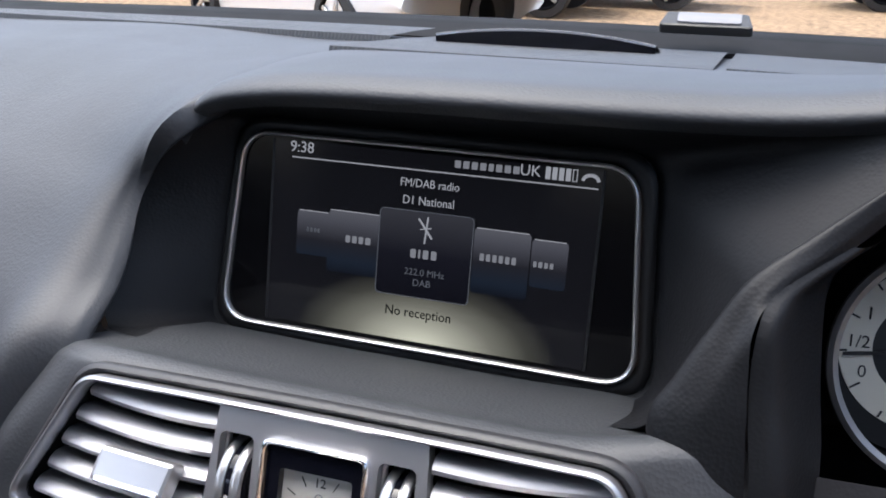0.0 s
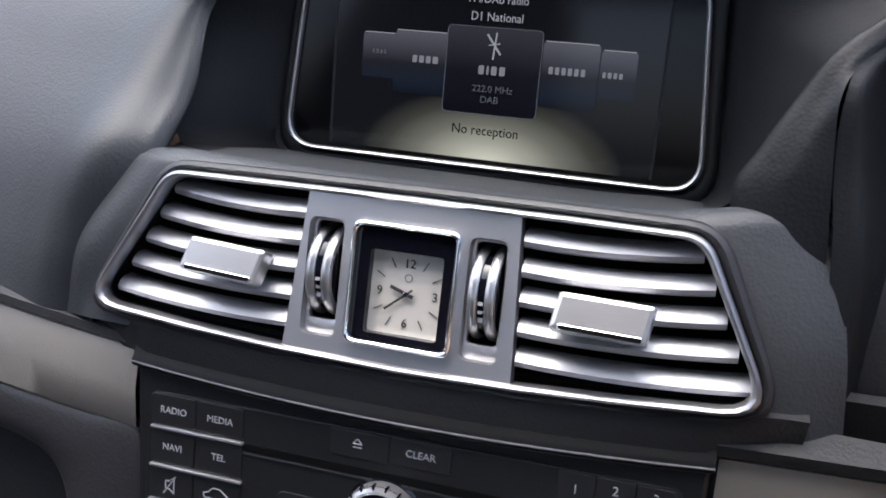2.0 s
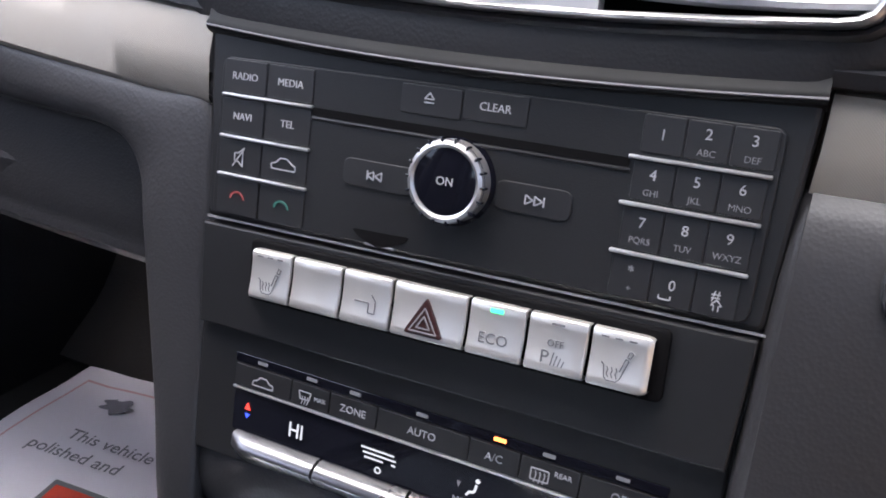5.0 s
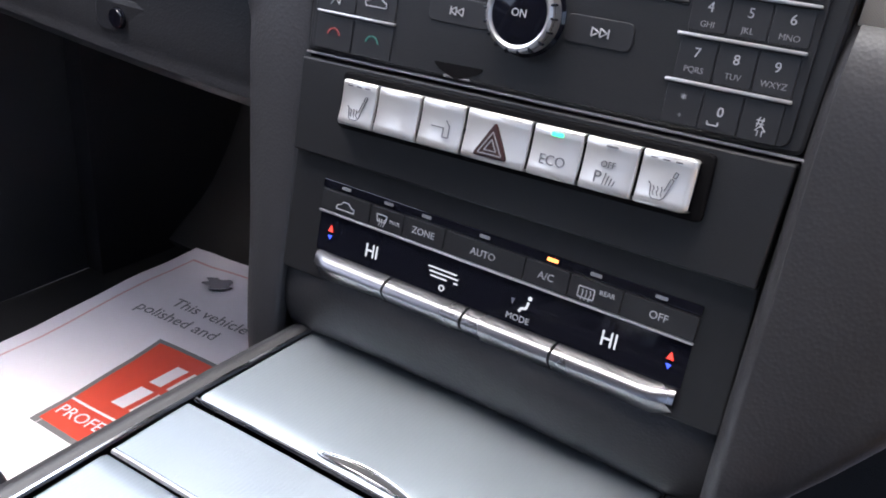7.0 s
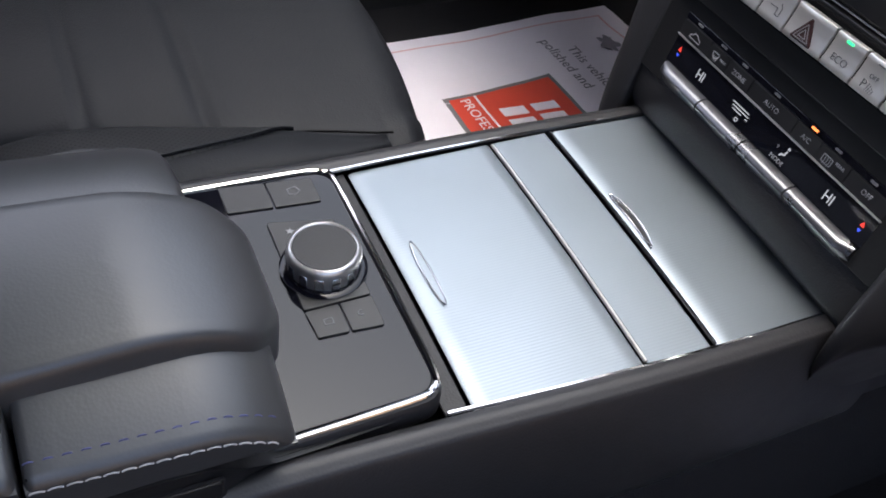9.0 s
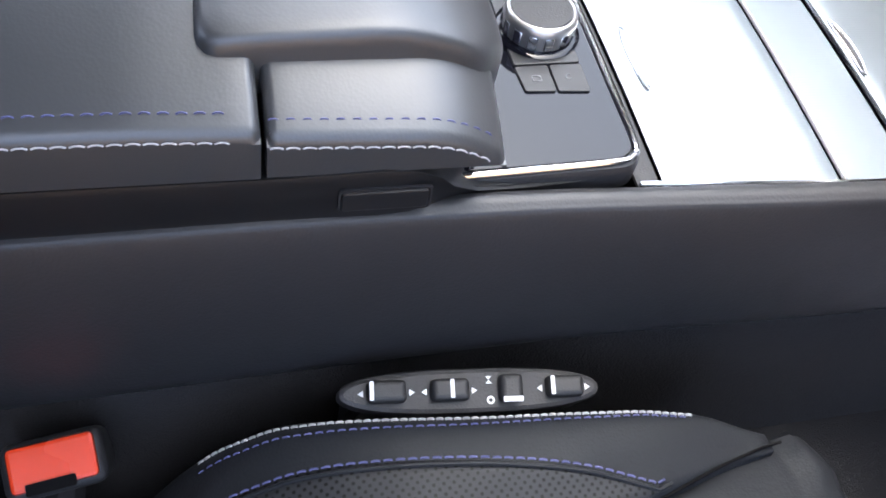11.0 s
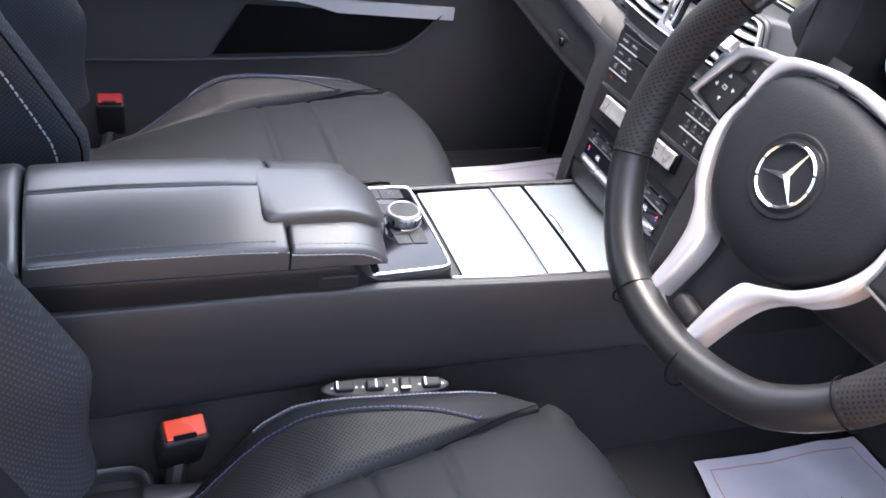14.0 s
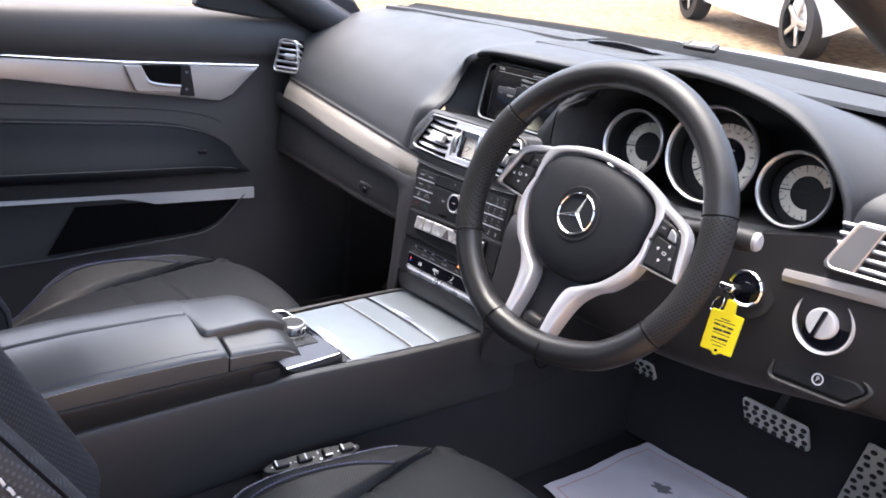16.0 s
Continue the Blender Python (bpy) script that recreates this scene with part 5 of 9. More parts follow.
    for u, col, k in ((-0.1015, MAROON, (3, 0)), (-0.0785, LED_GREEN, (3, 1))):
        arc = [(u + 0.0035 * math.cos(a), -0.0248 + 0.0030 * math.sin(a)) for a in [math.pi * i / 8 for i in range(9)]]
        part("symbol", stroke(arc, 0.0008, up), ARROW_DIM_RED if k == (3, 0) else ARROW_DIM_GREEN, keys[k])
    for z in (0.0190, 0.0015, -0.0148):
        part("silver_bar", rbox((0.0455, 0.0014, 0.0022), 0.0005, 2, at(FH, -0.0895, z, 0.0012)), SILVER, r, "slim silver bar")
    kc = [(0.0665, 0.0812), (0.0814, 0.0961), (0.0963, 0.1110)]
    kr = [(0.0215, 0.0350), (0.0050, 0.0190), (-0.0125, 0.0027), (-0.0300, -0.0145)]
    pad = [[("1", ""), ("2", "ABC"), ("3", "DEF")], [("4", "GHI"), ("5", "JKL"), ("6", "MNO")], [("7", "PQRS"), ("8", "TUV"), ("9", "WXYZ")], [("*", "+"), ("0", ""), ("#", "")]]
    for i, (v0, v1) in enumerate(kr):
        for j, (u0, u1) in enumerate(kc):
            o = -0.0011 * i
            a, s = pad[i][j]
            key(r, u0 + o, u1 + o, v0, v1, f, a, 0.0052, s)
    part("symbol", stroke([(0.0815, -0.0258), (0.0815, -0.0272), (0.0855, -0.0272), (0.0855, -0.0258)], 0.0005, up), WHITE, r)
    part("symbol", stroke([(0.1002, -0.0275), (0.1002, -0.0255), (0.0992, -0.0255), (0.1010, -0.0235), (0.1028, -0.0255), (0.1018, -0.0255), (0.1018, -0.0275)], 0.0004, up), WHITE, r)
    for k, z in enumerate((0.0198, 0.0036, -0.0136)):
        part("silver_bar", rbox((0.0475, 0.0014, 0.0022), 0.0005, 2, at(FH, 0.0872 - 0.0008 * k, z, 0.0012)), SILVER, r, "slim silver bar")
    # disc slot and the keys above it
    part("slot_lip", rbox((0.132, 0.0016, 0.0016), 0.0007, 2, at(FH, -0.0015, 0.0148, 0.0004)), KEYMAT, r)
    part("card_lip", rbox((0.014, 0.0014, 0.0014), 0.0006, 2, at(FH, -0.0305, -0.0315, 0.0000)), GREY, r, "pale lip of the card slot")
    # The slot isn't sunk in; its inner shade is a flat dark bar.
    part("disc_slot", prism(rect(0.131, 0.0032, 0.0014, -0.0015, 0.0175), 0.0012, 0, at(FH, 0, 0, -0.0002)), GAP_SHADE, r, "flat dark bar for the shade in the disc slot")
    e = key(r, -0.0275, -0.0015, 0.0225, 0.0340, f)
    part("symbol", stroke([(-0.0170, 0.0290), (-0.0150, 0.0312), (-0.0130, 0.0290), (-0.0170, 0.0290)], 0.0005, up), WHITE, e)
    part("symbol", line((-0.0170, 0.0276), (-0.0130, 0.0276), 0.0005, up), WHITE, e)
    key(r, -0.0010, 0.0250, 0.0225, 0.0340, at(f, 0, 0.0008), "CLEAR", 0.0043)
    for u0, u1, s in ((-0.0500, -0.0175, -1), (0.0160, 0.0460, 1)):
        k = key(r, u0, u1, -0.0095 + 0.002 * (s > 0), 0.0020 + 0.002 * (s > 0), f, r=0.0035, lift=0.0009)
        uc, vc = (u0 + u1) / 2 + 0.001 * s, -0.0038 + 0.002 * (s > 0)
        b = None
        for o in (-0.0022, 0.0014):
            b = stroke([(uc + o - s * 0.0014, vc - 0.0017), (uc + o - s * 0.0014, vc + 0.0017), (uc + o + s * 0.0016, vc), (uc + o - s * 0.0014, vc - 0.0017)], 0.0005, at(up, 0, 0, 0.0003), b)
        b = line((uc + s * 0.0036, vc - 0.0018), (uc + s * 0.0036, vc + 0.0018), 0.0006, at(up, 0, 0, 0.0003), b)
        part("symbol", b, WHITE, k)
    # Card slot likewise: shade drawn as a flat dark shape on the face.
    part("card_slot", prism(round_poly([(-0.0440, -0.0262), (-0.0170, -0.0255), (-0.0200, -0.0285), (-0.0305, -0.0325), (-0.0400, -0.0292)], 0.001, 3), 0.0010, 0, at(FH, 0, 0, -0.0002)), GAP_SHADE, r, "small flat dark shape for the shade in the memory card slot")
    # rotary knob
    m = at(FH, -0.0014, 0.0002, 0.0) @ Matrix.Diagonal((0.81, 0.81, 0.62, 1))
    kn = part("knob", lathe([(0.0215, 0.0), (0.0215, 0.0012), (0.0195, 0.0020), (0.0195, 0.012), (0.0150, 0.0135), (0, 0.0135)], 48, m), PIANO, r, "gloss black knob cap")
    part("knob_ring", lathe([(0.0196, 0.0030), (0.0198, 0.0100), (0.0190, 0.0140), (0.0172, 0.0152), (0.0158, 0.0142), (0.0156, 0.0120)], 56, m), SILVER, kn, "polished notched ring")
    for i in range(18):
        part("notch", rbox((0.0026, 0.0012, 0.0050), 0.0003, 1, m @ Matrix.Rotation(2 * math.pi * i / 18, 4, "Z") @ Matrix.Translation((0.0192, 0, 0.0122))), PIANO, kn)
    words("legend", "ON", 0.0056, at(m, 0, 0, 0.0137), WHITE, kn)


ARROW_DIM_RED = glowing("dim_red_symbol", (0.8, 0.08, 0.08), 0.06)
ARROW_DIM_GREEN = glowing("dim_teal_symbol", (0.05, 0.45, 0.35), 0.05)
build_radio()
build_under_vents()


# ---- silver switch strip ----
FB = frame_at((0, -0.0085, 0.1395), (0, 0.17, 0.985), (1, 0, 0.036))


def build_switches():
    s = thing("switch_strip", (0, -0.01, 0.125), "row of seven satin silver push buttons", "switches")
    part("backing", prism(rect(0.180, 0.027, 0.003), 0.004, 0.001, at(FB, 0, 0, -0.006)), GAP_SHADE, s)
    ed = [-0.0860, -0.0650, -0.0405, -0.0170, 0.0155, 0.0392, 0.0630, 0.0860]
    tops = []
    for i in range(7):
        a, b = ed[i] + 0.0006, ed[i + 1] - 0.0006
        # hollowed face with a rolled edge
        turn = at(FB, 0, 0, 0.0) @ Matrix.Rotation(radians(-5), 4, "X")
        rows = []
        for x, low, sq in ((a, -0.0016, 0.94 if i == 0 else 0.985), (a + 0.0003, -0.0005, 0.97 if i == 0 else 0.995), (a + 0.0010, 0.0, 1.0), (b - 0.0010 - (0.0016 if i == 6 else 0), 0.0, 1.0), (b - 0.0003 - (0.0006 if i == 6 else 0), -0.0005, 0.96 if i == 6 else 0.995), (b, -0.0016, 0.90 if i == 6 else 0.985)):
            face = [(0.0105, -0.0040), (0.0105, 0.0024), (0.0102, 0.0034), (0.0092, 0.0040)] + [(v, 0.0040 - 0.0007 * (1 - (v / 0.0092) ** 2)) for v in (0.0065, 0.0035, 0.0, -0.0035, -0.0065)] + [(-0.0092, 0.0040), (-0.0102, 0.0034), (-0.0105, 0.0024), (-0.0105, -0.0040)]
            rows.append([turn @ Vector((x, v * sq, d + (low if d > 0 else 0))) for v, d in face])
        bm = skin(rows)
        bmesh.ops.holes_fill(bm, edges=[e for e in bm.edges if e.is_boundary], sides=60)
        tops.append(part("button", bm, BUTTON, s, "satin silver button"))
    up = at(FB, 0, 0, 0.0036) @ Matrix.Rotation(radians(-5), 4, "X")
    for i, u in ((0, -0.0755), (6, 0.0735)):
        for o in (-0.005, 0, 0.005):
            part("lamp", prism(rect(0.0028, 0.0006, 0.0002, u + o, 0.0082), 0.0006, 0, up), INK, tops[i])
        st = [(u - 0.0050, -0.0010), (u - 0.0040, -0.0020), (u - 0.0034, -0.0062), (u - 0.0024, -0.0072), (u + 0.0010, -0.0072), (u + 0.0022, -0.0060), (u + 0.0046, 0.0012), (u + 0.0034, 0.0016), (u + 0.0018, -0.0034)]
        b = stroke(st, 0.0004, up)
        b = stroke([(u + 0.0038, 0.0024), (u + 0.0050, 0.0020), (u + 0.0058, 0.0040), (u + 0.0046, 0.0044), (u + 0.0038, 0.0024)], 0.0004, up, b)
        for o in (-0.0022, -0.0006, 0.0010):
            b = stroke([(u + o - 0.0006, -0.0022), (u + o, -0.0034), (u + o - 0.0005, -0.0046), (u + o + 0.0002, -0.0060)], 0.00035, up, b)
        part("symbol", b, INK, tops[i])
    u = -0.0288
    part("symbol", stroke([(u - 0.0045, -0.0005), (u + 0.002, -0.0005), (u + 0.002, -0.0045), (u + 0.005, -0.0045), (u + 0.005, 0.0005), (u + 0.003, 0.0030)], 0.0005, up), INK, tops[2])
    # hazard triangle
    u = -0.0015
    tri = part("hazard_triangle", prism(round_poly([(u - 0.0088, -0.0082), (u + 0.0088, -0.0082), (u, 0.0075)], 0.0012, 3), 0.0016, 0.0006, at(up, 0, 0, -0.0006)), MAROON, tops[3], "dark red hazard triangle")
    for k in (0.66, 0.33):
        c = -0.0035
        t = [(u - 0.0088 * k, c - 0.0047 * k), (u + 0.0088 * k, c - 0.0047 * k), (u, c + 0.0098 * k), (u - 0.0088 * k, c - 0.0047 * k)]
        part("symbol", stroke(t, 0.0005, at(up, 0, 0, 0.0011)), GREY, tri)
    words("legend", "ECO", 0.0060, at(up, 0.0270, -0.0030, 0.0001), INK, tops[4])
    part("lamp", prism(rect(0.0052, 0.0016, 0.0004, 0.0272, 0.0080), 0.0004, 0, up), LED_GREEN, tops[4], "lit green lamp")
    words("legend", "OFF", 0.0036, at(up, 0.0510, 0.0010, 0.0001), INK, tops[5])
    words("legend", "P", 0.0070, at(up, 0.0475, -0.0045, 0.0001), INK, tops[5])
    b = None
    for i in range(4):
        b = line((0.0502 + 0.0014 * i, -0.0070), (0.0510 + 0.0014 * i, -0.0022 - 0.0008 * i), 0.0004, up, b)
    part("symbol", b, INK, tops[5])
    part("lamp", prism(rect(0.0050, 0.0008, 0.0002, 0.0512, 0.0082), 0.0006, 0, up), INK, tops[5])
    # the flat panel around the strip, down to the climate keys
    pts = round_poly([(-0.1180, -0.0300), (0.1150, -0.0330), (0.1180, 0.0160), (-0.1185, 0.0160)], 0.001, 3)
    part("panel", prism(pts, 0.010, 0.001, at(FB, 0, 0, -0.0145)), PANEL, s, "matt black panel behind the buttons")


build_switches()


# ---- climate controls ----
FC = frame_at((0, -0.0105, 0.0740), (0, 0.17, 0.985), (1, 0, 0.010))


def build_climate():
    c = thing("climate_panel", (0, -0.01, 0.04), "black climate control panel with silver rocker keys", "climate control")
    pts = round_poly([(-0.1180, -0.0320), (0.1180, -0.0290), (0.1170, 0.0400), (-0.1180, 0.0400)], 0.003, 3)
    part("body", prism(pts, 0.008, 0.001, at(FC, 0, 0, -0.0085)), PANEL, c, "matt black body")
    lo = [[(-0.1185, -0.006, 0.046), (-0.1185, -0.012, 0.034), (-0.116, -0.012, 0.012), (-0.112, -0.002, -0.004), (-0.108, 0.02, -0.010)], [(-0.06, -0.016, 0.05), (-0.06, -0.020, 0.036), (-0.06, -0.014, 0.012), (-0.06, 0.004, -0.002), (-0.06, 0.03, -0.008)], [(0, -0.016, 0.05), (0, -0.020, 0.036), (0, -0.012, 0.010), (0, 0.008, -0.002), (0, 0.03, -0.008)], [(0.06, -0.016, 0.05), (0.06, -0.020, 0.036), (0.06, -0.014, 0.012), (0.06, 0.004, -0.002), (0.06, 0.03, -0.008)], [(0.1185, -0.006, 0.046), (0.1185, -0.012, 0.034), (0.116, -0.012, 0.012), (0.112, -0.002, -0.004), (0.108, 0.02, -0.010)]]
    part("lower_apron", surface(lo, 30, 20), LOWER, c, "dark apron curving down to the console", sharp=70)
    part("lamp_strip", prism(rect(0.196, 0.0042, 0.001, 0.0012, 0.0192), 0.0010, 0.0003, at(FC, 0, 0, -0.0004)), PIANO, c)
    for i, u in enumerate((-0.082, -0.056, -0.034, -0.002, 0.0325, 0.053, 0.082)):
        part("lamp", prism(rect(0.0052, 0.0015, 0.0004, u, 0.0192), 0.0005, 0, at(FC, 0, 0, 0.0006)), LED_RED if i == 4 else GREY, c, "lit amber lamp" if i == 4 else "")
    ed = [-0.0965, -0.0660, -0.0460, -0.0225, 0.0200, 0.0420, 0.0665, 0.0990]
    names = ["", "", "ZONE", "AUTO", "A/C", "", "OFF"]
    ks = [key(c, ed[i], ed[i + 1], 0.0056, 0.0166, at(FC, 0, 0, -0.0004), names[i], 0.0047, lift=0.0014) for i in range(7)]
    up = at(FC, 0, 0, 0.0012)
    u, v = -0.0810, 0.0104
    part("symbol", stroke([(u - 0.0055, v - 0.002), (u - 0.005, v), (u - 0.003, v + 0.0005), (u - 0.0015, v + 0.0022), (u + 0.002, v + 0.0022), (u + 0.0035, v + 0.0004), (u + 0.0055, v), (u + 0.0055, v - 0.002), (u - 0.0055, v - 0.002)], 0.0005, up), WHITE, ks[0])
    u = -0.0580
    part("symbol", stroke([(u - 0.0035, v + 0.0025), (u + 0.0025, v + 0.0025), (u + 0.0018, v - 0.0010), (u - 0.0028, v - 0.0010), (u - 0.0035, v + 0.0025)], 0.0005, up), WHITE, ks[1])
    b = None
    for o in (-0.0018, -0.0004, 0.0010):
        b = stroke([(u + o, v + 0.0005), (u + o + 0.0004, v - 0.0015), (u + o - 0.0002, v - 0.0032)], 0.0004, up, b)
    part("symbol", b, WHITE, ks[1])
    words("legend", "MAX", 0.0028, at(up, -0.0508, v + 0.0005, 0.0001), WHITE, ks[1])
    u = 0.0505
    part("symbol", hoop(rect(0.0078, 0.0052, 0.0008, u, v), rect(0.0068, 0.0042, 0.0006, u, v), 0.0003, up), WHITE, ks[5])
    b = None
    for o in (-0.0018, 0, 0.0018):
        b = stroke([(u + o, v + 0.0014), (u + o + 0.0004, v), (u + o - 0.0002, v - 0.0034)], 0.0004, up, b)
    part("symbol", b, WHITE, ks[5])
    words("legend", "REAR", 0.0030, at(up, 0.0598, v + 0.0022, 0.0001), WHITE, ks[5])
    part("silver_line", rbox((0.196, 0.0011, 0.0018), 0.0004, 2, at(FC, 0.001, 0.0050, 0.0006)), SILVER, c, "thin silver line under the keys")
    dsp = part("readout", prism(rect(0.195, 0.0195, 0.001, 0.001, -0.0058), 0.0010, 0, at(FC, 0, 0, -0.0010)), PIANO, c, "black readout strip")
    w = at(FC, 0, 0, 0.0003)
    words("digits", "HI", 0.0098, at(w, -0.0620, -0.0072), LCD, dsp, squeeze=0.85)
    words("digits", "HI", 0.0098, at(w, 0.0648, -0.0064), LCD, dsp, squeeze=0.85)
    for u in (-0.0885, 0.0915):
        part("warm_arrow", prism([(u - 0.0016, -0.0046), (u + 0.0016, -0.0046), (u, -0.0012)], 0.0003, 0, w), ARROW_RED, dsp)
        part("cool_arrow", prism([(u - 0.0013, -0.0066), (u, -0.0088), (u + 0.0013, -0.0066)], 0.0003, 0, w), ARROW_BLUE, dsp)
    b = None
    for i, (x0, x1) in enumerate(((-0.0285, -0.0125), (-0.0275, -0.0115), (-0.0265, -0.0175))):
        b = line((x0, -0.0030 - 0.0021 * i), (x1, -0.0030 - 0.0021 * i), 0.0007, w, b)
    b = hoop(disc(0.0016, 12, -0.0195, -0.0115), disc(0.0010, 12, -0.0195, -0.0115), 0.0003, w, b)
    b = line((-0.0135, -0.0072), (-0.0115, -0.0072), 0.0007, w, b)
    part("fan_symbol", b, LCD, dsp)
    words("legend", "MODE", 0.0042, at(w, 0.0215, -0.0120), WHITE, dsp)
    b = stroke([(0.0255, -0.0030), (0.0248, -0.0062), (0.0225, -0.0068), (0.0215, -0.0085)], 0.0011, w)
    b = prism(disc(0.0010, 12, 0.0258, -0.0012), 0.0003, 0, w, b)
    part("vent_symbol", b, LCD, dsp)
    part("vent_arrow", prism([(0.0168, -0.0035), (0.0186, -0.0035), (0.0177, -0.0062)], 0.0003, 0, w), GREY, dsp)
    re = [-0.0945, -0.0478, -0.0030, 0.0428, 0.0985]
    for i in range(4):
        a, b_ = re[i] + 0.0007, re[i + 1] - 0.0007
        rows = []
        for j in range(13):
            t = j / 12
            x = a + (b_ - a) * t
            tip = (0.004 * (1 - t / 0.12) if i == 0 and t < 0.12 else 0) + (0.004 * (t - 0.85) / 0.15 if i == 3 and t > 0.85 else 0)
            rows.append([FC @ Vector((x, -0.0155, -0.004)), FC @ Vector((x, -0.0160, 0.0022)), FC @ Vector((x, -0.0176, 0.0056 - tip * 0.6)), FC @ Vector((x, -0.0194, 0.0074 - tip)), FC @ Vector((x, -0.0216, 0.0078 - tip)), FC @ Vector((x, -0.0236 + tip * 0.5, 0.0066 - tip)), FC @ Vector((x, -0.0270 + tip, 0.0030)), FC @ Vector((x, -0.0300 + tip, 0.0)), FC @ Vector((x, -0.0302 + tip, -0.004))])
        bm = skin(rows, closed=True)
        bmesh.ops.holes_fill(bm, edges=[e for e in bm.edges if e.is_boundary], sides=20)
        part("rocker", bm, ROCKER, c, "bright silver rocker key")


build_climate()


# ---- centre console ----
def build_console():
    c = thing("centre_console", (0, -0.3, FLOOR_Z), "long dark centre console with ribbed metal lids", "centre console")
    # side walls: a smooth upper shell over a carpeted base
    for s in (-1, 1):
        st = []
        for y, top, ed in ((0.06, 0.006, 0.112), (-0.02, 0.006, 0.1125), (-0.10, 0.0065, 0.1125), (-0.18, 0.0070, 0.1105), (-0.255, 0.0080, 0.1075), (-0.33, 0.0100, 0.1060), (-0.45, 0.0100, 0.1050), (-0.60, 0.0080, 0.1050), (-0.80, 0.0040, 0.1050)):
            zb = -0.104 - 0.02 * max(0, (-y - 0.2)) / 0.4
            st.append([(s * (ed - 0.0105), y, top - 0.001), (s * (ed - 0.006), y, top + 0.0005), (s * (ed - 0.001), y, top - 0.001), (s * (ed + 0.003), y, top - 0.006), (s * (ed + 0.008), y, top - 0.035), (s * (ed + 0.011), y, -0.07), (s * (ed + 0.010), y, zb), (s * (ed - 0.002), y, zb - 0.004)])
        part("side_panel", surface(st, 40, 30), FLANK, c, "smooth dark side panel", sharp=70)
        st = [[(s * 0.104, y, -0.10), (s * 0.108, y, -0.16), (s * 0.118, y, FLOOR_Z)] for y in (0.42, 0.1, -0.3, -0.8)]
        part("carpet_side", surface(st, 10, 8), CARPET, c, "black carpet below the side panel")
        st = [[(s * 0.114, y, -0.02), (s * 0.112, y, -0.06), (s * 0.108, y, -0.12)] for y in (0.05, 0.2, 0.42)]
        part("footwell_panel", surface(st, 8, 8), LOWER, c)
        rail = spline([(s * 0.1015, 0.02, 0.0045), (s * 0.1020, -0.09, 0.0050), (s * 0.0990, -0.18, 0.0060), (s * 0.0945, -0.262, 0.0070)], 30)
        part("bright_rail", tube(rail, 0.0014, 6), CHROME, c, "thin bright rail")
    # lids: front, a narrow middle one and the rear one, slightly crowned
    def lid(y0, y1, name, label):
        rows = []
        for i in range(21):
            t = i / 20
            row = []
            for j, q in enumerate((0, 0.03, 0.1, 0.3, 0.5, 0.7, 0.9, 0.97, 1)):
                y = y0 + (y1 - y0) * q
                half = 0.1005 + (0.0 if y > -0.1 else (y + 0.1) * 0.045)
                x = -half + 2 * half * t
                crown = 0.0022 * (1 - (x / half) ** 2)
                edge = 0.0012 if j in (0, 8) else 0.0
                row.append((x, y, 0.0035 + crown - edge))
            rows.append(row)
        bm = skin(rows)
        bmesh.ops.recalc_face_normals(bm, faces=bm.faces)
        bmesh.ops.solidify(bm, geom=bm.faces[:], thickness=0.003)
        return part(name, bm, COVER if label else LOWER, c, label)
    l1 = lid(0.03, -0.0900, "front_lid", "grey ribbed metal lid")
    l2 = lid(-0.0945, -0.1385, "middle_lid", "narrow grey ribbed metal lid")
    l3 = lid(-0.1415, -0.2460, "rear_lid", "grey ribbed metal lid")
    lid(-0.2490, -0.2620, "end_strip", "")
    part("well", rbox((0.20, 0.36, 0.03), 0.004, 1, Matrix.Translation((0, -0.14, -0.022))), GAP_SHADE, c)
    bm = tube([(x, -0.0919, 0.0062 - 0.0022 * (x / 0.1) ** 2) for x in [-0.0995 + 0.199 * i / 20 for i in range(21)]], 0.0013, 6)
    part("bright_edge", bm, CHROME, c, "thin bright lid edge")
    bm = tube([(x, -0.1398, 0.0060 - 0.0022 * (x / 0.1) ** 2) for x in [-0.0970 + 0.194 * i / 20 for i in range(21)]], 0.0013, 6)
    part("bright_edge", bm, SILVER, c)
    # finger pulls
    for lidp, y, xa, xb, d in ((l3, -0.2325, -0.0245, 0.0285, -1), (l1, -0.0865, -0.0290, 0.0235, 1)):
        ring_o, ring_i = [], []
        for i in range(32):
            a = 2 * math.pi * i / 32
            xm, half = (xa + xb) / 2, (xb - xa) / 2
            bow = 0.0030 * d * (1 - math.cos(a) ** 2) if d > 0 else 0
            ring_o.append((xm + half * math.cos(a), 0.0035 * math.sin(a) + bow))
            ring_i.append((xm + half * 0.93 * math.cos(a), 0.0020 * math.sin(a) + bow))
        m = Matrix.Translation((0, y, 0.0050))
        part("finger_pull", hoop(ring_o, ring_i, 0.0022, m, bevel=0.0008), CHROME, lidp, "slim bright finger pull")
        part("pull_hollow", prism(ring_i, 0.0010, 0, m), COVER if d < 0 else LOWER, lidp)


build_console()


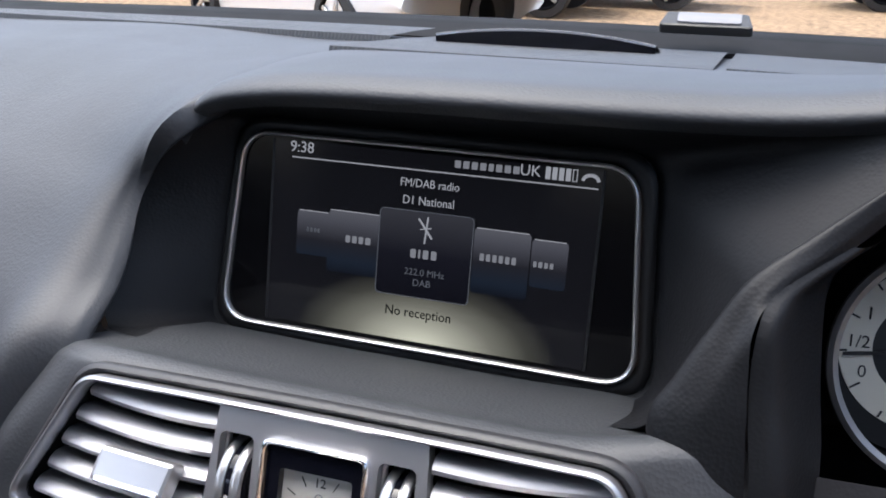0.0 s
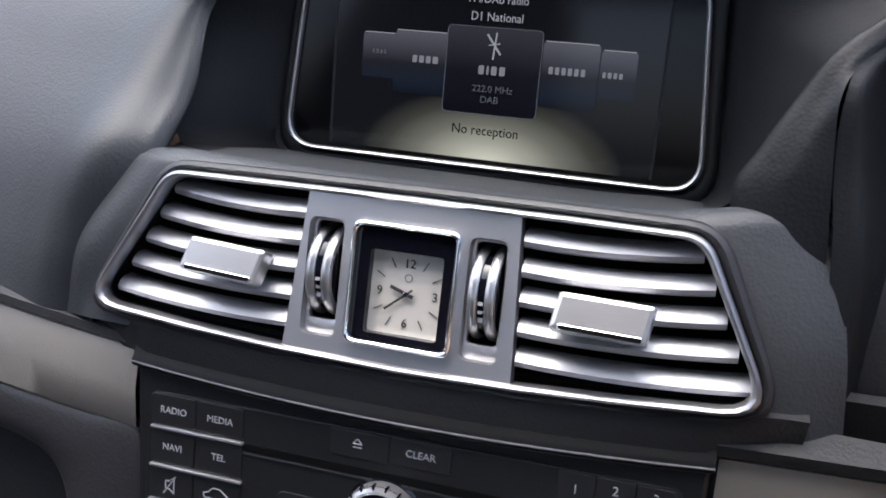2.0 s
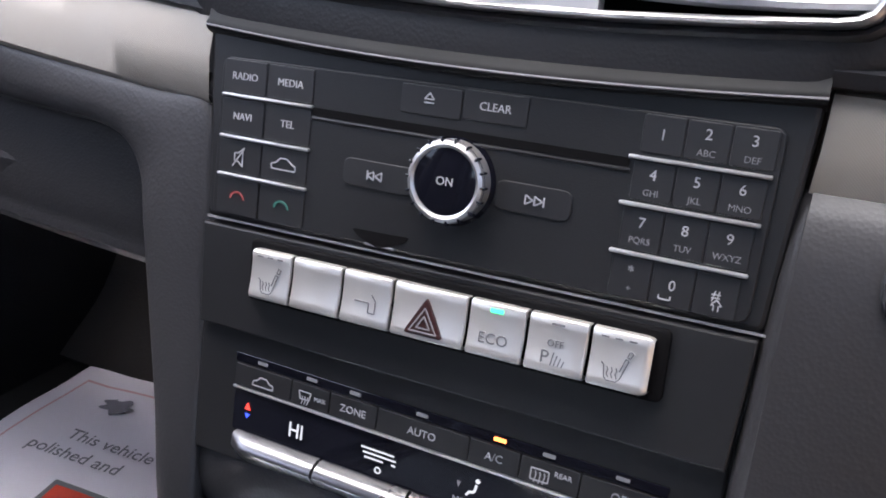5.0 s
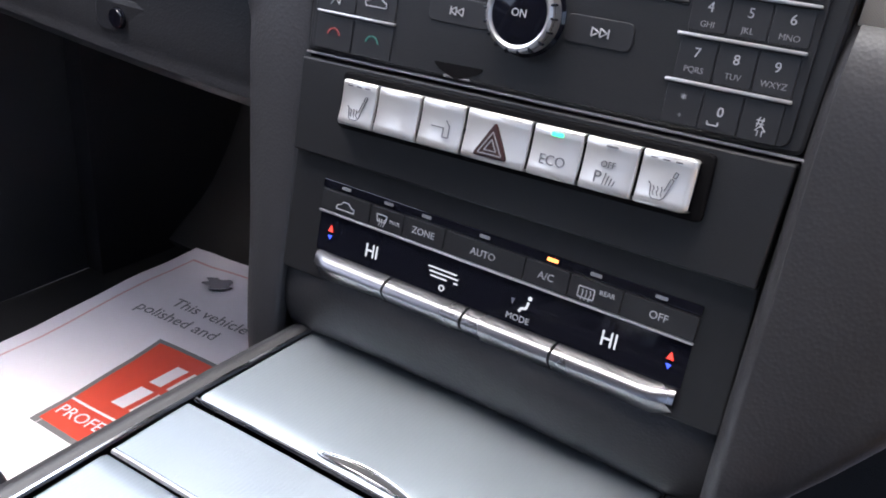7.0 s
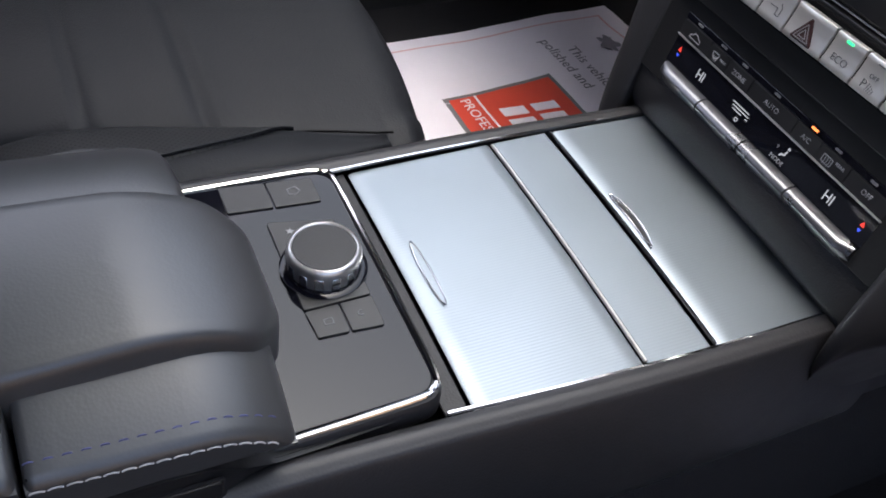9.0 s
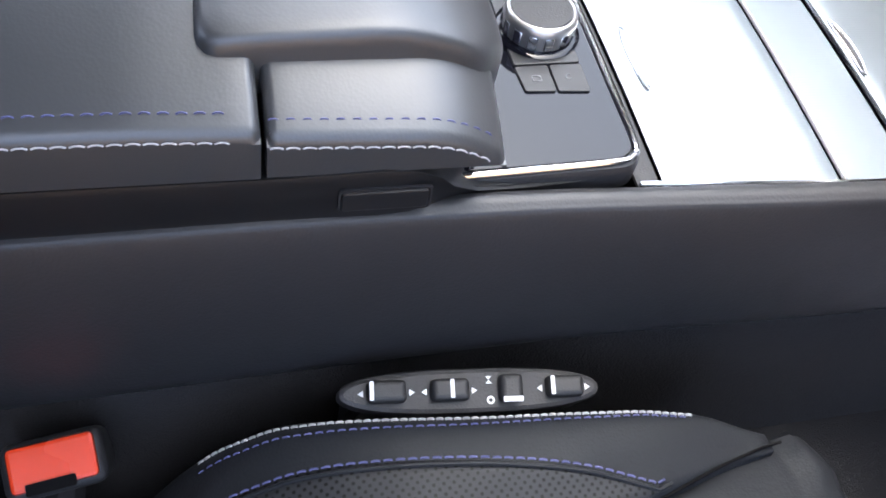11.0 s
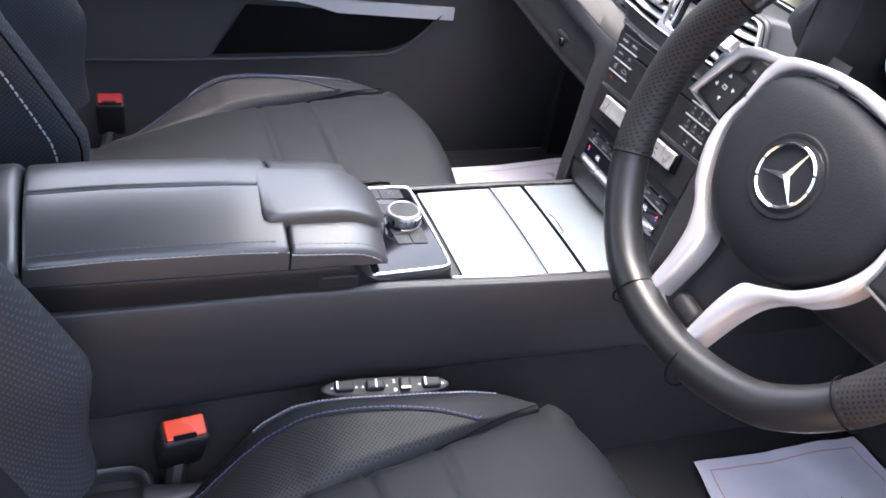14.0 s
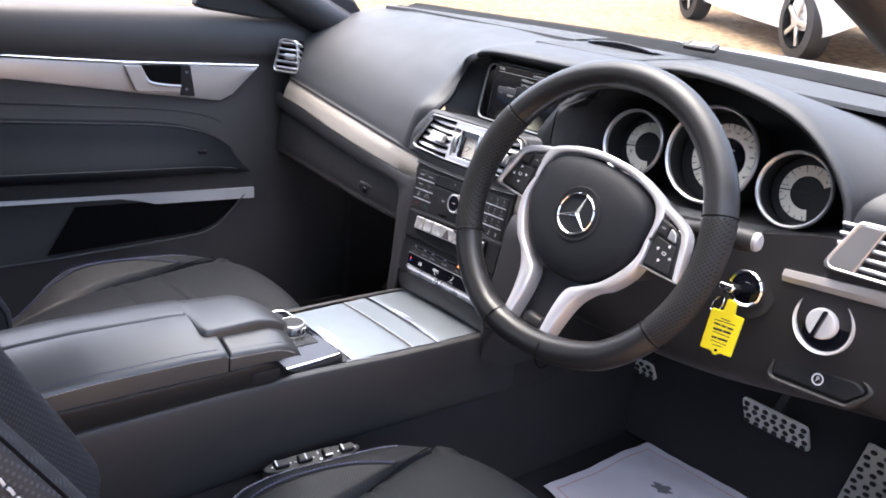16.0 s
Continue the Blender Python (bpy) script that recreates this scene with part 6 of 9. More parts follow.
def build_controller():
    """The gloss panel with the rotary controller, in front of the armrest."""
    p = thing("controller_panel", (0, -0.3, 0.0), "gloss black panel with rotary controller and bright frame", "control panel")
    slope = frame_at((0, -0.300, 0.0155), (0, 1, 0.035))
    out = round_poly([(-0.0955, -0.085), (0.0920, -0.085), (0.0905, 0.0405), (-0.0880, 0.0405)], [0.002, 0.002, 0.016, 0.016], 7)
    inn = round_poly([(-0.0900, -0.085), (0.0865, -0.085), (0.0855, 0.0355), (-0.0830, 0.0355)], [0.002, 0.002, 0.013, 0.013], 7)
    part("plinth", prism(out, 0.016, 0.004, at(slope, 0, 0, -0.0165)), FLANK, p, "dark moulded plinth")
    part("panel", prism(inn, 0.002, 0.0004, at(slope, 0, 0, -0.0004)), PIANO, p, "gloss black panel")
    path = [slope @ Vector((x, y, 0.0012)) for x, y in [(-0.0905, -0.055), (-0.0890, -0.01), (-0.0875, 0.022), (-0.0845, 0.0325), (-0.0755, 0.0375), (-0.02, 0.0383), (0.03, 0.0383), (0.0755, 0.0375), (0.0850, 0.0325), (0.0875, 0.022), (0.0885, -0.02), (0.0893, -0.075)]]
    part("bright_frame", tube(spline(path, 80), 0.0017, 8), CHROME, p, "bright metal frame")
    f = at(slope, 0, 0, 0.0016)
    for pts in ([(-0.0865, -0.0310), (-0.0640, -0.0310), (-0.0615, -0.0045), (-0.0830, -0.0045)], [(-0.0828, -0.0035), (-0.0613, -0.0035), (-0.0590, 0.0235), (-0.0795, 0.0235)]):
        k = part("key", prism(round_poly(pts, 0.0012, 3), 0.0012, 0.0004, f), KEYMAT, p, "flat black key")
    b = stroke([(-0.0735, 0.0070), (-0.0690, 0.0070), (-0.0680, 0.0110), (-0.0705, 0.0140), (-0.0745, 0.0120), (-0.0735, 0.0070)], 0.0006, at(f, 0, 0, 0.0013))
    part("symbol", b, GREY, k)
    pad = part("key", prism(round_poly([(-0.0500, -0.0125), (0.0180, -0.0125), (0.0180, 0.0250), (-0.0420, 0.0250)], 0.0015, 3), 0.0016, 0.0005, f), KEYMAT, p, "flat black key beside the controller")
    k2 = part("key", prism(round_poly([(0.0190, -0.0125), (0.0375, -0.0110), (0.0385, 0.0060), (0.0190, 0.0060)], 0.0015, 3), 0.0013, 0.0004, f), KEYMAT, p, "flat black key beside the controller")
    k3 = part("key", prism(round_poly([(0.0190, 0.0070), (0.0386, 0.0070), (0.0400, 0.0245), (0.0190, 0.0250)], 0.0015, 3), 0.0013, 0.0004, f), KEYMAT, p, "flat black key beside the controller")
    up = at(f, 0, 0, 0.0014)
    st = []
    for i in range(11):
        a = math.pi / 2 + 2 * math.pi * i / 10
        r = 0.0026 if i % 2 == 0 else 0.0011
        st.append((-0.0395 + r * math.cos(a), -0.0020 + r * math.sin(a)))
    part("star_symbol", prism(st[:10], 0.0002, 0, at(f, 0, 0, 0.0017)), WHITE, pad)
    part("symbol", hoop(rect(0.0042, 0.0050, 0.0005, 0.0290, -0.0025), rect(0.0034, 0.0042, 0.0004, 0.0290, -0.0025), 0.0002, up), GREY, k2)
    words("legend", "C", 0.0050, at(up, 0.0290, 0.0150, 0.0001, 90), GREY, k3)
    m = at(slope, -0.0085, 0.0075, 0.0018) @ Matrix.Scale(0.84, 4)
    kn = part("rotary_knob", lathe([(0.0228, 0.0), (0.0230, 0.003), (0.0238, 0.005), (0.0246, 0.014), (0.0243, 0.0172), (0.0237, 0.0192), (0.0228, 0.0203), (0.0216, 0.0207), (0.0208, 0.0204), (0.0203, 0.0196)], 64, m), SILVER, p, "polished rotary knob with a black cap")
    part("knob_cap", lathe([(0.0207, 0.0196), (0.0200, 0.0203), (0.0140, 0.0207), (0.0, 0.0208)], 48, m), RUBBER, kn, "black leather-grained cap")
    for i in range(14):
        part("knurl", rbox((0.0012, 0.0060, 0.0100), 0.0005, 1, m @ Matrix.Rotation(2 * math.pi * i / 14, 4, "Z") @ Matrix.Translation((0.0242, 0, 0.0098))), CHROME, kn)
    part("knob_base", lathe([(0.0275, 0.0), (0.0275, 0.0022), (0.0255, 0.0034), (0.0220, 0.0036)], 48, at(slope, -0.0085, 0.0075, 0.0016) @ Matrix.Scale(0.88, 4)), PIANO, p)


build_controller()


def build_armrest():
    a = thing("armrest", (0, -0.55, 0.01), "black leather split armrest with blue and white stitching", "armrest")
    base = [[(-0.105, y, 0.006), (-0.106, y, 0.025), (-0.103, y, 0.039), (-0.09, y, 0.041), (0.09, y, 0.041), (0.102, y, 0.040), (0.1045, y, 0.028), (0.1040, y, 0.008)] for y in (-0.385, -0.45, -0.60, -0.80)]
    base.insert(0, [(x * 0.90, -0.350, min(z, 0.012)) for x, y, z in base[0]])
    base.insert(0, [(x * 0.93, -0.268, min(z, 0.008)) for x, y, z in base[0]])
    bm = surface(base, 16, 40)
    part("base", bm, PANEL, a, "matt black armrest base", sharp=60)
    part("release_button", prism(rect(0.040, 0.0125, 0.002), 0.0022, 0.0008, frame_at((0.1052, -0.398, 0.0225), (0, 0, 1), (0, 1, 0))), KEYMAT, a, "black release button")
    part("button_frame", hoop(rect(0.043, 0.0155, 0.003), rect(0.0405, 0.013, 0.002), 0.0015, frame_at((0.1052, -0.398, 0.0225), (0, 0, 1), (0, 1, 0))), LOWER, a)

    def crown(x, y):
        z = 0.0945 - 2.6 * max(0, x - 0.01) ** 2 - 5.0 * min(0, x + 0.01) ** 2
        return z - 0.10 * max(0, y + 0.50) ** 1 * 0.5 - 0.05 * max(0, -0.62 - y)
    pieces = [("lid", 0.0180, 0.1070, -0.700, -0.4530, 0.0), ("lid", -0.0950, 0.0160, -0.700, -0.4565, 0.0), ("front_cushion", 0.0600, 0.1065, -0.4505, -0.345, -0.003), ("front_cushion", -0.0930, -0.0100, -0.4535, -0.362, -0.002)]
    for nm, x0, x1, y0, y1, dz in pieces:
        def top(x, y, dz=dz, nm=nm):
            z = crown(x, y) + dz
            if nm == "front_cushion":
                k = max(0, y + 0.385) / 0.045
                z -= 0.020 * k * k
            return z
        part(nm, cushion(x0, x1, y0, y1, 0.042, top, 0.0045), LEATHER_B, a, "black leather lid" if nm == "lid" else "black leather front cushion")

    def palm(x, y):
        k = max(0, y + 0.405) / 0.062
        return 0.0944 - 1.4 * (x - 0.022) ** 2 - 0.022 * k * k - 0.02 * max(0, -0.45 - y)

    plan = round_poly([(-0.0215, -0.4755), (0.0770, -0.4755), (0.0715, -0.352), (0.0560, -0.337), (-0.0020, -0.337), (-0.0160, -0.352)], [0.010, 0.010, 0.016, 0.016, 0.016, 0.016], 6)
    plan = resample(plan, 96)
    rings = []
    for k, dz in ((1.0, -0.030), (1.0, -0.008), (0.994, -0.0048), (0.978, -0.0022), (0.955, -0.0008), (0.92, 0.0), (0.80, 0.0), (0.65, 0.0), (0.48, 0.0), (0.30, 0.0), (0.12, 0.0), (0.0004, 0.0)):
        rings.append([(0.027 + (x - 0.027) * k, -0.408 + (y + 0.408) * k, palm(0.027 + (x - 0.027) * k, -0.408 + (y + 0.408) * k) + dz) for x, y in plan])
    part("palm_rest", skin(rings, closed=True), LEATHER_B, a, "raised black leather palm rest")
    # stitching along the driver's edge of the lid and front cushion
    for y0, y1 in ((-0.695, -0.4635), (-0.4495, -0.352)):
        n = 30
        ys = [y0 + (y1 - y0) * i / n for i in range(n + 1)]
        dz = 0.0 if y0 < -0.5 else -0.004

        def drop(y):
            k = max(0, y + 0.385) / 0.045
            return dz - 0.020 * k * k if y0 > -0.5 else 0.0
        xs = 0.1073 if y0 < -0.5 else 0.1068
        white = [(xs, y, crown(0.1058, y) + drop(y) - 0.0040) for y in ys]
        blue = [(0.0985, y, crown(0.0985, y) + drop(y) + (0.0004 if y0 < -0.5 else 0.0008)) for y in ys]
        part("white_stitching", stitches(white, 0.0055, 0.0011, 0.00042), WHITE_THREAD, a, "white thread", kind="stuff")
        part("blue_stitching", stitches(blue, 0.0042, 0.0026, 0.0004), BLUE_THREAD, a, "blue thread", kind="stuff")
        seam = [(0.1030, y, crown(0.1030, y) + drop(y) - 0.0010) for y in ys]
        part("seam", tube(seam, 0.0007, 5), GAP_SHADE, a)
    # rear end with two air outlets
    e = part("rear_block", cushion(-0.10, 0.108, -0.742, -0.7035, -0.05, lambda x, y: crown(x, -0.70) + 0.003 - 2.5 * (y + 0.7035) ** 2, 0.010), LEATHER_B, a, "dark block behind the armrest lid")
    part("outlet_housing", rbox((0.200, 0.030, 0.090), 0.006, 2, Matrix.Translation((0.004, -0.757, 0.012))), LOWER, e, "black housing of the rear air outlets")
    for k in (-0.046, 0.054):
        for i in range(5):
            part("rear_outlet_slat", rbox((0.088, 0.022, 0.0045), 0.0015, 2, Matrix.Translation((k, -0.768, 0.064 - 0.014 * i)) @ Matrix.Rotation(0.35, 4, "X")), SILVER, e, "silver outlet slat")


build_armrest()


# ---- seats ----
def build_seat():
    """The driver's seat; the passenger's one is a copy."""
    s = thing("sports_seat", (0.372, -0.38, FLOOR_Z), "black leather sports seat with perforated bolsters and blue stitching", "seat", "front seats")
    CX = 0.372
    # along the cushion: outer edge, inner seam, height of the edge and of the seam
    ys = [-0.640, -0.590, -0.550, -0.520, -0.500, -0.480, -0.450, -0.420, -0.390, -0.35, -0.30, -0.25, -0.21, -0.175]
    outer = [0.225, 0.198, 0.174, 0.159, 0.151, 0.147, 0.147, 0.151, 0.155, 0.160, 0.164, 0.168, 0.174, 0.190]
    inner = [0.305, 0.293, 0.286, 0.281, 0.278, 0.276, 0.271, 0.266, 0.260, 0.251, 0.237, 0.223, 0.212, 0.205]
    top = [-0.212, -0.197, -0.180, -0.158, -0.141, -0.124, -0.105, -0.0965, -0.0930, -0.092, -0.093, -0.096, -0.102, -0.110]
    low = [-0.165, -0.152, -0.142, -0.134, -0.129, -0.125, -0.120, -0.118, -0.117, -0.117, -0.117, -0.117, -0.117, -0.117]

    def along(y):
        """Outer edge, inner seam, edge height and seam height at y."""
        n = 8
        return [sum(float(np.interp(y + 0.012 * (k - n / 2) / n, ys, q)) for k in range(n + 1)) / (n + 1) for q in (outer, inner, top, low)]

    def section(y, sign):
        o, i, t, w = along(y)
        e = min(1.0, (i - o) / 0.085)
        g = max(0, w + 0.011 - t)
        pts = [(o + 0.022, min(-0.28, t - 0.07)), (o + 0.006, min(-0.20, t - 0.05)), (o - 0.001, min(-0.140, t - 0.026)), (o, min(-0.112, t - 0.012)), (o + 0.004 * e, t - 0.006), (o + 0.014 * e, t), (o + 0.034 * e, t + 0.001 * e + 0.28 * g), (i - 0.028 * e, t - 0.004 * e + 0.80 * g), (i - 0.010 * e, t - 0.009 * e + 0.97 * g), (i - 0.001, w), (i + 0.004, w - 0.007)]
        return spline([(CX + sign * (x - CX), y, z) for x, z in pts], 44)
    nose = [(0.225, -0.150, -0.27), (0.208, -0.146, -0.20), (0.200, -0.150, -0.15), (0.199, -0.156, -0.140), (0.199, -0.161, -0.131), (0.200, -0.165, -0.126), (0.201, -0.168, -0.124), (0.202, -0.170, -0.123), (0.203, -0.171, -0.124), (0.205, -0.172, -0.126), (0.208, -0.172, -0.130)]
    edge_line = spline([(-0.64, 0.257, 0), (-0.60, 0.233, 0), (-0.560, 0.211, 0), (-0.52, 0.191, 0), (-0.50, 0.184, 0), (-0.48, 0.179, 0), (-0.45, 0.177, 0), (-0.42, 0.179, 0), (-0.355, 0.188, 0), (-0.295, 0.202, 0), (-0.2475, 0.222, 0)], 80)

    def spline_x(y):
        """The outer edge of the perforated insert, at y along the bolster."""
        return float(np.interp(y, [p.x for p in edge_line], [p.y for p in edge_line]))
    for sign in (1, -1):
        rows = [section(-0.640 + 0.465 * k / 60, sign) for k in range(61)]
        rows.append(spline([(CX + sign * (x - CX), y, z) for x, y, z in nose], 44))
        part("side_bolster", skin(rows), LEATHER, s, "black leather side bolster", sharp=80)

        def on(y, f):
            """A point on the bolster's top: f from the outer edge to the inner seam."""
            o, i, t, w = along(y)
            x = o + 0.006 + (i - 0.012 - o) * f
            row = [(sign * (p.x - CX) + CX, p.z) for p in section(y, sign)][14:]
            return Vector((CX + sign * (x - CX), y, float(np.interp(x, [p[0] for p in row], [p[1] for p in row]))))
        # perforated insert, lying on the bolster
        rows = []
        for k in range(47):
            y = -0.635 + (0.635 - 0.2475) * k / 46
            o, i = along(y)[:2]
            xb = spline_x(y)
            f0 = min(0.97, max(0.12, (xb - o - 0.006) / (i - 0.012 - o)))
            row = []
            for j in range(13):
                f = f0 + (1.0 - f0) * j / 12
                row.append(on(y, f) + Vector((0, 0, 0.0028 if 0 < j < 12 else -0.0015)))
            rows.append(row)
        ins = part("perforated_insert", skin(rows), PERF, s, "finely perforated leather insert", sharp=80)
        edge = [r[1] + Vector((0, 0, 0.0008)) for r in rows]
        if sign > 0:
            part("blue_stitching", stitches([p + Vector((-sign * 0.0035, 0, 0.0003)) for p in edge], 0.0042, 0.0020, 0.0006), BLUE_THREAD, ins, "blue thread", kind="stuff")
        part("piping", tube(edge, 0.0012, 6), LEATHER, ins)
        part("seam", tube([on(-0.60 + 0.43 * k / 30, 1.06) + Vector((0, 0, 0.003)) for k in range(31)], 0.0009, 6), GAP_SHADE, s)
        yy = [-0.49 + 0.27 * k / 40 for k in range(41)]
        if sign < 0:
            continue
        part("white_stitching", stitches([on(y, -0.02) + Vector((0, 0, 0.0010)) for y in yy], 0.0034, 0.0014, 0.0007), WHITE_THREAD, s, "white thread", kind="stuff")
        part("blue_stitching", stitches([on(y, 0.045) + Vector((0, 0, 0.0010)) for y in yy], 0.0036, 0.0022, 0.0005), BLUE_THREAD, s, "blue thread", kind="stuff")
    # middle cushion with two cross seams and a front roll
    def mid_z(y, f):
        z = 0.005 + along(y)[3] + 0.016 * (1 - (2 * f - 1) ** 2)
        for q in (-0.307, -0.392):
            z -= 0.0055 * math.exp(-((y - q) / 0.0045) ** 2) - 0.002 * math.exp(-((y - q) / 0.02) ** 2)
        return z + 0.002 * max(0, (y + 0.30) / 0.18) - 0.006 * max(0, (y + 0.215) / 0.05) * (2 * f - 1) ** 4
    rows = []
    for k in range(90):
        y = -0.66 + (0.66 - 0.166) * k / 89
        i = along(y)[1] - 0.012
        rows.append([Vector((i + (2 * (CX - i)) * f, y, mid_z(y, f) - (0.009 if f in (0, 1) else 0.0025 if j in (1, 31) else 0.0) * (1 - 0.75 * min(1, max(0, (y + 0.225) / 0.045))))) for j, f in enumerate([q / 32 for q in range(33)])])
    last = rows[-1]
    for dy, dz, w in ((0.010, 0.000, 0.0), (0.020, -0.004, 0.001), (0.029, -0.012, 0.003), (0.035, -0.026, 0.006), (0.037, -0.045, 0.010), (0.034, -0.09, 0.016), (0.028, -0.15, 0.020)):
        rows.append([p + Vector(((CX - p.x) * w * 4, dy + 0.012 * (1 - ((p.x - CX) / 0.16) ** 2) * min(1, dy / 0.02), dz + (0.006 if abs(p.x - CX) > 0.15 else 0))) for p in last])
    part("seat_cushion", skin(rows), LEATHER, s, "black leather seat cushion", sharp=80)
    part("seat_base", rbox((0.30, 0.34, 0.11), 0.02, 2, Matrix.Translation((CX, -0.37, -0.245))), LOWER, s)
    for x in (0.21, 0.53):
        part("seat_rail", rbox((0.03, 0.48, 0.075), 0.004, 1, Matrix.Translation((x, -0.38, FLOOR_Z - 0.013))), LOWER, s, "black seat rail")
    # backrest: bolsters and middle panels, leaning back
    def back(z, f, bulge, w=0.205):
        y = -0.700 - 0.43 * (z + 0.10) - 0.05 * max(0, z - 0.25)
        return Vector((CX + w * f, y + bulge, z))
    rows = []
    for k in range(40):
        z = -0.13 + 0.68 * k / 39
        w = 0.215 - 0.03 * max(0, (z - 0.25) / 0.3) ** 2
        b = 0.100 * (1 - max(0, z / 0.53) ** 1.4) / (1 + (max(0, 0.01 - z) / 0.105) ** 1.6)
        rows.append([back(z, f, g, w) for f, g in ((-0.93, -0.12), (-1.0, -0.04), (-1.005, b * 0.6), (-0.975, b * 0.90), (-0.90, b), (-0.80, b * 0.92), (-0.70, b * 0.55), (-0.62, 0.004), (-0.60, -0.003))])
    for sign in (1, -1):
        cols = [[Vector((p.x if sign > 0 else 2 * CX - p.x, p.y, p.z)) for p in spline(r, 28)] for r in rows]
        part("back_bolster", skin(cols), PERFB, s, "perforated leather back bolster", sharp=80)
        line_pts = [Vector((p.x if sign > 0 else 2 * CX - p.x, p.y + 0.0002, p.z)) for p in [r[3] for r in rows]]
        part("seam", tube(line_pts, 0.0014, 6), GAP_SHADE, s)
        if sign < 0:
            side = [Vector((2 * CX - r[2].x + 0.0012, r[2].y, r[2].z)) for r in rows[4:]]
            part("white_stitching", stitches(side, 0.0060, 0.0030, 0.0011), WHITE_THREAD, s, "white thread", kind="stuff")
    mid = []
    for k in range(80):
        z = -0.15 + 0.70 * k / 79
        g = 0.012
        for q in (-0.02, 0.08, 0.18, 0.28):
            g -= 0.007 * math.exp(-((z - q) / 0.006) ** 2)
        w = 0.215 - 0.03 * max(0, (z - 0.25) / 0.3) ** 2
        mid.append([back(z, f, g * (1 - (f / 0.6) ** 2 * 0.9), w) for f in [-0.60 + 1.2 * j / 16 for j in range(17)]])
    part("backrest", skin(mid), LEATHER, s, "black leather backrest", sharp=80)
    shell = [[back(z, f, g, 0.215) for f, g in ((-0.93, -0.12), (-0.6, -0.15), (0, -0.16), (0.6, -0.15), (0.93, -0.12))] for z in (-0.15, 0.1, 0.3, 0.55)]
    part("back_shell", surface(shell, 20, 20), LOWER, s)
    capz = [[back(0.55, f, g, 0.19) + Vector((0, 0, h)) for f, g, h in ((-1, -0.12, 0), (-0.9, -0.06, 0.02), (0, -0.05, 0.05), (0.9, -0.06, 0.02), (1, -0.12, 0))], [back(0.55, f, g, 0.19) for f, g in ((-1.0, 0.0), (-0.9, 0.01), (0, 0.012), (0.9, 0.01), (1.0, 0.0))]]
    part("back_cap", surface(capz, 6, 20), LEATHER, s)
    head = cushion(CX - 0.13, CX + 0.13, -0.06, 0.05, 0.0, lambda x, y: 0.20, 0.035, lambda x, y, z: (x, -0.955 + y - 0.25 * z, 0.60 + z))
    part("headrest", head, LEATHER, s, "black leather headrest")
    return s


seat = build_seat()
copy_thing(seat, Matrix.Translation((0.372 - 0.744, -0.38 + 0.006, FLOOR_Z + 0.045)))


def build_seat_switches():
    s = thing("seat_switch_panel", (0.147, -0.343, -0.13), "black oval panel of seat adjusters with white marks", "seat switches")
    m = frame_at((0.1475, -0.3430, -0.0995), (-1, 0.09, 0.35), (0.09, 1, 0))
    out = [(0.0735 * math.copysign(abs(math.cos(a)) ** 0.75, math.cos(a)), 0.0125 * math.copysign(abs(math.sin(a)) ** 0.85, math.sin(a))) for a in [2 * math.pi * i / 48 for i in range(48)]]
    part("panel", prism(out, 0.012, 0.003, at(m, 0, 0, -0.010)), LOWER, s, "black oval panel")
    part("bracket", rbox((0.13, 0.018, 0.10), 0.004, 1, at(m, 0, 0, -0.055)), LOWER, s)
    for u, kind in ((-0.0475, 0), (-0.0130, 1), (0.0210, 2), (0.0520, 3)):
        d = prism(rect(0.021 if kind != 2 else 0.013, 0.012 if kind != 2 else 0.015, 0.003, u, 0.0005), 0.0075, 0.0032, at(m, 0, 0, 0.0010), seg=4)
        sw = part("adjuster", d, RUBBER, s, "ribbed black adjuster")
        if kind == 2:
            part("mark", prism(rect(0.011, 0.0028, 0.0006, u, -0.0060), 0.0006, 0, at(m, 0, 0, 0.0084)), MARK, sw)
            part("mark", prism([(u - 0.0135, 0.0075), (u - 0.0100, 0.0075), (u - 0.0118, 0.0055)], 0.0004, 0, at(m, 0, 0, 0.0021)), MARK, s)
            part("mark", prism([(u - 0.0135, 0.0035), (u - 0.0100, 0.0035), (u - 0.0118, 0.0055)], 0.0004, 0, at(m, 0, 0, 0.0021)), MARK, s)
            part("mark", hoop(disc(0.0022, 14, u - 0.0112, -0.0055), disc(0.0012, 14, u - 0.0112, -0.0055), 0.0004, at(m, 0, 0, 0.0021)), MARK, s)
        else:
            o = {0: -0.0085, 1: 0.0005, 3: -0.0080}[kind]
            part("mark", prism(rect(0.0022, 0.010, 0.0005, u + o, 0.0008), 0.0006, 0, at(m, 0, 0, 0.0084)), MARK, sw)
            for sg in (-1, 1):
                part("mark", prism([(u + sg * 0.0125, 0.0018), (u + sg * 0.0125, -0.0018), (u + sg * 0.0155, 0)][::sg], 0.0004, 0, at(m, 0, 0, 0.0021)), MARK, s)


build_seat_switches()


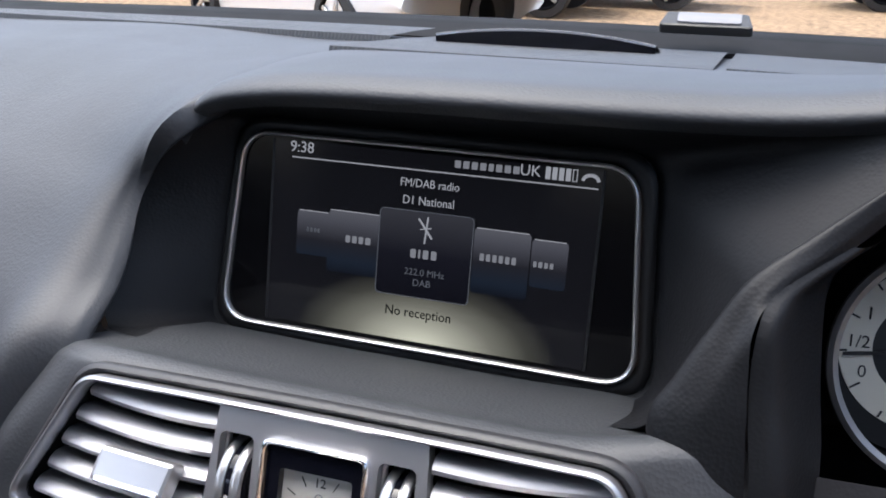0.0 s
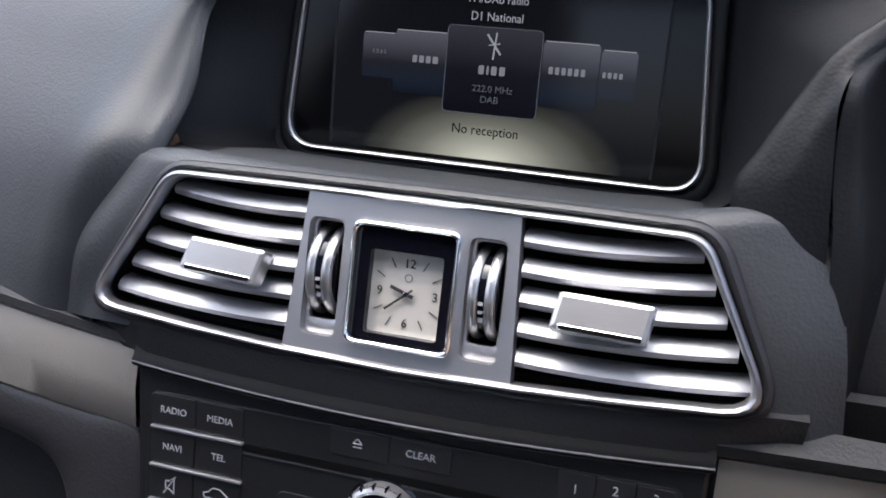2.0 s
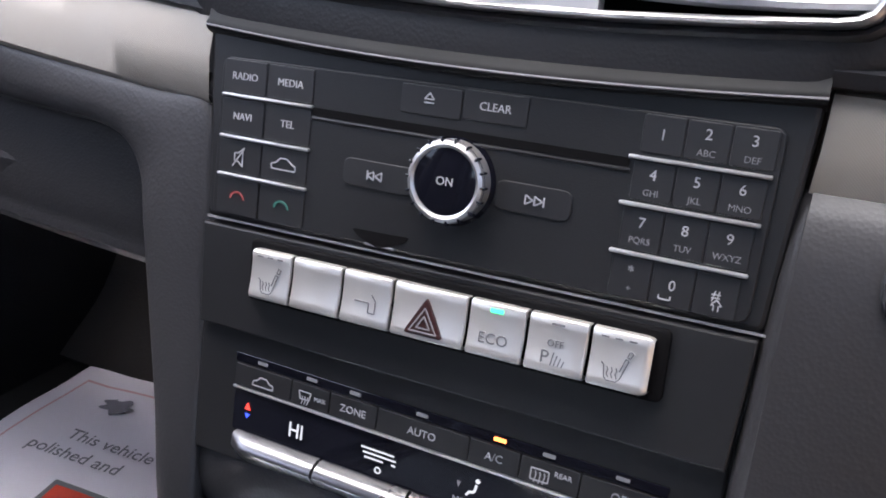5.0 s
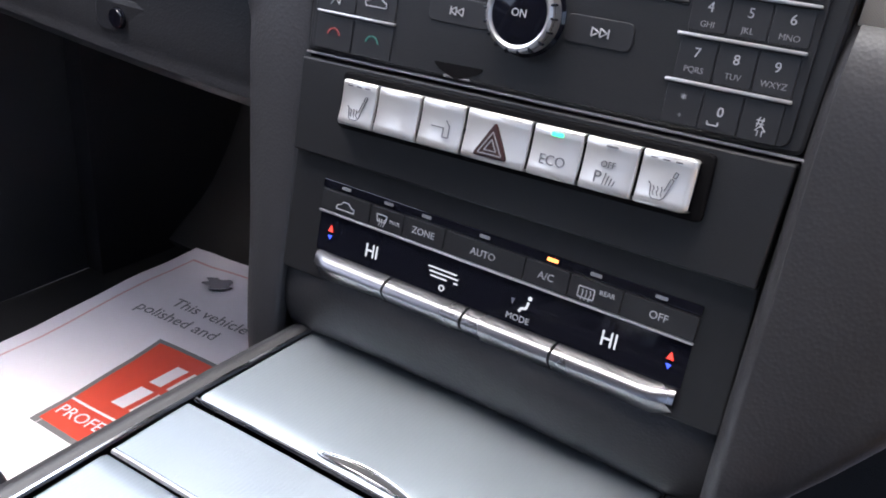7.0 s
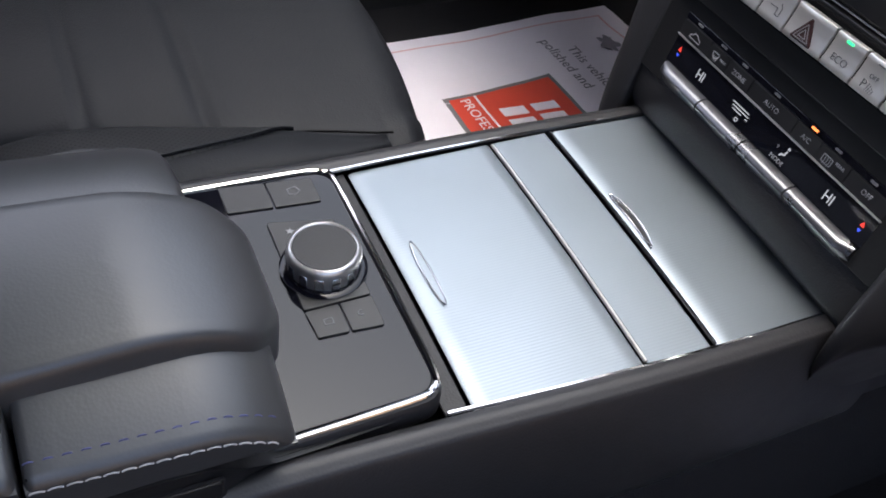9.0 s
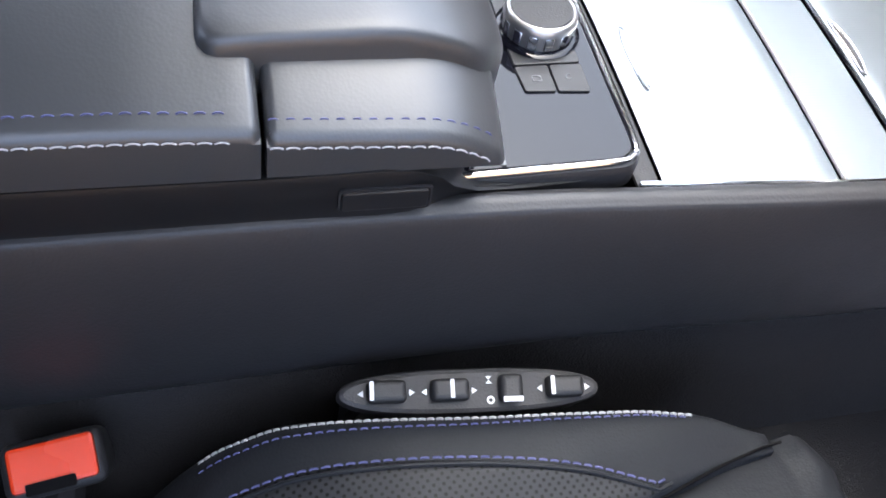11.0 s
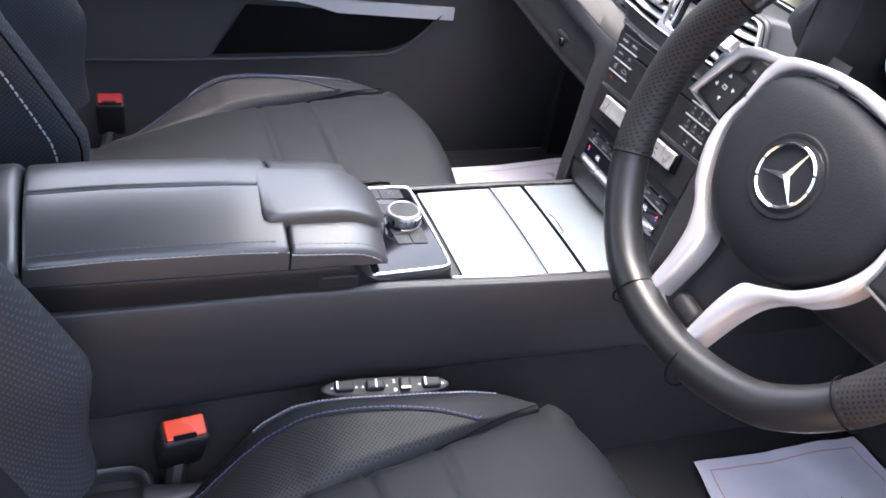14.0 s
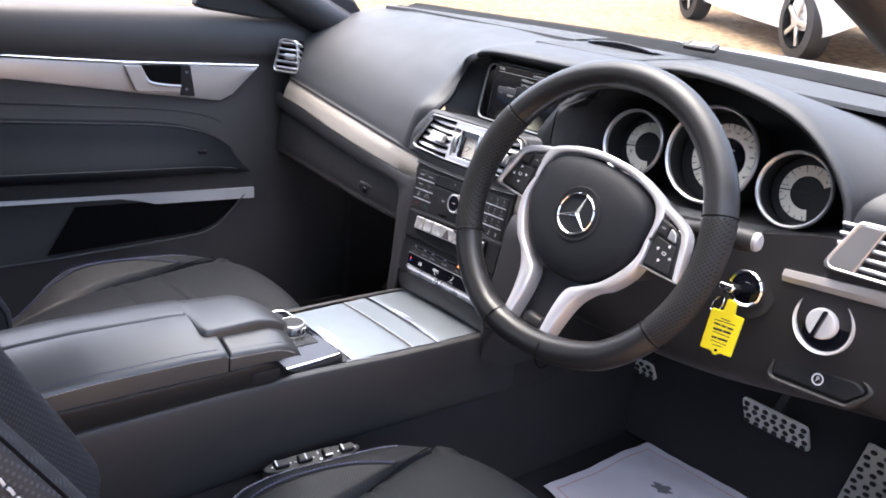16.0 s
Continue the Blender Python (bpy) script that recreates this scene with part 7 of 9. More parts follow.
def build_buckle(x, y, z, yaw, label, red=BUCKLE):
    b = thing("belt_buckle", (x, y, FLOOR_Z), label, "seat belt buckle", "belt buckles")
    m = Matrix.Translation((x, y, z)) @ Matrix.Rotation(radians(yaw), 4, "Z") @ Matrix.Rotation(radians(26), 4, "Y")
    part("housing", rbox((0.030, 0.050, 0.085), 0.006, 3, m @ Matrix.Translation((0, 0, -0.043))), LOWER, b, "black buckle housing")
    part("release_key", prism(rect(0.023, 0.042, 0.003), 0.005, 0.002, m @ Matrix.Translation((-0.001, 0, -0.001))), red, b, "red release key")
    # Slot drawn flat, the shade inside it given by colour.
    part("tongue_slot", prism(rect(0.0060, 0.024, 0.0012, 0.0095, -0.002), 0.0014, 0, m @ Matrix.Translation((0, 0, 0.0038))), GAP_SHADE, b)
    part("stalk", tube([m @ Vector((0, 0, -0.08)), (x + 0.015, y - 0.02, z - 0.13), (x + 0.03, y - 0.03, FLOOR_Z + 0.01)], 0.012, 8), LOWER, b)


build_buckle(0.1475, -0.561, -0.127, 8, "red seat belt buckle beside the driver's seat")
# Passenger's buckle takes the darker red in place of the seat's shade.
build_buckle(-0.690, -0.612, -0.150, 0, "red seat belt buckle beside the passenger seat, shade put into its colour", BUCKLE_SHADED)


def build_seat_hinge():
    h = thing("seat_hinge_cover", (0.165, -0.63, FLOOR_Z), "dark plastic hinge cover at the foot of the backrest", "seat trim")
    p = spline([(0.172, -0.605, -0.196), (0.176, -0.575, -0.194), (0.177, -0.540, -0.191), (0.176, -0.505, -0.188), (0.172, -0.474, -0.186)], 24)
    part("cover", tube(p, [0.016 - 0.0145 * i / 23 for i in range(24)], 12, flat=0.7), HINGE, h, "tapered plastic arm")
    m = Matrix.Translation((0.160, -0.640, -0.214)) @ Matrix.Rotation(0.15, 4, "Y")
    part("cup", hoop(rect(0.066, 0.094, 0.030), rect(0.048, 0.074, 0.022), 0.026, m, bevel=0.007), HINGE, h, "rounded black plastic cup")
    part("cup_floor", prism(rect(0.050, 0.076, 0.022), 0.006, 0.002, m), HINGE, h)
    part("support", rbox((0.03, 0.10, 0.10), 0.006, 2, Matrix.Translation((0.165, -0.64, -0.25))), LOWER, h)


build_seat_hinge()


# ---- instrument cluster ----
def build_cluster():
    c = thing("instrument_cluster", (0.36, 0.18, 0.27), "three round dials with bright rings under a dark cowl", "instrument cluster")
    rim = [Vector(p) + Vector((0, 0.004, -0.010)) for p in BROW[7:]] + [Vector(p) for p in ((0.585, 0.082, 0.305), (0.54, 0.080, 0.288), (0.45, 0.078, 0.276), (0.33, 0.066, 0.266), (0.22, 0.055, 0.258), (0.172, 0.062, 0.258), (0.173, 0.072, 0.31), (0.170, 0.082, 0.345), (0.168, 0.086, 0.374), (0.185, 0.090, 0.40))]
    cen = Vector((0.365, 0.215, 0.345))
    inner = [Vector((cen.x + (p.x - cen.x) * 0.97, 0.240 + 0.10 * (p.z - 0.345), cen.z + (p.z - cen.z) * 0.90)) for p in rim]
    rings = [spline(r, 90, True) for r in (rim, [a.lerp(b, 0.5) + Vector((0, 0, 0.0)) for a, b in zip(rim, inner)], inner)]
    bm = skin(rings, closed=True)
    part("recess", bm, LOWER, c, "dark recess round the dials", sharp=70)
    b = bmesh.new()
    b.faces.new([b.verts.new(p) for p in rings[2]])
    part("backplate", b, PANEL, c)
    SCALE = material("pale_scale", (0.72, 0.67, 0.57), 0.5, vary=0.05, scale=40)
    for nm, x, z, r, y0, kind in (("fuel_dial", 0.2270, 0.3370, 0.0500, 0.140, 0), ("speedometer", 0.3630, 0.3505, 0.0680, 0.140, 1), ("rev_dial", 0.4940, 0.3355, 0.0500, 0.140, 2)):
        m = frame_at((x, y0, z), (0, 0.22, 0.975), (1, 0.10, 0))
        d = part(nm, prism(disc(r - 0.002, 56), 0.002, 0, at(m, 0, 0, -0.048)), PANEL, c, "round dial with a cream scale ring")
        part("bright_ring", lathe([(r - 0.003, -0.006), (r - 0.0035, 0.002), (r - 0.001, 0.004), (r + 0.0010, 0.002), (r + 0.001, -0.002)], 64, m), SILVER, d, "bright ring")
        part("tube_wall", lathe([(r - 0.0005, 0.000), (r - 0.0002, -0.048)], 64, m), PANEL, d)
        ro, ri = r * 0.74, r * 0.45
        if kind == 1:
            a0, a1 = radians(-50), radians(250)
        else:
            a0, a1 = radians(30), radians(285)
        n = 60
        oo = [(ro * math.cos(a0 + (a1 - a0) * i / n), ro * math.sin(a0 + (a1 - a0) * i / n)) for i in range(n + 1)]
        ii = [(ri * math.cos(a0 + (a1 - a0) * i / n), ri * math.sin(a0 + (a1 - a0) * i / n)) for i in range(n + 1)]
        sc = part("scale_ring", prism(oo + ii[::-1], 0.001, 0, at(m, 0, 0, -0.0460)), SCALE, d, "cream scale ring")
        ticks = {0: 9, 1: 27, 2: 15}[kind]
        for i in range(ticks):
            a = a0 + (a1 - a0) * (i + 0.5) / ticks
            part("tick", line((ro * 0.99 * math.cos(a), ro * 0.99 * math.sin(a)), (ro * (0.90 if i % 2 else 0.85) * math.cos(a), ro * (0.90 if i % 2 else 0.85) * math.sin(a)), 0.0009, at(m, 0, 0, -0.0449)), BLACKINK, sc)
        marks = {0: [("1", 150), ("1/2", 178), ("0", 206)], 1: [(str(k), 230 - 280 * k / 260) for k in range(20, 260, 20)], 2: [(str(k), 235 - 32 * k) for k in range(0, 8)]}[kind]
        for tx, deg in marks:
            rr = (ro + ri) / 2 - 0.001
            words("numeral", tx, 0.0082 if kind == 0 else 0.0052, at(m, rr * math.cos(radians(deg)), rr * math.sin(radians(deg)), -0.0448), BLACKINK, sc)
        na = radians({0: 188, 1: 214, 2: 184}[kind])
        part("needle", line((-0.004 * math.cos(na), -0.004 * math.sin(na)), (ro * 0.96 * math.cos(na), ro * 0.96 * math.sin(na)), 0.0016, at(m, 0, 0, -0.043), depth=0.001), BLACKINK, d, "black needle")
        if kind == 1:
            part("message_display", prism(disc(ri * 0.97, 40), 0.0006, 0, at(m, 0, 0, -0.0455)), PIANO, d)
            for i, (w, v) in enumerate(((0.022, 0.014), (0.022, 0.006), (0.016, -0.002), (0.012, -0.018))):
                part("message_bar", prism(rect(w, 0.0026, 0.0004, 0, v), 0.0003, 0, at(m, 0, 0, -0.0448)), SCR_DIM, d, "dim grey bar")


build_cluster()


# ---- steering wheel ----
def build_cluster_sill():
    rows = []
    for i in range(25):
        x = 0.205 + 0.285 * i / 24
        y, z = 0.052 + 0.11 * (x - 0.2), 0.262 + 0.05 * (x - 0.2)
        rows.append([(x, y + 0.040, z + 0.006), (x, y + 0.006, z + 0.008), (x, y, z + 0.005), (x, y - 0.002, z - 0.004), (x, y + 0.004, z - 0.012)])
    part("dial_sill", skin(rows), DASH, dash, "grey sill below the dials")


build_cluster_sill()


def build_wheel():
    w = thing("steering_wheel", (0.372, -0.05, 0.26), "black leather steering wheel with silver spokes", "steering wheel")
    m = frame_at((0.3810, -0.1330, 0.3010), (0, math.sin(radians(20)), math.cos(radians(20))), (math.cos(radians(5)), math.sin(radians(5)), 0))
    turn = at(m, -0.005, -0.003, -0.020, -9)
    badge = at(m, -0.005, -0.003, -0.020, -15)
    # rim, thicker at the grips
    R, r = 0.1730, 0.0176
    b = bmesh.new()
    rings = []
    N, K = 120, 18
    for i in range(N):
        a = 2 * math.pi * i / N
        grip = max(math.exp(-((a - radians(20)) / 0.35) ** 2), math.exp(-((a - radians(160)) / 0.35) ** 2))
        rr = r * (1 + 0.10 * grip)
        flat = 0.006 * max(0, -math.sin(a) - 0.86) / 0.14
        ring = []
        for j in range(K):
            t = 2 * math.pi * j / K
            q = R - flat + rr * math.cos(t) * 0.98
            ring.append(b.verts.new(m @ Vector((q * math.cos(a), q * math.sin(a), rr * math.sin(t)))))
        rings.append(ring)
    for i in range(N):
        for j in range(K):
            b.faces.new((rings[i][j - 1], rings[i][j], rings[(i + 1) % N][j], rings[(i + 1) % N][j - 1]))
    rim = part("rim", b, RIM_LEATHER, w, "smooth black leather rim")
    # perforated grip leather at both sides, a hair proud of the rim
    for a0, a1 in ((-36, 14), (146, 204)):
        rows = []
        for i in range(33):
            a = radians(a0 + (a1 - a0) * i / 32)
            rr = r * 1.012 * (1 + 0.10 * max(math.exp(-((a - radians(20)) / 0.35) ** 2), math.exp(-((a - radians(160)) / 0.35) ** 2))) - (0.0009 if i in (0, 32) else 0)
            rows.append([m @ Vector(((R + rr * math.cos(2 * math.pi * j / 20)) * math.cos(a), (R + rr * math.cos(2 * math.pi * j / 20)) * math.sin(a), rr * math.sin(2 * math.pi * j / 20))) for j in range(20)])
        part("grip", skin(rows, closed=True), GRIP, rim, "perforated leather grip")
    for deg in (14, -36, 146, 204, -84, -113):
        a = radians(deg)
        ring = [m @ Vector(((R + r * 1.10 * math.cos(t)) * math.cos(a), (R + r * 1.10 * math.cos(t)) * math.sin(a), r * 1.10 * math.sin(t))) for t in [2 * math.pi * j / 24 for j in range(24)]]
        part("rim_seam", tube(ring, 0.0008, 5, True), GAP_SHADE, rim)
    # airbag cover: a rounded shield
    half = [(0.0, 0.070), (0.030, 0.068), (0.058, 0.061), (0.076, 0.051), (0.086, 0.036), (0.089, 0.014), (0.088, -0.008), (0.080, -0.030), (0.062, -0.056), (0.040, -0.072), (0.014, -0.079)]
    sh = [(q.x, q.y) for q in spline([(x, y, 0) for x, y in half] + [(-x, y, 0) for x, y in half[:0:-1]], 88, True)]
    rowsh = []
    cen = (0.0, 0.0)
    for k, z in ((0.985, -0.030), (0.985, -0.004), (0.975, 0.004), (0.95, 0.010), (0.90, 0.0145), (0.80, 0.0185), (0.6, 0.0220), (0.35, 0.0238), (0.1, 0.0244)):
        rowsh.append([turn @ Vector((cen[0] + (x - cen[0]) * k, cen[1] + (y - cen[1]) * k, z)) for x, y in sh])
    bm = skin(rowsh, closed=True)
    bmesh.ops.holes_fill(bm, edges=[e for e in bm.edges if e.is_boundary], sides=200)
    cover = part("airbag_cover", bm, LEATHER, w, "black grained airbag cover", sharp=60)
    part("emblem_dish", lathe([(0.0345, 0.0225), (0.0335, 0.0245), (0.0315, 0.0248), (0.0285, 0.0232), (0.0, 0.0228)], 48, badge), PANEL, cover)
    part("emblem_ring", lathe([(0.0262, 0.0226), (0.0262, 0.0262), (0.0250, 0.0275), (0.0236, 0.0262), (0.0236, 0.0226)], 56, badge), CHROME, cover, "plain bright ring")
    for k in range(3):
        a = math.pi / 2 + 2 * math.pi * k / 3
        d = Vector((math.cos(a), math.sin(a)))
        n = Vector((-d.y, d.x))
        b = bmesh.new()
        tip, l, rr, cc = d * 0.0245, n * 0.0042 + d * 0.0024, -n * 0.0042 + d * 0.0024, Vector((0, 0))
        v = [b.verts.new(badge @ Vector((p.x, p.y, z))) for p, z in ((tip, 0.0240), (l, 0.0230), (cc, 0.0278), (rr, 0.0230), (-d * 0.002, 0.0230))]
        for f in ((0, 1, 2), (0, 2, 3), (1, 4, 2), (2, 4, 3)):
            b.faces.new([v[q] for q in f])
        part("emblem_arm", b, CHROME, cover, "plain bright tapered arm")

    def ribbon(inner, outer, z0, z1, lift, mat, nm, label, parent=w, wall=0.014, n=48):
        """A moulded strip between two edges, its height running from z0 to z1."""
        a, c = (spline([(x, y, 0) for x, y in e], n) for e in (inner, outer))
        rows = []
        for i, (p, q) in enumerate(zip(a, c)):
            z = z0 + (z1 - z0) * i / (n - 1)
            up = lambda g, dz: turn @ (p.lerp(q, g) + Vector((0, 0, z + dz)))
            rows.append([up(0, -wall), up(0, 0), up(0.06, lift * 0.6), up(0.18, lift), up(0.5, lift * 1.15), up(0.82, lift), up(0.94, lift * 0.6), up(1, 0), up(1, -wall)])
        bm = skin(rows)
        bmesh.ops.holes_fill(bm, edges=[e for e in bm.edges if e.is_boundary], sides=9)
        return part(nm, bm, mat, parent, label, sharp=50)
    # silver trim: over the cover, round its sides and down the two lower spokes
    top_in = [(0.089, 0.012), (0.087, 0.036), (0.077, 0.053), (0.058, 0.063), (0.030, 0.0695), (0.0, 0.0715)]
    top_out = [(0.095, 0.018), (0.096, 0.044), (0.087, 0.060), (0.058, 0.072), (0.028, 0.0790), (0.0, 0.0805)]
    ribbon([(-x, y) for x, y in top_in] + top_in[-2::-1], [(-x, y) for x, y in top_out] + top_out[-2::-1], 0.005, 0.005, 0.003, TRIM_SILVER, "upper_trim", "slim silver trim above the airbag", n=90)
    for s in (-1, 1):
        side_in = [(0.0885, 0.014), (0.0895, -0.008), (0.0815, -0.031), (0.0635, -0.057), (0.042, -0.0745), (0.028, -0.086), (0.0235, -0.108), (0.0235, -0.132), (0.0245, -0.152)]
        side_out = [(0.0950, 0.014), (0.0985, -0.010), (0.0930, -0.036), (0.0770, -0.060), (0.0610, -0.073), (0.0480, -0.092), (0.0415, -0.115), (0.0385, -0.138), (0.0365, -0.158)]
        ribbon([(s * x, y) for x, y in side_in], [(s * x, y) for x, y in side_out], 0.004, 0.014, 0.004, TRIM_SILVER, "lower_spoke", "silver lower spoke running up round the airbag", wall=0.020, n=70)
        pod = round_poly([(s * 0.090, 0.046), (s * 0.117, 0.039), (s * 0.128, 0.031), (s * 0.143, -0.013), (s * 0.098, -0.016), (s * 0.096, 0.010)][::-s], 0.004, 4)
        pp = part("spoke_pad", prism(pod, 0.020, 0.002, at(turn, 0, 0, -0.015)), PANEL, w, "black spoke with thumb buttons")
        ribbon([(s * x, y) for x, y in ((0.090, 0.050), (0.108, 0.0440), (0.121, 0.0380), (0.1285, 0.0300), (0.1360, 0.008), (0.1425, -0.014))], [(s * x, y) for x, y in ((0.088, 0.059), (0.110, 0.0525), (0.127, 0.0450), (0.1365, 0.0345), (0.1430, 0.012), (0.1490, -0.015))], 0.004, 0.006, 0.002, TRIM_SILVER, "pad_edge", "silver edge", pp, n=40)
        part("pad_foot", tube([turn @ Vector((s * x, y, 0.005)) for x, y in ((0.0975, -0.0165), (0.120, -0.0160), (0.1465, -0.0148))], 0.0013, 6), SILVER, pp)
        kf = at(turn, 0, 0, 0.0050)
        c0 = Vector((s * 0.1180, 0.0080))
        tilt = radians(-14 * s)
        part("thumb_pad", prism(round_poly([(s * 0.1000, 0.022), (s * 0.1270, 0.020), (s * 0.1355, -0.0105), (s * 0.1010, -0.0125)][::-s], 0.003, 4), 0.0016, 0.0006, kf), KEYMAT, pp, "black thumb pad")
        for k in range(4):
            a = tilt + math.pi / 2 * k
            o = c0 + Vector((math.cos(a), math.sin(a))) * 0.0100
            tri = [(o.x + 0.0023 * math.cos(a + q), o.y + 0.0023 * math.sin(a + q)) for q in (0, 2.1, -2.1)]
            part("symbol", prism(tri, 0.0003, 0, at(kf, 0, 0, 0.0016)), MARK, pp)
        part("symbol", hoop(rect(0.0050, 0.0038, 0.0004, c0.x, c0.y), rect(0.0034, 0.0022, 0.0003, c0.x, c0.y), 0.0003, at(kf, 0, 0, 0.0016)), MARK, pp)
        part("small_key", prism(round_poly([(s * 0.0945, 0.0420), (s * 0.1090, 0.0385), (s * 0.1100, 0.0255), (s * 0.0965, 0.0260)][::-s], 0.002, 3), 0.0018, 0.0006, kf), KEYMAT, pp, "small black key")
        part("symbol", prism(rect(0.0050, 0.0022, 0.0004, s * 0.1030, 0.0335), 0.0003, 0, at(kf, 0, 0, 0.0018)), GREY, pp)
        part("rocker_key", prism(round_poly([(s * 0.1120, 0.0380), (s * 0.1210, 0.0335), (s * 0.1255, 0.0235), (s * 0.1130, 0.0250)][::-s], 0.002, 3), 0.0030, 0.0010, kf), SILVER if s > 0 else KEYMAT, pp)
        part("spoke_arm", rbox((0.070, 0.040, 0.014), 0.006, 2, at(turn, s * 0.128, 0.006, -0.017)), LOWER, w)
    ribbon([(-0.0255, -0.150), (-0.012, -0.1535), (0.0, -0.1545), (0.012, -0.1535), (0.0255, -0.150)], [(-0.0380, -0.157), (-0.024, -0.1690), (0.0, -0.1725), (0.024, -0.1690), (0.0380, -0.157)], 0.0150, 0.0150, 0.003, TRIM_SILVER, "spoke_foot", "silver foot of the lower spokes", wall=0.012)
    part("spoke_web", prism(round_poly([(-0.036, -0.066), (0.036, -0.066), (0.026, -0.155), (-0.026, -0.155)], 0.008, 5), 0.010, 0.003, at(turn, 0, 0, -0.024)), LOWER, w, "black web between the lower spokes")
    part("web_block", rbox((0.030, 0.016, 0.016), 0.006, 3, at(turn, 0.0, -0.143, -0.004)), LOWER, w)
    # column shroud behind
    col = lathe([(0.060, -0.150), (0.062, -0.080), (0.068, -0.062), (0.060, -0.052), (0.03, -0.050), (0, -0.050)], 36, m)
    part("column_shroud", col, LOWER, w, "dark steering column shroud")
    return m


GRIP = perforated("perforated_grip", (0.017, 0.017, 0.018), 0.0025, ("X", "Z"), 0.15)


build_wheel()


def build_stalk():
    s = thing("column_stalk", (0.47, 0.0, 0.31), "black control stalk with a pale end beside the wheel", "stalk")
    a, b = Vector((0.440, -0.012, 0.288)), Vector((0.534, 0.000, 0.296))
    part("arm", tube(spline([a, a.lerp(b, 0.4), a.lerp(b, 0.7), b], 16), [0.010, 0.010, 0.010, 0.011, 0.012, 0.013, 0.0135, 0.014, 0.014, 0.014, 0.014, 0.014, 0.014, 0.014, 0.0135, 0.012], 14), LOWER, s)
    d = (b - a).normalized()
    part("end_button", tube([b - d * 0.001, b + d * 0.004, b + d * 0.007], [0.0115, 0.0115, 0.009], 14), WHITE, s, "pale end button")


build_stalk()


# ---- driver's side controls ----
def build_ignition():
    g = thing("ignition_lock", (0.49, 0.085, 0.19), "round ignition lock with a bright ring", "ignition")
    m = frame_at((0.4930, 0.0800, 0.2090), (0, 0.1, 1)) @ Matrix.Scale(0.86, 4)
    part("ring", lathe([(0.0280, -0.004), (0.0285, 0.006), (0.0265, 0.0085), (0.0235, 0.006), (0.0230, -0.002)], 44, m), CHROME, g, "bright ring")
    part("barrel", lathe([(0.0235, 0.002), (0.0225, 0.006), (0.015, 0.008), (0.0, 0.0085)], 40, m), PIANO, g, "gloss black barrel")
    part("collar", lathe([(0.047, -0.006), (0.046, 0.001), (0.038, 0.003), (0.0285, -0.001)], 44, m), LOWER, g)
    k = thing("car_key", (0.488, 0.06, 0.21), "bright car key in the ignition with a split ring", "key")
    part("key_body", rbox((0.020, 0.011, 0.050), 0.004, 3, m @ Matrix.Translation((0, 0, 0.030))), PIANO, k, "black key body")
    part("key_shell", rbox((0.027, 0.0140, 0.026), 0.005, 3, m @ Matrix.Translation((-0.004, 0.003, 0.043))), CHROME, k, "bright key end")
    ring = [Vector((0.488, 0.026, 0.203)) + Vector((0.002 * math.cos(a), 0.004 * math.cos(a), 0)) + Vector((0.011 * math.sin(a) * 0.6, 0.0, 0.011 * math.cos(a) - 0.009)) for a in [2 * math.pi * i / 24 for i in range(24)]]
    part("split_ring", tube(ring, 0.0009, 6, True), CHROME, k, "steel split ring")
    t = thing("key_tag", (0.494, 0.02, 0.135), "bright yellow plastic key tag with dark handwriting", "key tag")
    f = frame_at((0.5065, 0.0190, 0.1675), (0.12, 0.03, 1), (0.90, 0.40, -0.10))
    body = [(-0.0200, -0.0310), (-0.0060, -0.0310), (0.0, -0.0360), (0.0060, -0.0310), (0.0200, -0.0310), (0.0205, 0.0240), (0.0085, 0.0250), (0.0070, 0.0420), (-0.0050, 0.0420), (-0.0065, 0.0250), (-0.0200, 0.0240)]
    part("tag_body", prism(round_poly(body, 0.0022, 3), 0.0018, 0.0006, f), YELLOW, t, "yellow plastic")
    up = at(f, 0, 0, 0.0018)
    for i, (v, ws, h) in enumerate(((0.0150, [0.012], 0.0012), (0.0115, [0.010, 0.014], 0.0012), (0.0060, [0.008, 0.006, 0.008], 0.0026), (-0.0005, [0.011, 0.010], 0.0030), (-0.0055, [0.022], 0.0010), (-0.0120, [0.007, 0.012], 0.0026), (-0.0175, [0.020], 0.0010), (-0.0220, [0.012], 0.0012))):
        part("writing_bar", bars(ws, h, at(up, 0, v, 0, 4 * (i % 2) - 2), 0.0012), BLACKINK, t, "plain dark bars")
    part("tag_hole", prism(disc(0.0020, 14, 0, -0.0285), 0.0003, 0, up), GAP_SHADE, t)


build_ignition()


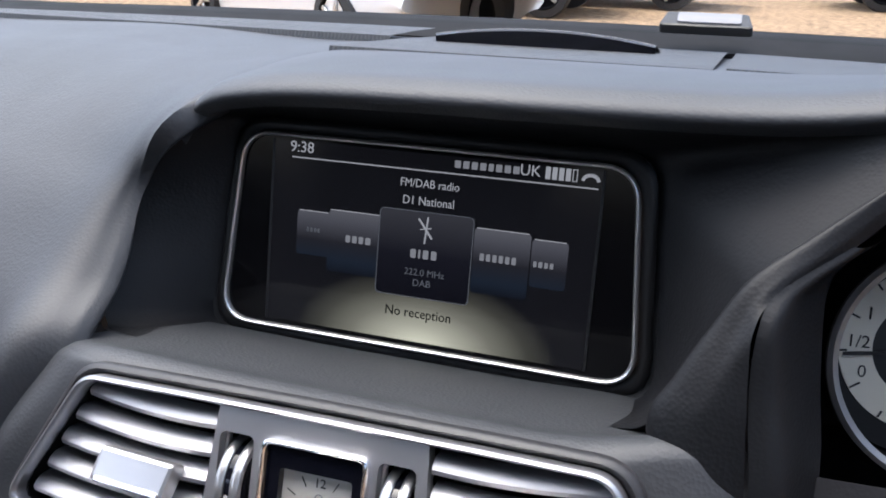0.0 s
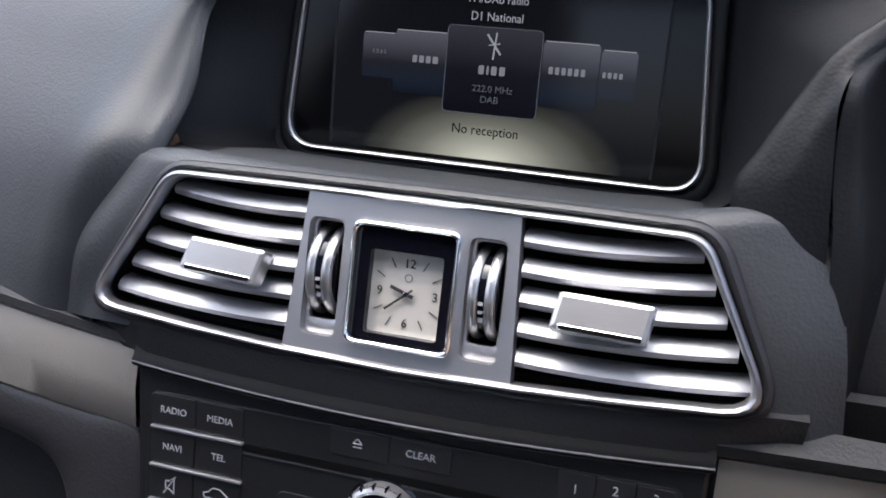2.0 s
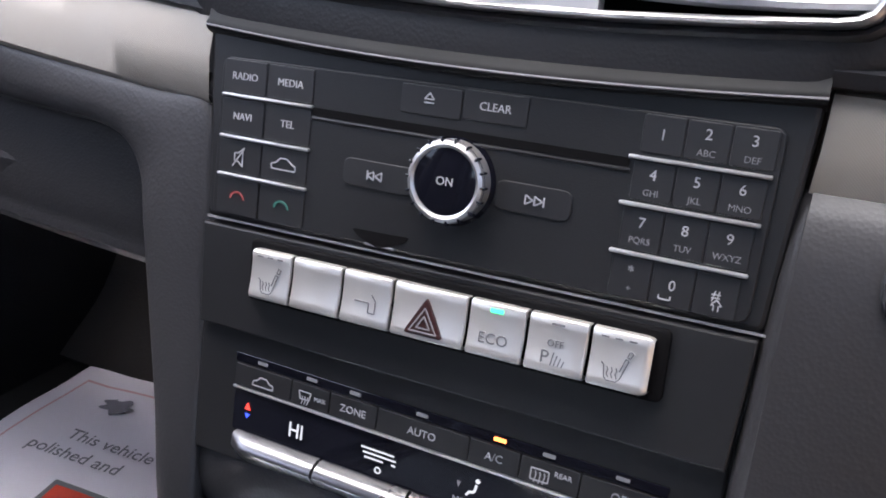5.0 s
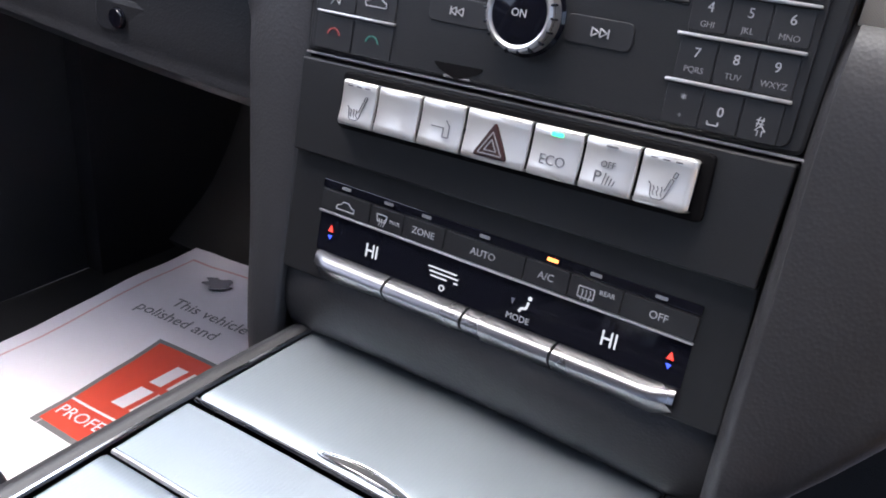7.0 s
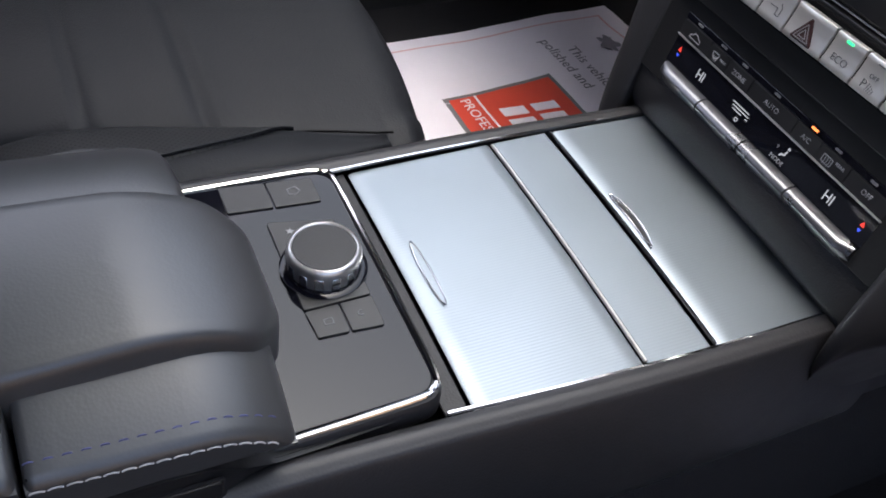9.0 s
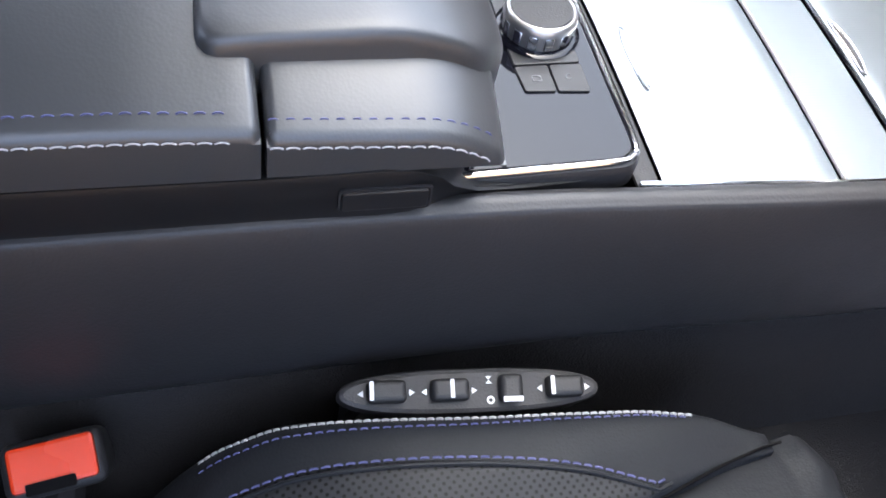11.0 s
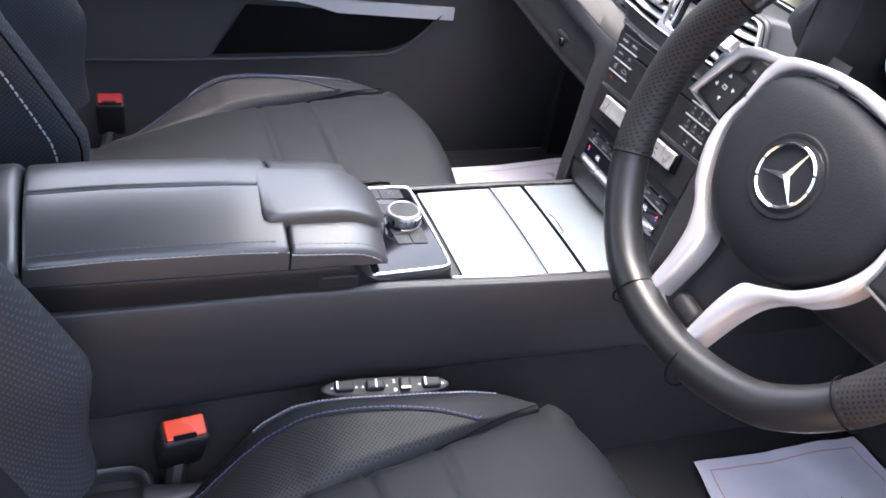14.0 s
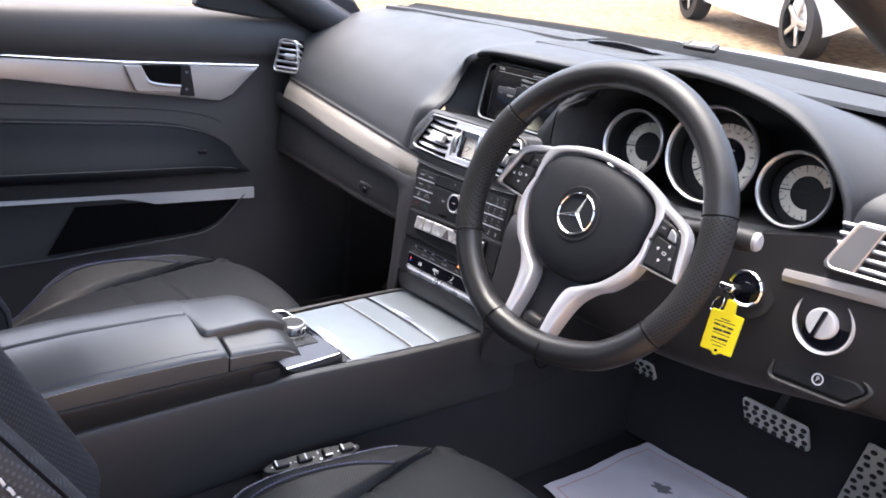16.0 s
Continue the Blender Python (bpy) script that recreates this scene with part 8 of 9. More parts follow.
def build_light_switch():
    s = thing("light_switch", (0.60, 0.09, 0.16), "round headlight switch with a bright ring and silver knob", "light switch")
    m = frame_at((0.6000, 0.0840, 0.2015), (0, 0.1, 1))
    part("ring", lathe([(0.0385, -0.004), (0.0390, 0.004), (0.0378, 0.0070), (0.0350, 0.005), (0.0345, -0.002)], 56, m), KNOB, s, "bright ring")
    part("dial", lathe([(0.0355, 0.001), (0.032, 0.0025), (0.0, 0.0030)], 48, m), PIANO, s, "black dial")
    kn = part("knob", lathe([(0.0195, 0.003), (0.0190, 0.010), (0.0172, 0.0125), (0.0, 0.0130)], 44, m), KNOB, s, "silver knob")
    part("grip_bar", rbox((0.0055, 0.0360, 0.009), 0.002, 2, at(m, 0, 0, 0.0140, -14)), PIANO, kn, "black grip bar")
    for a in (150, 125, 100, 75, 52, 30):
        part("symbol", prism(rect(0.0045, 0.0022, 0.0004), 0.0003, 0, at(m, 0.0282 * math.cos(radians(a)), 0.0282 * math.sin(radians(a)), 0.0026, a - 90)), WHITE, s)
    b = thing("parking_brake_release", (0.61, 0.1, 0.11), "dark recessed parking brake release handle", "brake handle")
    n = frame_at((0.6045, 0.0850, 0.1275), (0, 0.25, 1), (1, 0, 0.10))
    part("handle", prism(round_poly([(-0.058, -0.012), (0.040, -0.016), (0.066, 0.004), (0.050, 0.014), (-0.050, 0.016)], 0.008, 4), 0.018, 0.004, at(n, 0, 0, -0.0175)), RECESS_SHADE, b, "dark handle")
    part("symbol", hoop(disc(0.0075, 24), disc(0.0060, 24), 0.0004, at(n, 0.004, 0.001, 0.0006)), MARK, b)
    words("legend", "P", 0.0085, at(n, 0.004, 0.001, 0.0008), MARK, b)
    part("rim", hoop(round_poly([(-0.066, -0.020), (0.046, -0.024), (0.076, 0.006), (0.056, 0.022), (-0.058, 0.024)], 0.012, 4), round_poly([(-0.059, -0.013), (0.041, -0.017), (0.067, 0.004), (0.051, 0.015), (-0.051, 0.017)], 0.008, 4), 0.020, at(n, 0, 0, -0.019), bevel=0.004), LOWER, b)
    p = thing("small_lamp_key", (0.535, 0.085, 0.20), "tiny black key with a pale mark", "switch")
    part("key_face", prism(rect(0.020, 0.013, 0.002), 0.003, 0.001, frame_at((0.548, 0.084, 0.212), (0, 0.1, 1))), KEYMAT, p)
    part("mark", prism(disc(0.0022, 12), 0.0003, 0, frame_at((0.548, 0.0808, 0.212), (0, 0.1, 1))), WHITE, p)


build_light_switch()


def build_side_vent(name, origin, right, w, h, label, flip=1):
    v = thing(name, origin, label, "air vent", "side vents")
    m = frame_at(origin, (0, 0.15, 1), right)
    out = round_poly([(-w / 2, -h / 2), (w / 2, -h / 2), (w / 2 - 0.012 * flip, h / 2), (-w / 2 + (0.033 if w > 0.1 else 0.012), h / 2)], 0.010, 5)
    inn = [(x * 0.90, y * 0.86) for x, y in out]
    part("frame", hoop(out, inn, 0.010, at(m, 0, 0, -0.003), bevel=0.003), SILVER, v, "satin silver frame")
    # Cavity faces coloured near-black for the shade behind the slats.
    part("cavity", prism(inn, 0.002, 0, at(m, 0, 0, -0.025)), GAP_SHADE, v)
    part("cavity_wall", hoop(out, inn, 0.024, at(m, 0, 0, -0.027)), GAP_SHADE, v)
    for i in range(5):
        y = -h * 0.36 + h * 0.72 * i / 4
        part("slat", rbox((w * 0.86, 0.0045, 0.014), 0.0014, 2, at(m, 0.002, y, -0.003) @ Matrix.Rotation(-0.35, 4, "X")), SLAT, v)
    part("slider_tab", rbox((0.026, 0.013, 0.008), 0.002, 2, at(m, 0.008, 0, 0.005)), SILVER, v, "silver slider tab")
    return v, m


build_side_vent("side_vent", (-0.712, 0.088, 0.324), (0.85, 0.53, 0), 0.066, 0.074, "silver framed side vent at the passenger end")
v, m = build_side_vent("side_vent", (0.660, 0.078, 0.306), (1, 0.04, 0.03), 0.156, 0.064, "silver framed side vent beside the light switch", 1)
part("vent_wheel_plate", prism(round_poly([(-0.074, -0.029), (-0.036, -0.029), (-0.012, 0.029), (-0.044, 0.029)], 0.003, 3), 0.006, 0.002, at(m, 0, 0, 0.0)), SILVER, v, "silver plate beside the slats")


def build_pedal(name, pts_w, h, origin, lean, label, rows, cols, yaw=0.0, tip=0.0):
    p = thing(name, origin, label, "pedal", "pedals")
    m = frame_at(origin, (0, math.sin(lean), math.cos(lean)), (math.cos(yaw), math.sin(yaw), tip))
    part("plate", prism(rect(pts_w, h, 0.010), 0.006, 0.002, m), STEEL, p, "brushed steel plate")
    for i in range(rows):
        for j in range(cols):
            u = -pts_w / 2 + pts_w * (j + 0.5 + 0.25 * (i % 2) - 0.125) / cols
            vv_ = -h / 2 + h * (i + 0.5) / rows
            part("rubber_stud", prism(disc(0.0052, 12, u, vv_), 0.0035, 0.001, at(m, 0, 0, 0.0055)), RUBBER, p)
    part("arm", tube([m @ Vector((0, h * 0.3, 0)), m @ Vector((0, h * 0.6, -0.05)), m @ Vector((0, h * 1.6, -0.10))], 0.010, 8), LOWER, p)


STEEL = material("pedal_steel", (0.72, 0.70, 0.65), 0.48, 0.35, vary=0.08)
build_pedal("brake_pedal", 0.125, 0.062, (0.4100, 0.425, -0.130), radians(-28), "steel brake pedal with black rubber studs", 4, 7)
build_pedal("accelerator_pedal", 0.062, 0.230, (0.5830, 0.425, -0.150), radians(-35), "tall steel accelerator pedal with black rubber studs", 10, 3, 0.25, -0.2)
build_pedal("parking_brake_pedal", 0.050, 0.045, (0.1250, 0.430, -0.152), radians(-30), "small steel foot brake pedal with rubber studs", 3, 3)


# ---- passenger door ----
def build_door():
    d = thing("passenger_door", (-0.78, -0.4, FLOOR_Z), "black leather-lined car door with brushed metal trim", "car door")
    prof = [(-0.745, -0.30), (-0.752, -0.22), (-0.758, -0.10), (-0.760, -0.02), (-0.752, 0.06), (-0.755, 0.12), (-0.765, 0.20), (-0.768, 0.235), (-0.768, 0.30), (-0.755, 0.325), (-0.752, 0.36), (-0.762, 0.395), (-0.785, 0.412), (-0.815, 0.415)]
    st = []
    for y in (-1.12, -0.9, -0.6, -0.3, -0.05, 0.10, 0.22, 0.32):
        k = max(0, (y - 0.02) / 0.3)
        st.append([(x - 0.01 * k, y, z + 0.012 * (y + 0.3) * (-0.2)) for x, z in prof])
    part("lining", surface(st, 40, 60), LINING_SOFT, d, "dark grained door lining", sharp=70)
    out = [[(-0.815, y, 0.415), (-0.86, y, 0.38), (-0.875, y, 0.2), (-0.86, y, -0.25), (-0.80, y, -0.32)] for y in (-1.12, -0.3, 0.32)]
    part("outer_skin", surface(out, 6, 20), PAINT, d, "white painted outer skin")
    # long metal trim with the door pull
    def top_z(y):
        return float(np.interp(y, [-1.1, -0.493, -0.267, -0.109, 0.038], [0.335, 0.314, 0.302, 0.298, 0.294]))
    tr = []
    for i in range(40):
        y = -1.10 + 1.138 * i / 39
        t = max(0, (y + 0.02) / 0.06)
        zt, zb = top_z(y), float(np.interp(y, [-1.1, -0.493, -0.239, -0.109, -0.036, 0.038], [0.300, 0.272, 0.240, 0.225, 0.217, 0.288]))
        zb = min(zb, zt - 0.004)
        tr.append([(-0.768, y, zt), (-0.760, y, zt - 0.002), (-0.757, y, (zt + zb) / 2), (-0.760, y, zb + 0.002), (-0.768, y, zb)])
    t = part("metal_trim", skin(tr), DOORTRIM, d, "brushed warm silver door trim")
    part("bright_line", tube([(-0.7585, -1.10 + 1.14 * i / 30, top_z(-1.10 + 1.14 * i / 30) + 0.0025) for i in range(31)], 0.0022, 6), CHROME, d, "bright line above the trim")
    m = frame_at((-0.7570, -0.190, 0.268), (0, 0, 1), (0, 1, 0))
    bracket = round_poly([(-0.076, 0.031), (-0.040, 0.031), (-0.022, -0.006), (0.044, -0.014), (0.044, -0.026), (-0.052, -0.022)][::-1], [0.002, 0.006, 0.010, 0.002, 0.002, 0.010][::-1], 4)
    pull = part("door_pull", prism(bracket, 0.008, 0.002, at(m, 0, 0, 0.001)), DOORTRIM, d, "angled silver door pull with its hollow's shade painted dark")
    # No hollow is cut; a flat near-black face carries its shade.
    part("hollow", prism([(0.046, 0.030), (-0.042, 0.031), (-0.024, -0.005), (0.046, -0.013)], 0.002, 0, at(m, 0, 0, 0.0015)), GAP_SHADE, pull)
    part("lever", tube(spline([m @ Vector(q) for q in ((-0.030, 0.006, 0.006), (-0.022, -0.004, 0.009), (0.010, -0.010, 0.010), (0.044, -0.013, 0.009))], 20), 0.0032, 8), SILVER, pull, "silver release lever")
    part("switch_plate", prism(round_poly([(0.045, -0.033), (0.078, -0.036), (0.066, 0.030), (0.045, 0.030)], 0.002, 3), 0.004, 0.001, at(m, 0, 0, 0.0025)), PANEL, pull, "black switch plate")
    for v in (0.016, -0.020):
        part("switch_mark", prism(rect(0.0060, 0.0050, 0.001, 0.058, v), 0.0006, 0, at(m, 0, 0, 0.0066)), GREY, pull)
    part("panel_seam", tube(spline([(-0.7655, -1.05, 0.262), (-0.766, -0.50, 0.226), (-0.766, -0.20, 0.205), (-0.764, -0.08, 0.186), (-0.762, -0.02, 0.150), (-0.761, 0.02, 0.110)], 40), 0.0020, 6), LOWER, d)
    # armrest shelf with a stitched roll
    def rest(y):
        """Top, foot and bulge of the door's armrest at y."""
        top = float(np.interp(y, [-1.1, -0.507, -0.288, -0.200, -0.148, -0.100, -0.057, -0.02, 0.005, 0.03], [0.230, 0.194, 0.181, 0.175, 0.168, 0.156, 0.138, 0.112, 0.088, 0.060]))
        foot = float(np.interp(y, [-1.1, -0.514, 0.03], [0.090, 0.067, 0.054]))
        return top, foot, 0.040 * (1 - min(1, max(0, (y + 0.27) / 0.30)) ** 2) + 0.002
    sh, seam, pipe = [], [], []
    for i in range(60):
        y = -1.10 + 1.13 * i / 59
        zt, zb, g = rest(y)
        h = zt - zb
        sh.append([(-0.762, y, zt + 0.004), (-0.757 + g * 0.10, y, zt - h * 0.02), (-0.757 + g * 0.40, y, zt - h * 0.32), (-0.757 + g * 0.80, y, zt - h * 0.58), (-0.757 + g, y, zt - h * 0.72), (-0.757 + g * 1.04, y, zt - h * 0.82), (-0.757 + g * 0.75, y, zb + h * 0.04), (-0.762, y, zb)])
        pipe.append((-0.7565 + g * 0.10, y, zt - h * 0.01))
        if -0.75 < y < 0.0:
            seam.append((-0.7555 + g * 1.02, y, zt - h * 0.76))
    cols = [spline(r, 18) for r in sh]
    part("door_armrest", skin(cols), LEATHER, d, "black leather door armrest", sharp=80)
    part("white_stitching", stitches(seam, 0.0045, 0.0025, 0.0006), GREY, d, "pale thread", kind="stuff")
    part("piping", tube(pipe, 0.0016, 6), FLANK, d)
    part("window_switch", rbox((0.010, 0.022, 0.006), 0.002, 2, Matrix.Translation((-0.7395, -0.100, 0.113))), PANEL, d, "black window switch")
    # slim bright strip over the door pocket
    st = []
    for i in range(30):
        y = -1.10 + 1.135 * i / 29
        k = min(1, max(0, (y + 0.26) / 0.05))
        h = 0.007 + 0.016 * k
        z = 0.034 - 0.036 * (y + 0.512)
        st.append([(-0.759, y, z + 0.002), (-0.751, y, z + 0.001), (-0.750, y, z - h), (-0.759, y, z - h - 0.002)])
    part("pocket_strip", skin(st), KNOB, d, "slim bright strip over the door pocket")
    # Pocket isn't cut open: a near-black sheet stands for the shade inside.
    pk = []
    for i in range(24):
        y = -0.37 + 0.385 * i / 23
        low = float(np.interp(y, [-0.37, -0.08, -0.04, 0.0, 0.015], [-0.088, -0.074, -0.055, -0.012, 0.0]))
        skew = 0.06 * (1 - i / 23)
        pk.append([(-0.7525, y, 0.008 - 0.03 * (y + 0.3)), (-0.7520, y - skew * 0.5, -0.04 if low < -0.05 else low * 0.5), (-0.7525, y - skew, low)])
    part("pocket_shade", skin(pk), GAP_SHADE, d, "near-black sheet for the shade in the door pocket")
    rim = spline([(-0.748, -0.90, -0.104), (-0.746, -0.667, -0.100), (-0.744, -0.437, -0.095), (-0.744, -0.15, -0.083), (-0.745, -0.076, -0.073), (-0.749, -0.022, -0.035), (-0.754, 0.012, 0.004)], 60)
    part("pocket_rim", tube(rim, 0.0035, 8), FLANK, d)
    # dark corner panel behind the mirror
    mp = prism(round_poly([(-0.12, 0.020), (0.06, 0.0), (0.34, 0.0), (0.30, 0.05), (0.02, 0.12)], 0.02, 4), 0.02, 0.006, frame_at((-0.765, -0.02, 0.40), (0, 0, 1), (0, 1, 0)))
    part("mirror_panel", mp, LOWER, d, "dark corner panel by the mirror")


build_door()


# ---- papers on the floor ----
def build_mat(name, corners, lift, label, sticker):
    """A printed paper floor mat, lightly buckled, over four corner points (two rows)."""
    t = thing(name, corners[0], label, "paper mat", "paper mats")
    a, b, c, d = (Vector(p) for p in corners)

    def on(u, v, up=0.0):
        p = a.lerp(b, u).lerp(d.lerp(c, u), v)
        return p + Vector((0, 0, up + lift * (noise.noise(Vector((u * 3, v * 3, lift * 90))) + 0.5 * noise.noise(Vector((u * 7, v * 7, 3))))))
    bm = skin([[on(i / 24, j / 24) for j in range(25)] for i in range(25)])
    bmesh.ops.recalc_face_normals(bm, faces=bm.faces)
    bmesh.ops.solidify(bm, geom=bm.faces[:], thickness=0.0006)
    part("sheet", bm, PAPER, t, "white printed paper")

    def patch(u0, u1, v0, v1, up, mat, nm, label=""):
        bm = skin([[on(u0 + (u1 - u0) * i / 10, v0 + (v1 - v0) * j / 10, up) for j in range(11)] for i in range(11)])
        return part(nm, bm, mat, t, label)
    for u0, u1, v0, v1 in ((0.06, 0.94, 0.06, 0.068), (0.06, 0.94, 0.932, 0.94), (0.06, 0.068, 0.06, 0.94), (0.932, 0.94, 0.06, 0.94)):
        patch(u0, u1, v0, v1, 0.0012, PINK, "border_line")
    return t, on, patch


def build_papers():
    t, on, patch = build_mat("paper_mat", [(-0.600, -0.040, -0.262), (-0.605, 0.350, -0.240), (-0.285, 0.395, -0.240), (-0.250, -0.080, -0.262)], 0.004, "white paper floor mat with a red printed panel", True)
    # local axes on the sheet: u forward, v towards the console
    def quad(pts, up, mat, nm, label="", n=8):
        p = [Vector(q) for q in pts]
        rows = []
        for i in range(n + 1):
            rows.append([p[0].lerp(p[1], i / n).lerp(p[3].lerp(p[2], i / n), j / n) for j in range(n + 1)])
        rows = [[on(q.x, q.y, up) for q in r] for r in rows]
        return part(nm, skin(rows), mat, t, label)
    return t, on, patch, quad


PAPER_T = build_papers()


def print_paper():
    t, on, patch, quad = PAPER_T
    # the red panel, found on the sheet by its corners in the plan
    a, b, c, d = Vector((-0.600, -0.040)), Vector((-0.605, 0.350)), Vector((-0.285, 0.395)), Vector((-0.250, -0.080))

    def uv(x, y):
        u, v = 0.4, 0.4
        for _ in range(20):
            p = a.lerp(b, u).lerp(d.lerp(c, u), v)
            du = (b - a).lerp(c - d, v)
            dv = (d - a).lerp(c - b, u)
            det = du.x * dv.y - du.y * dv.x
            e = Vector((x, y)) - p
            u += (e.x * dv.y - e.y * dv.x) / det
            v += (du.x * e.y - du.y * e.x) / det
        return (u, v, 0)
    o, fx, fy = Vector((-0.461, 0.038)), Vector((-0.012, 0.146)), Vector((0.115, 0.009))

    def place(s, q):
        p = o + fx * s + fy * q
        return uv(p.x, p.y)

    def block(s0, s1, q0, q1, up, mat, nm, label=""):
        return quad([place(s0, q0), place(s1, q0), place(s1, q1), place(s0, q1)], up, mat, nm, label)
    block(-0.04, 1.04, -0.05, 1.7, 0.0010, GREY, "panel_edge")
    block(0, 1, 0, 1.65, 0.0016, RED, "red_panel", "red printed panel")
    block(0.24, 0.26, 0, 1.65, 0.0021, PAPER, "panel_rule")
    # brand lettering as plain slanted blocks, two lines
    for r0, r1, q, ws in ((0.64, 0.86, 0.34, (0.13, 0.13, 0.13, 0.13)), (0.36, 0.58, 0.28, (0.14, 0.11, 0.14, 0.15))):
        for w in ws:
            quad([place(r0, q), place(r1, q + 0.05), place(r1, q + 0.05 + w), place(r0, q + w)], 0.0022, PAPER, "letter_block", "plain white block")
            q += w + 0.06
    ang = math.atan2(fy.y, fy.x)

    def printed(txt, x, y, size, mat):
        q = uv(x, y)
        words("printed_line", txt, size, Matrix.Translation(on(q[0], q[1], 0.0040)) @ Matrix.Rotation(ang, 4, "Z") @ Matrix.Rotation(radians(3), 4, "X"), mat, t, align="LEFT")
    printed("This vehicle", -0.520, 0.243, 0.022, INK)
    printed("polished and", -0.543, 0.214, 0.022, INK)
    printed("your", -0.425, -0.036, 0.022, INK)
    printed("PROFESSI", -0.457, 0.056, 0.019, PAPER)
    crest = uv(-0.516, 0.303)
    part("crest_blot", prism([(0.017 * (1 + 0.25 * math.sin(7 * x)) * math.cos(x), 0.013 * (1 + 0.3 * math.cos(5 * x)) * math.sin(x)) for x in [2 * math.pi * i / 40 for i in range(40)]], 0.0004, 0, Matrix.Translation(on(*crest[:2], 0.0030))), INK, t, "small grey printed crest")


INK = material("mat_print_grey", (0.22, 0.21, 0.24), 0.8, vary=0.15, scale=60)
print_paper()
t2, on2, patch2 = build_mat("paper_mat", [(0.175, 0.120, -0.288), (0.187, 0.390, -0.276), (0.470, 0.410, -0.276), (0.480, 0.060, -0.288)], 0.006, "white crumpled paper floor mat under the pedals", False)
part("crest_blot", prism([(0.018 * (1 + 0.25 * math.sin(7 * x)) * math.cos(x), 0.013 * (1 + 0.3 * math.cos(5 * x)) * math.sin(x)) for x in [2 * math.pi * i / 40 for i in range(40)]], 0.0004, 0, Matrix.Translation(on2(0.62, 0.42, 0.0025))), INK, t2, "small grey printed crest")


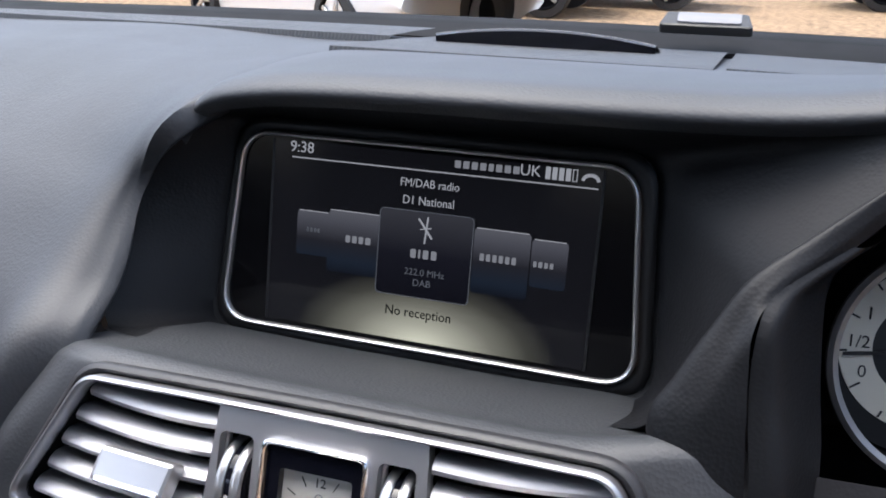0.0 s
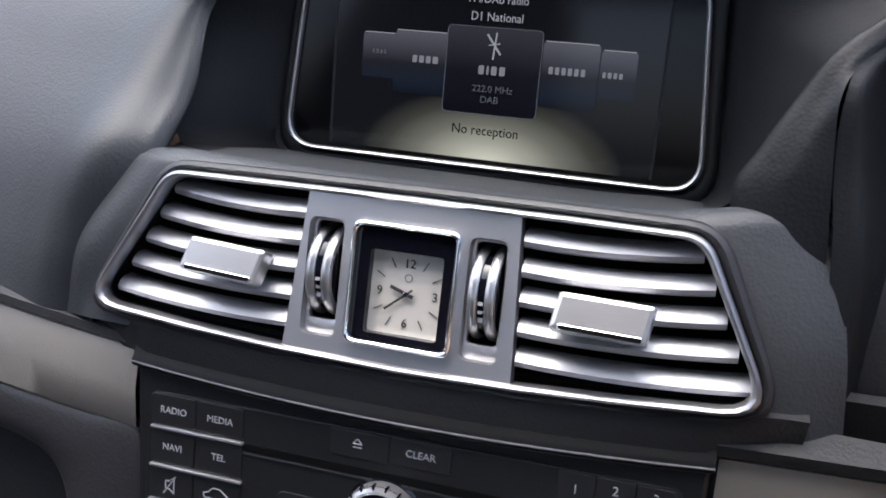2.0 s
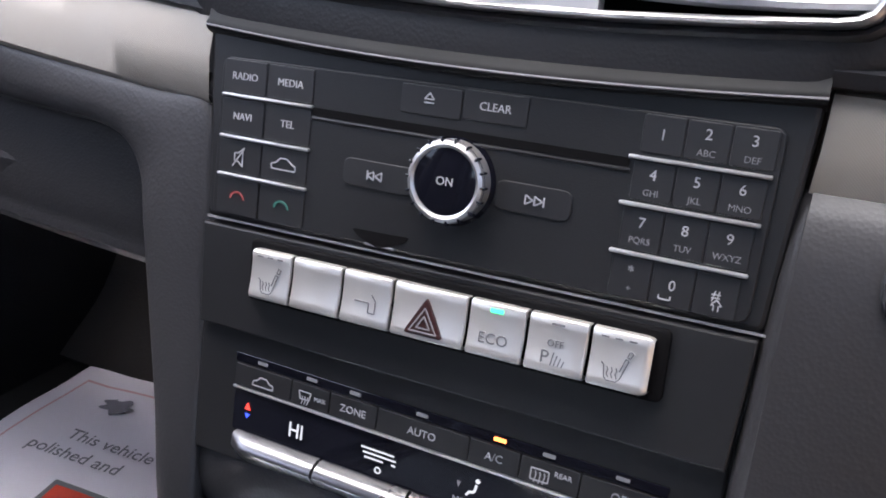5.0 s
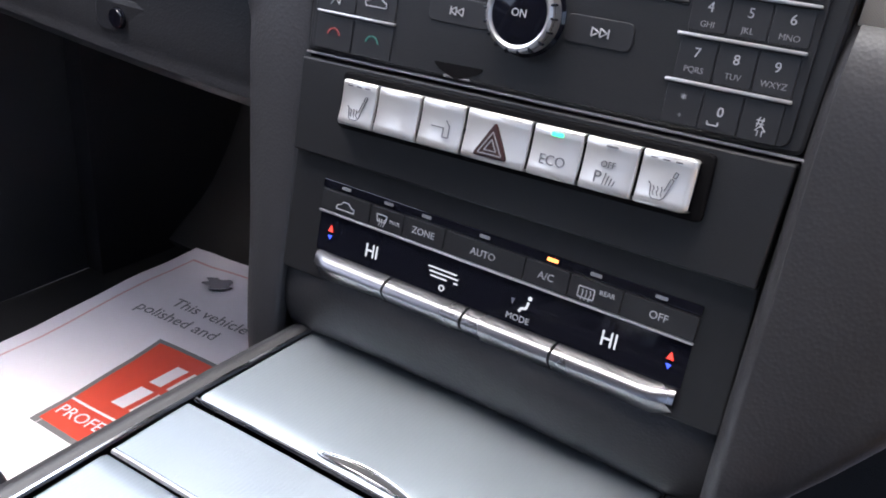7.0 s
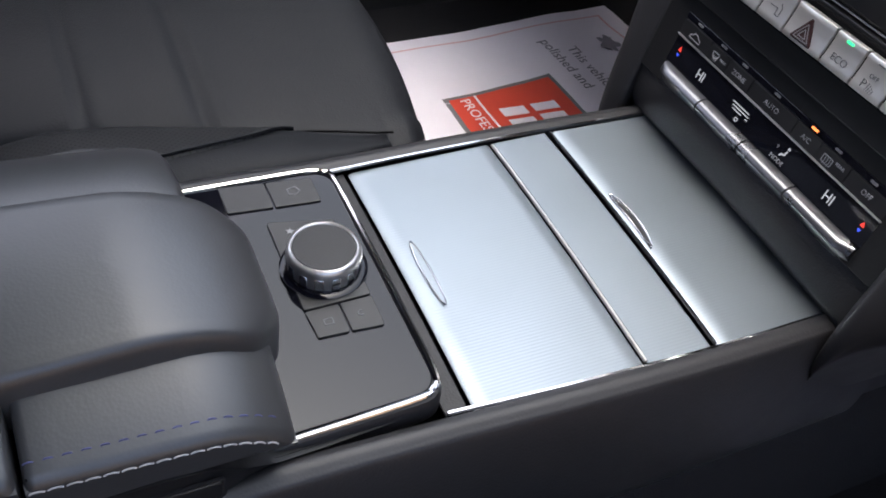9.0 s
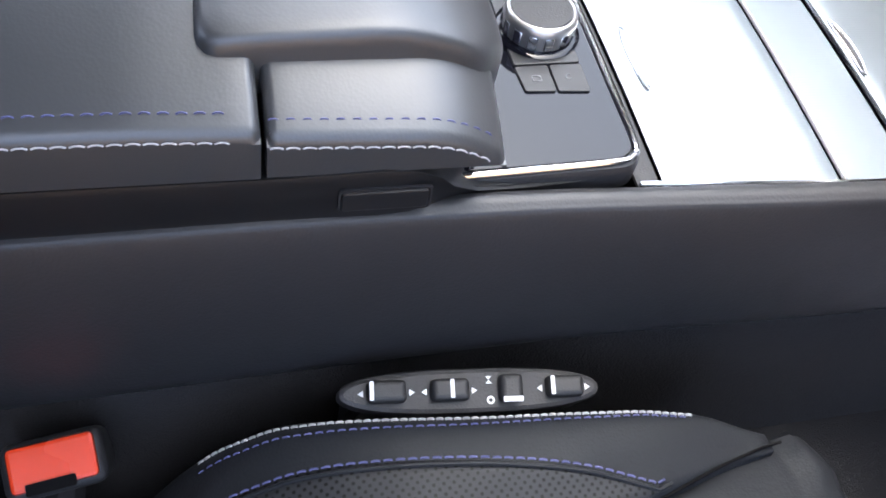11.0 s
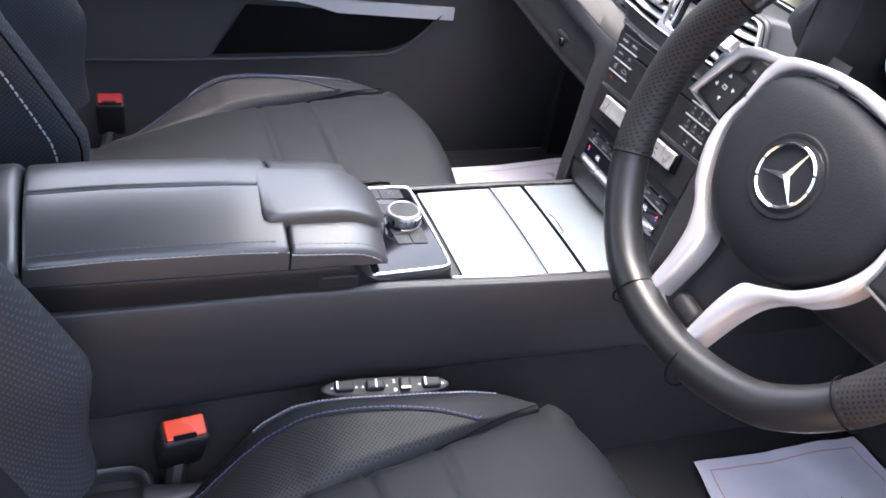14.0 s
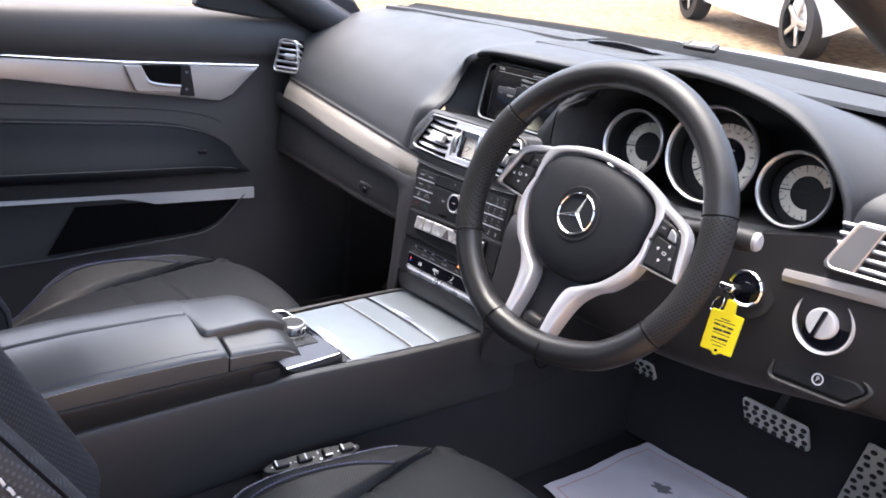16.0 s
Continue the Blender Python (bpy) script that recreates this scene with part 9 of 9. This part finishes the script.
# ---- beyond the windscreen ----
def build_car(at_xy, yaw, paint, label, group="parked cars"):
    gz = GROUND_Z + SLOPE * at_xy[1]
    c = thing("parked_car", (*at_xy, gz), label, "car", group)
    m = Matrix.Translation((*at_xy, gz)) @ Matrix.Rotation(math.atan(SLOPE), 4, "X") @ Matrix.Rotation(radians(yaw), 4, "Z")
    secs = []
    for x, zs in ((-2.15, (0.48, 0.62, 0.76, 0.80)), (-2.0, (0.42, 0.64, 0.90, 0.96)), (-1.3, (0.26, 0.62, 0.95, 1.00)), (0.0, (0.22, 0.60, 0.93, 0.98)), (0.9, (0.22, 0.60, 0.90, 0.95)), (1.6, (0.22, 0.56, 0.80, 0.86)), (2.05, (0.40, 0.52, 0.66, 0.70)), (2.18, (0.44, 0.50, 0.57, 0.60))):
        w = 0.88 if abs(x) < 2 else 0.74
        secs.append([m @ Vector((x, y, z)) for y, z in ((-w * 0.92, zs[0]), (-w, zs[1]), (-w * 0.97, zs[2]), (-w * 0.84, zs[3]), (0, zs[3] + 0.03), (w * 0.84, zs[3]), (w * 0.97, zs[2]), (w, zs[1]), (w * 0.92, zs[0]))])
    part("body", surface(secs, 40, 40), paint, c)
    cab = []
    for x, z, w in ((-1.75, 0.96, 0.70), (-1.1, 1.38, 0.60), (-0.3, 1.46, 0.60), (0.35, 1.36, 0.60), (1.05, 0.94, 0.72)):
        cab.append([m @ Vector((x, y, zz)) for y, zz in ((-w - 0.08, 0.93), (-w, z - 0.10), (-w * 0.85, z), (0, z + 0.03), (w * 0.85, z), (w, z - 0.10), (w + 0.08, 0.93))])
    part("cabin", surface(cab, 24, 24), CARGLASS, c, "dark glazed cabin")
    roof = [[m @ Vector((x, y, z)) for y, z in ((-0.53, zz), (0, zz + 0.035), (0.53, zz))] for x, zz in ((-1.15, 1.385), (-0.3, 1.475), (0.3, 1.385))]
    part("roof", surface(roof, 10, 8, 0.01), paint, c)
    for x in (-1.35, 1.38):
        for s in (-1, 1):
            wm = m @ Matrix.Translation((x, s * 0.80, 0.33)) @ Matrix.Rotation(math.pi / 2 * -s, 4, "X")
            wh = part("wheel", lathe([(0.20, -0.09), (0.33, -0.09), (0.335, 0.0), (0.32, 0.09), (0.23, 0.10)], 32, wm), RUBBER, c, "black tyre")
            part("rim", lathe([(0.23, 0.08), (0.22, 0.10), (0.205, 0.08), (0.19, 0.03), (0.0, 0.03)], 32, wm), GAP_SHADE, wh)
            for k in range(5):
                part("spoke", rbox((0.20, 0.045, 0.02), 0.006, 1, wm @ Matrix.Rotation(2 * math.pi * k / 5, 4, "Z") @ Matrix.Translation((0.11, 0, 0.085))), SILVER, wh, "silver spoke")
            part("hub", prism(disc(0.05, 16), 0.03, 0.01, wm @ Matrix.Translation((0, 0, 0.07))), SILVER, wh)


def build_yard():
    build_car((-3.85, 11.95), 180, PAINT, "white parked car on the gravel")
    build_car((-2.45, 13.85), 178, PAINT, "white parked car standing behind another")
    build_car((3.0, 15.1), 4, DKPAINT, "dark red parked car at the yard's edge")
    build_car((-3.90, 8.17), -33.6, PAINT, "white parked car standing askew near the bonnet")
    w = thing("yard_wall", (-6, 19, GROUND_Z), "long red brick wall at the back of the yard", "wall", kind="structure")
    part("wall_face", rbox((34, 0.4, 3.2), 0.02, 1, Matrix.Translation((-22, 21, GROUND_Z + 1.4 + 21 * SLOPE))), BRICKM, w)


build_yard()


def build_dash_sensor():
    s = thing("windscreen_sensor", (0.09, 0.455, 0.449), "small grey sensor box at the foot of the windscreen", "sensor")
    m = frame_at((0.092, 0.462, 0.4600), (0, 0.90, 0.42), (1, 0.03, 0))
    part("box", prism(round_poly([(-0.032, -0.010), (0.036, -0.010), (0.032, 0.014), (-0.028, 0.014)], 0.004, 4), 0.007, 0.002, m), PANEL, s, "black box")
    part("lens", prism(rect(0.046, 0.016, 0.003, 0.004, 0.002), 0.0015, 0.0005, at(m, 0, 0, 0.0068)), GREY, s, "grey glossy lens")


build_dash_sensor()
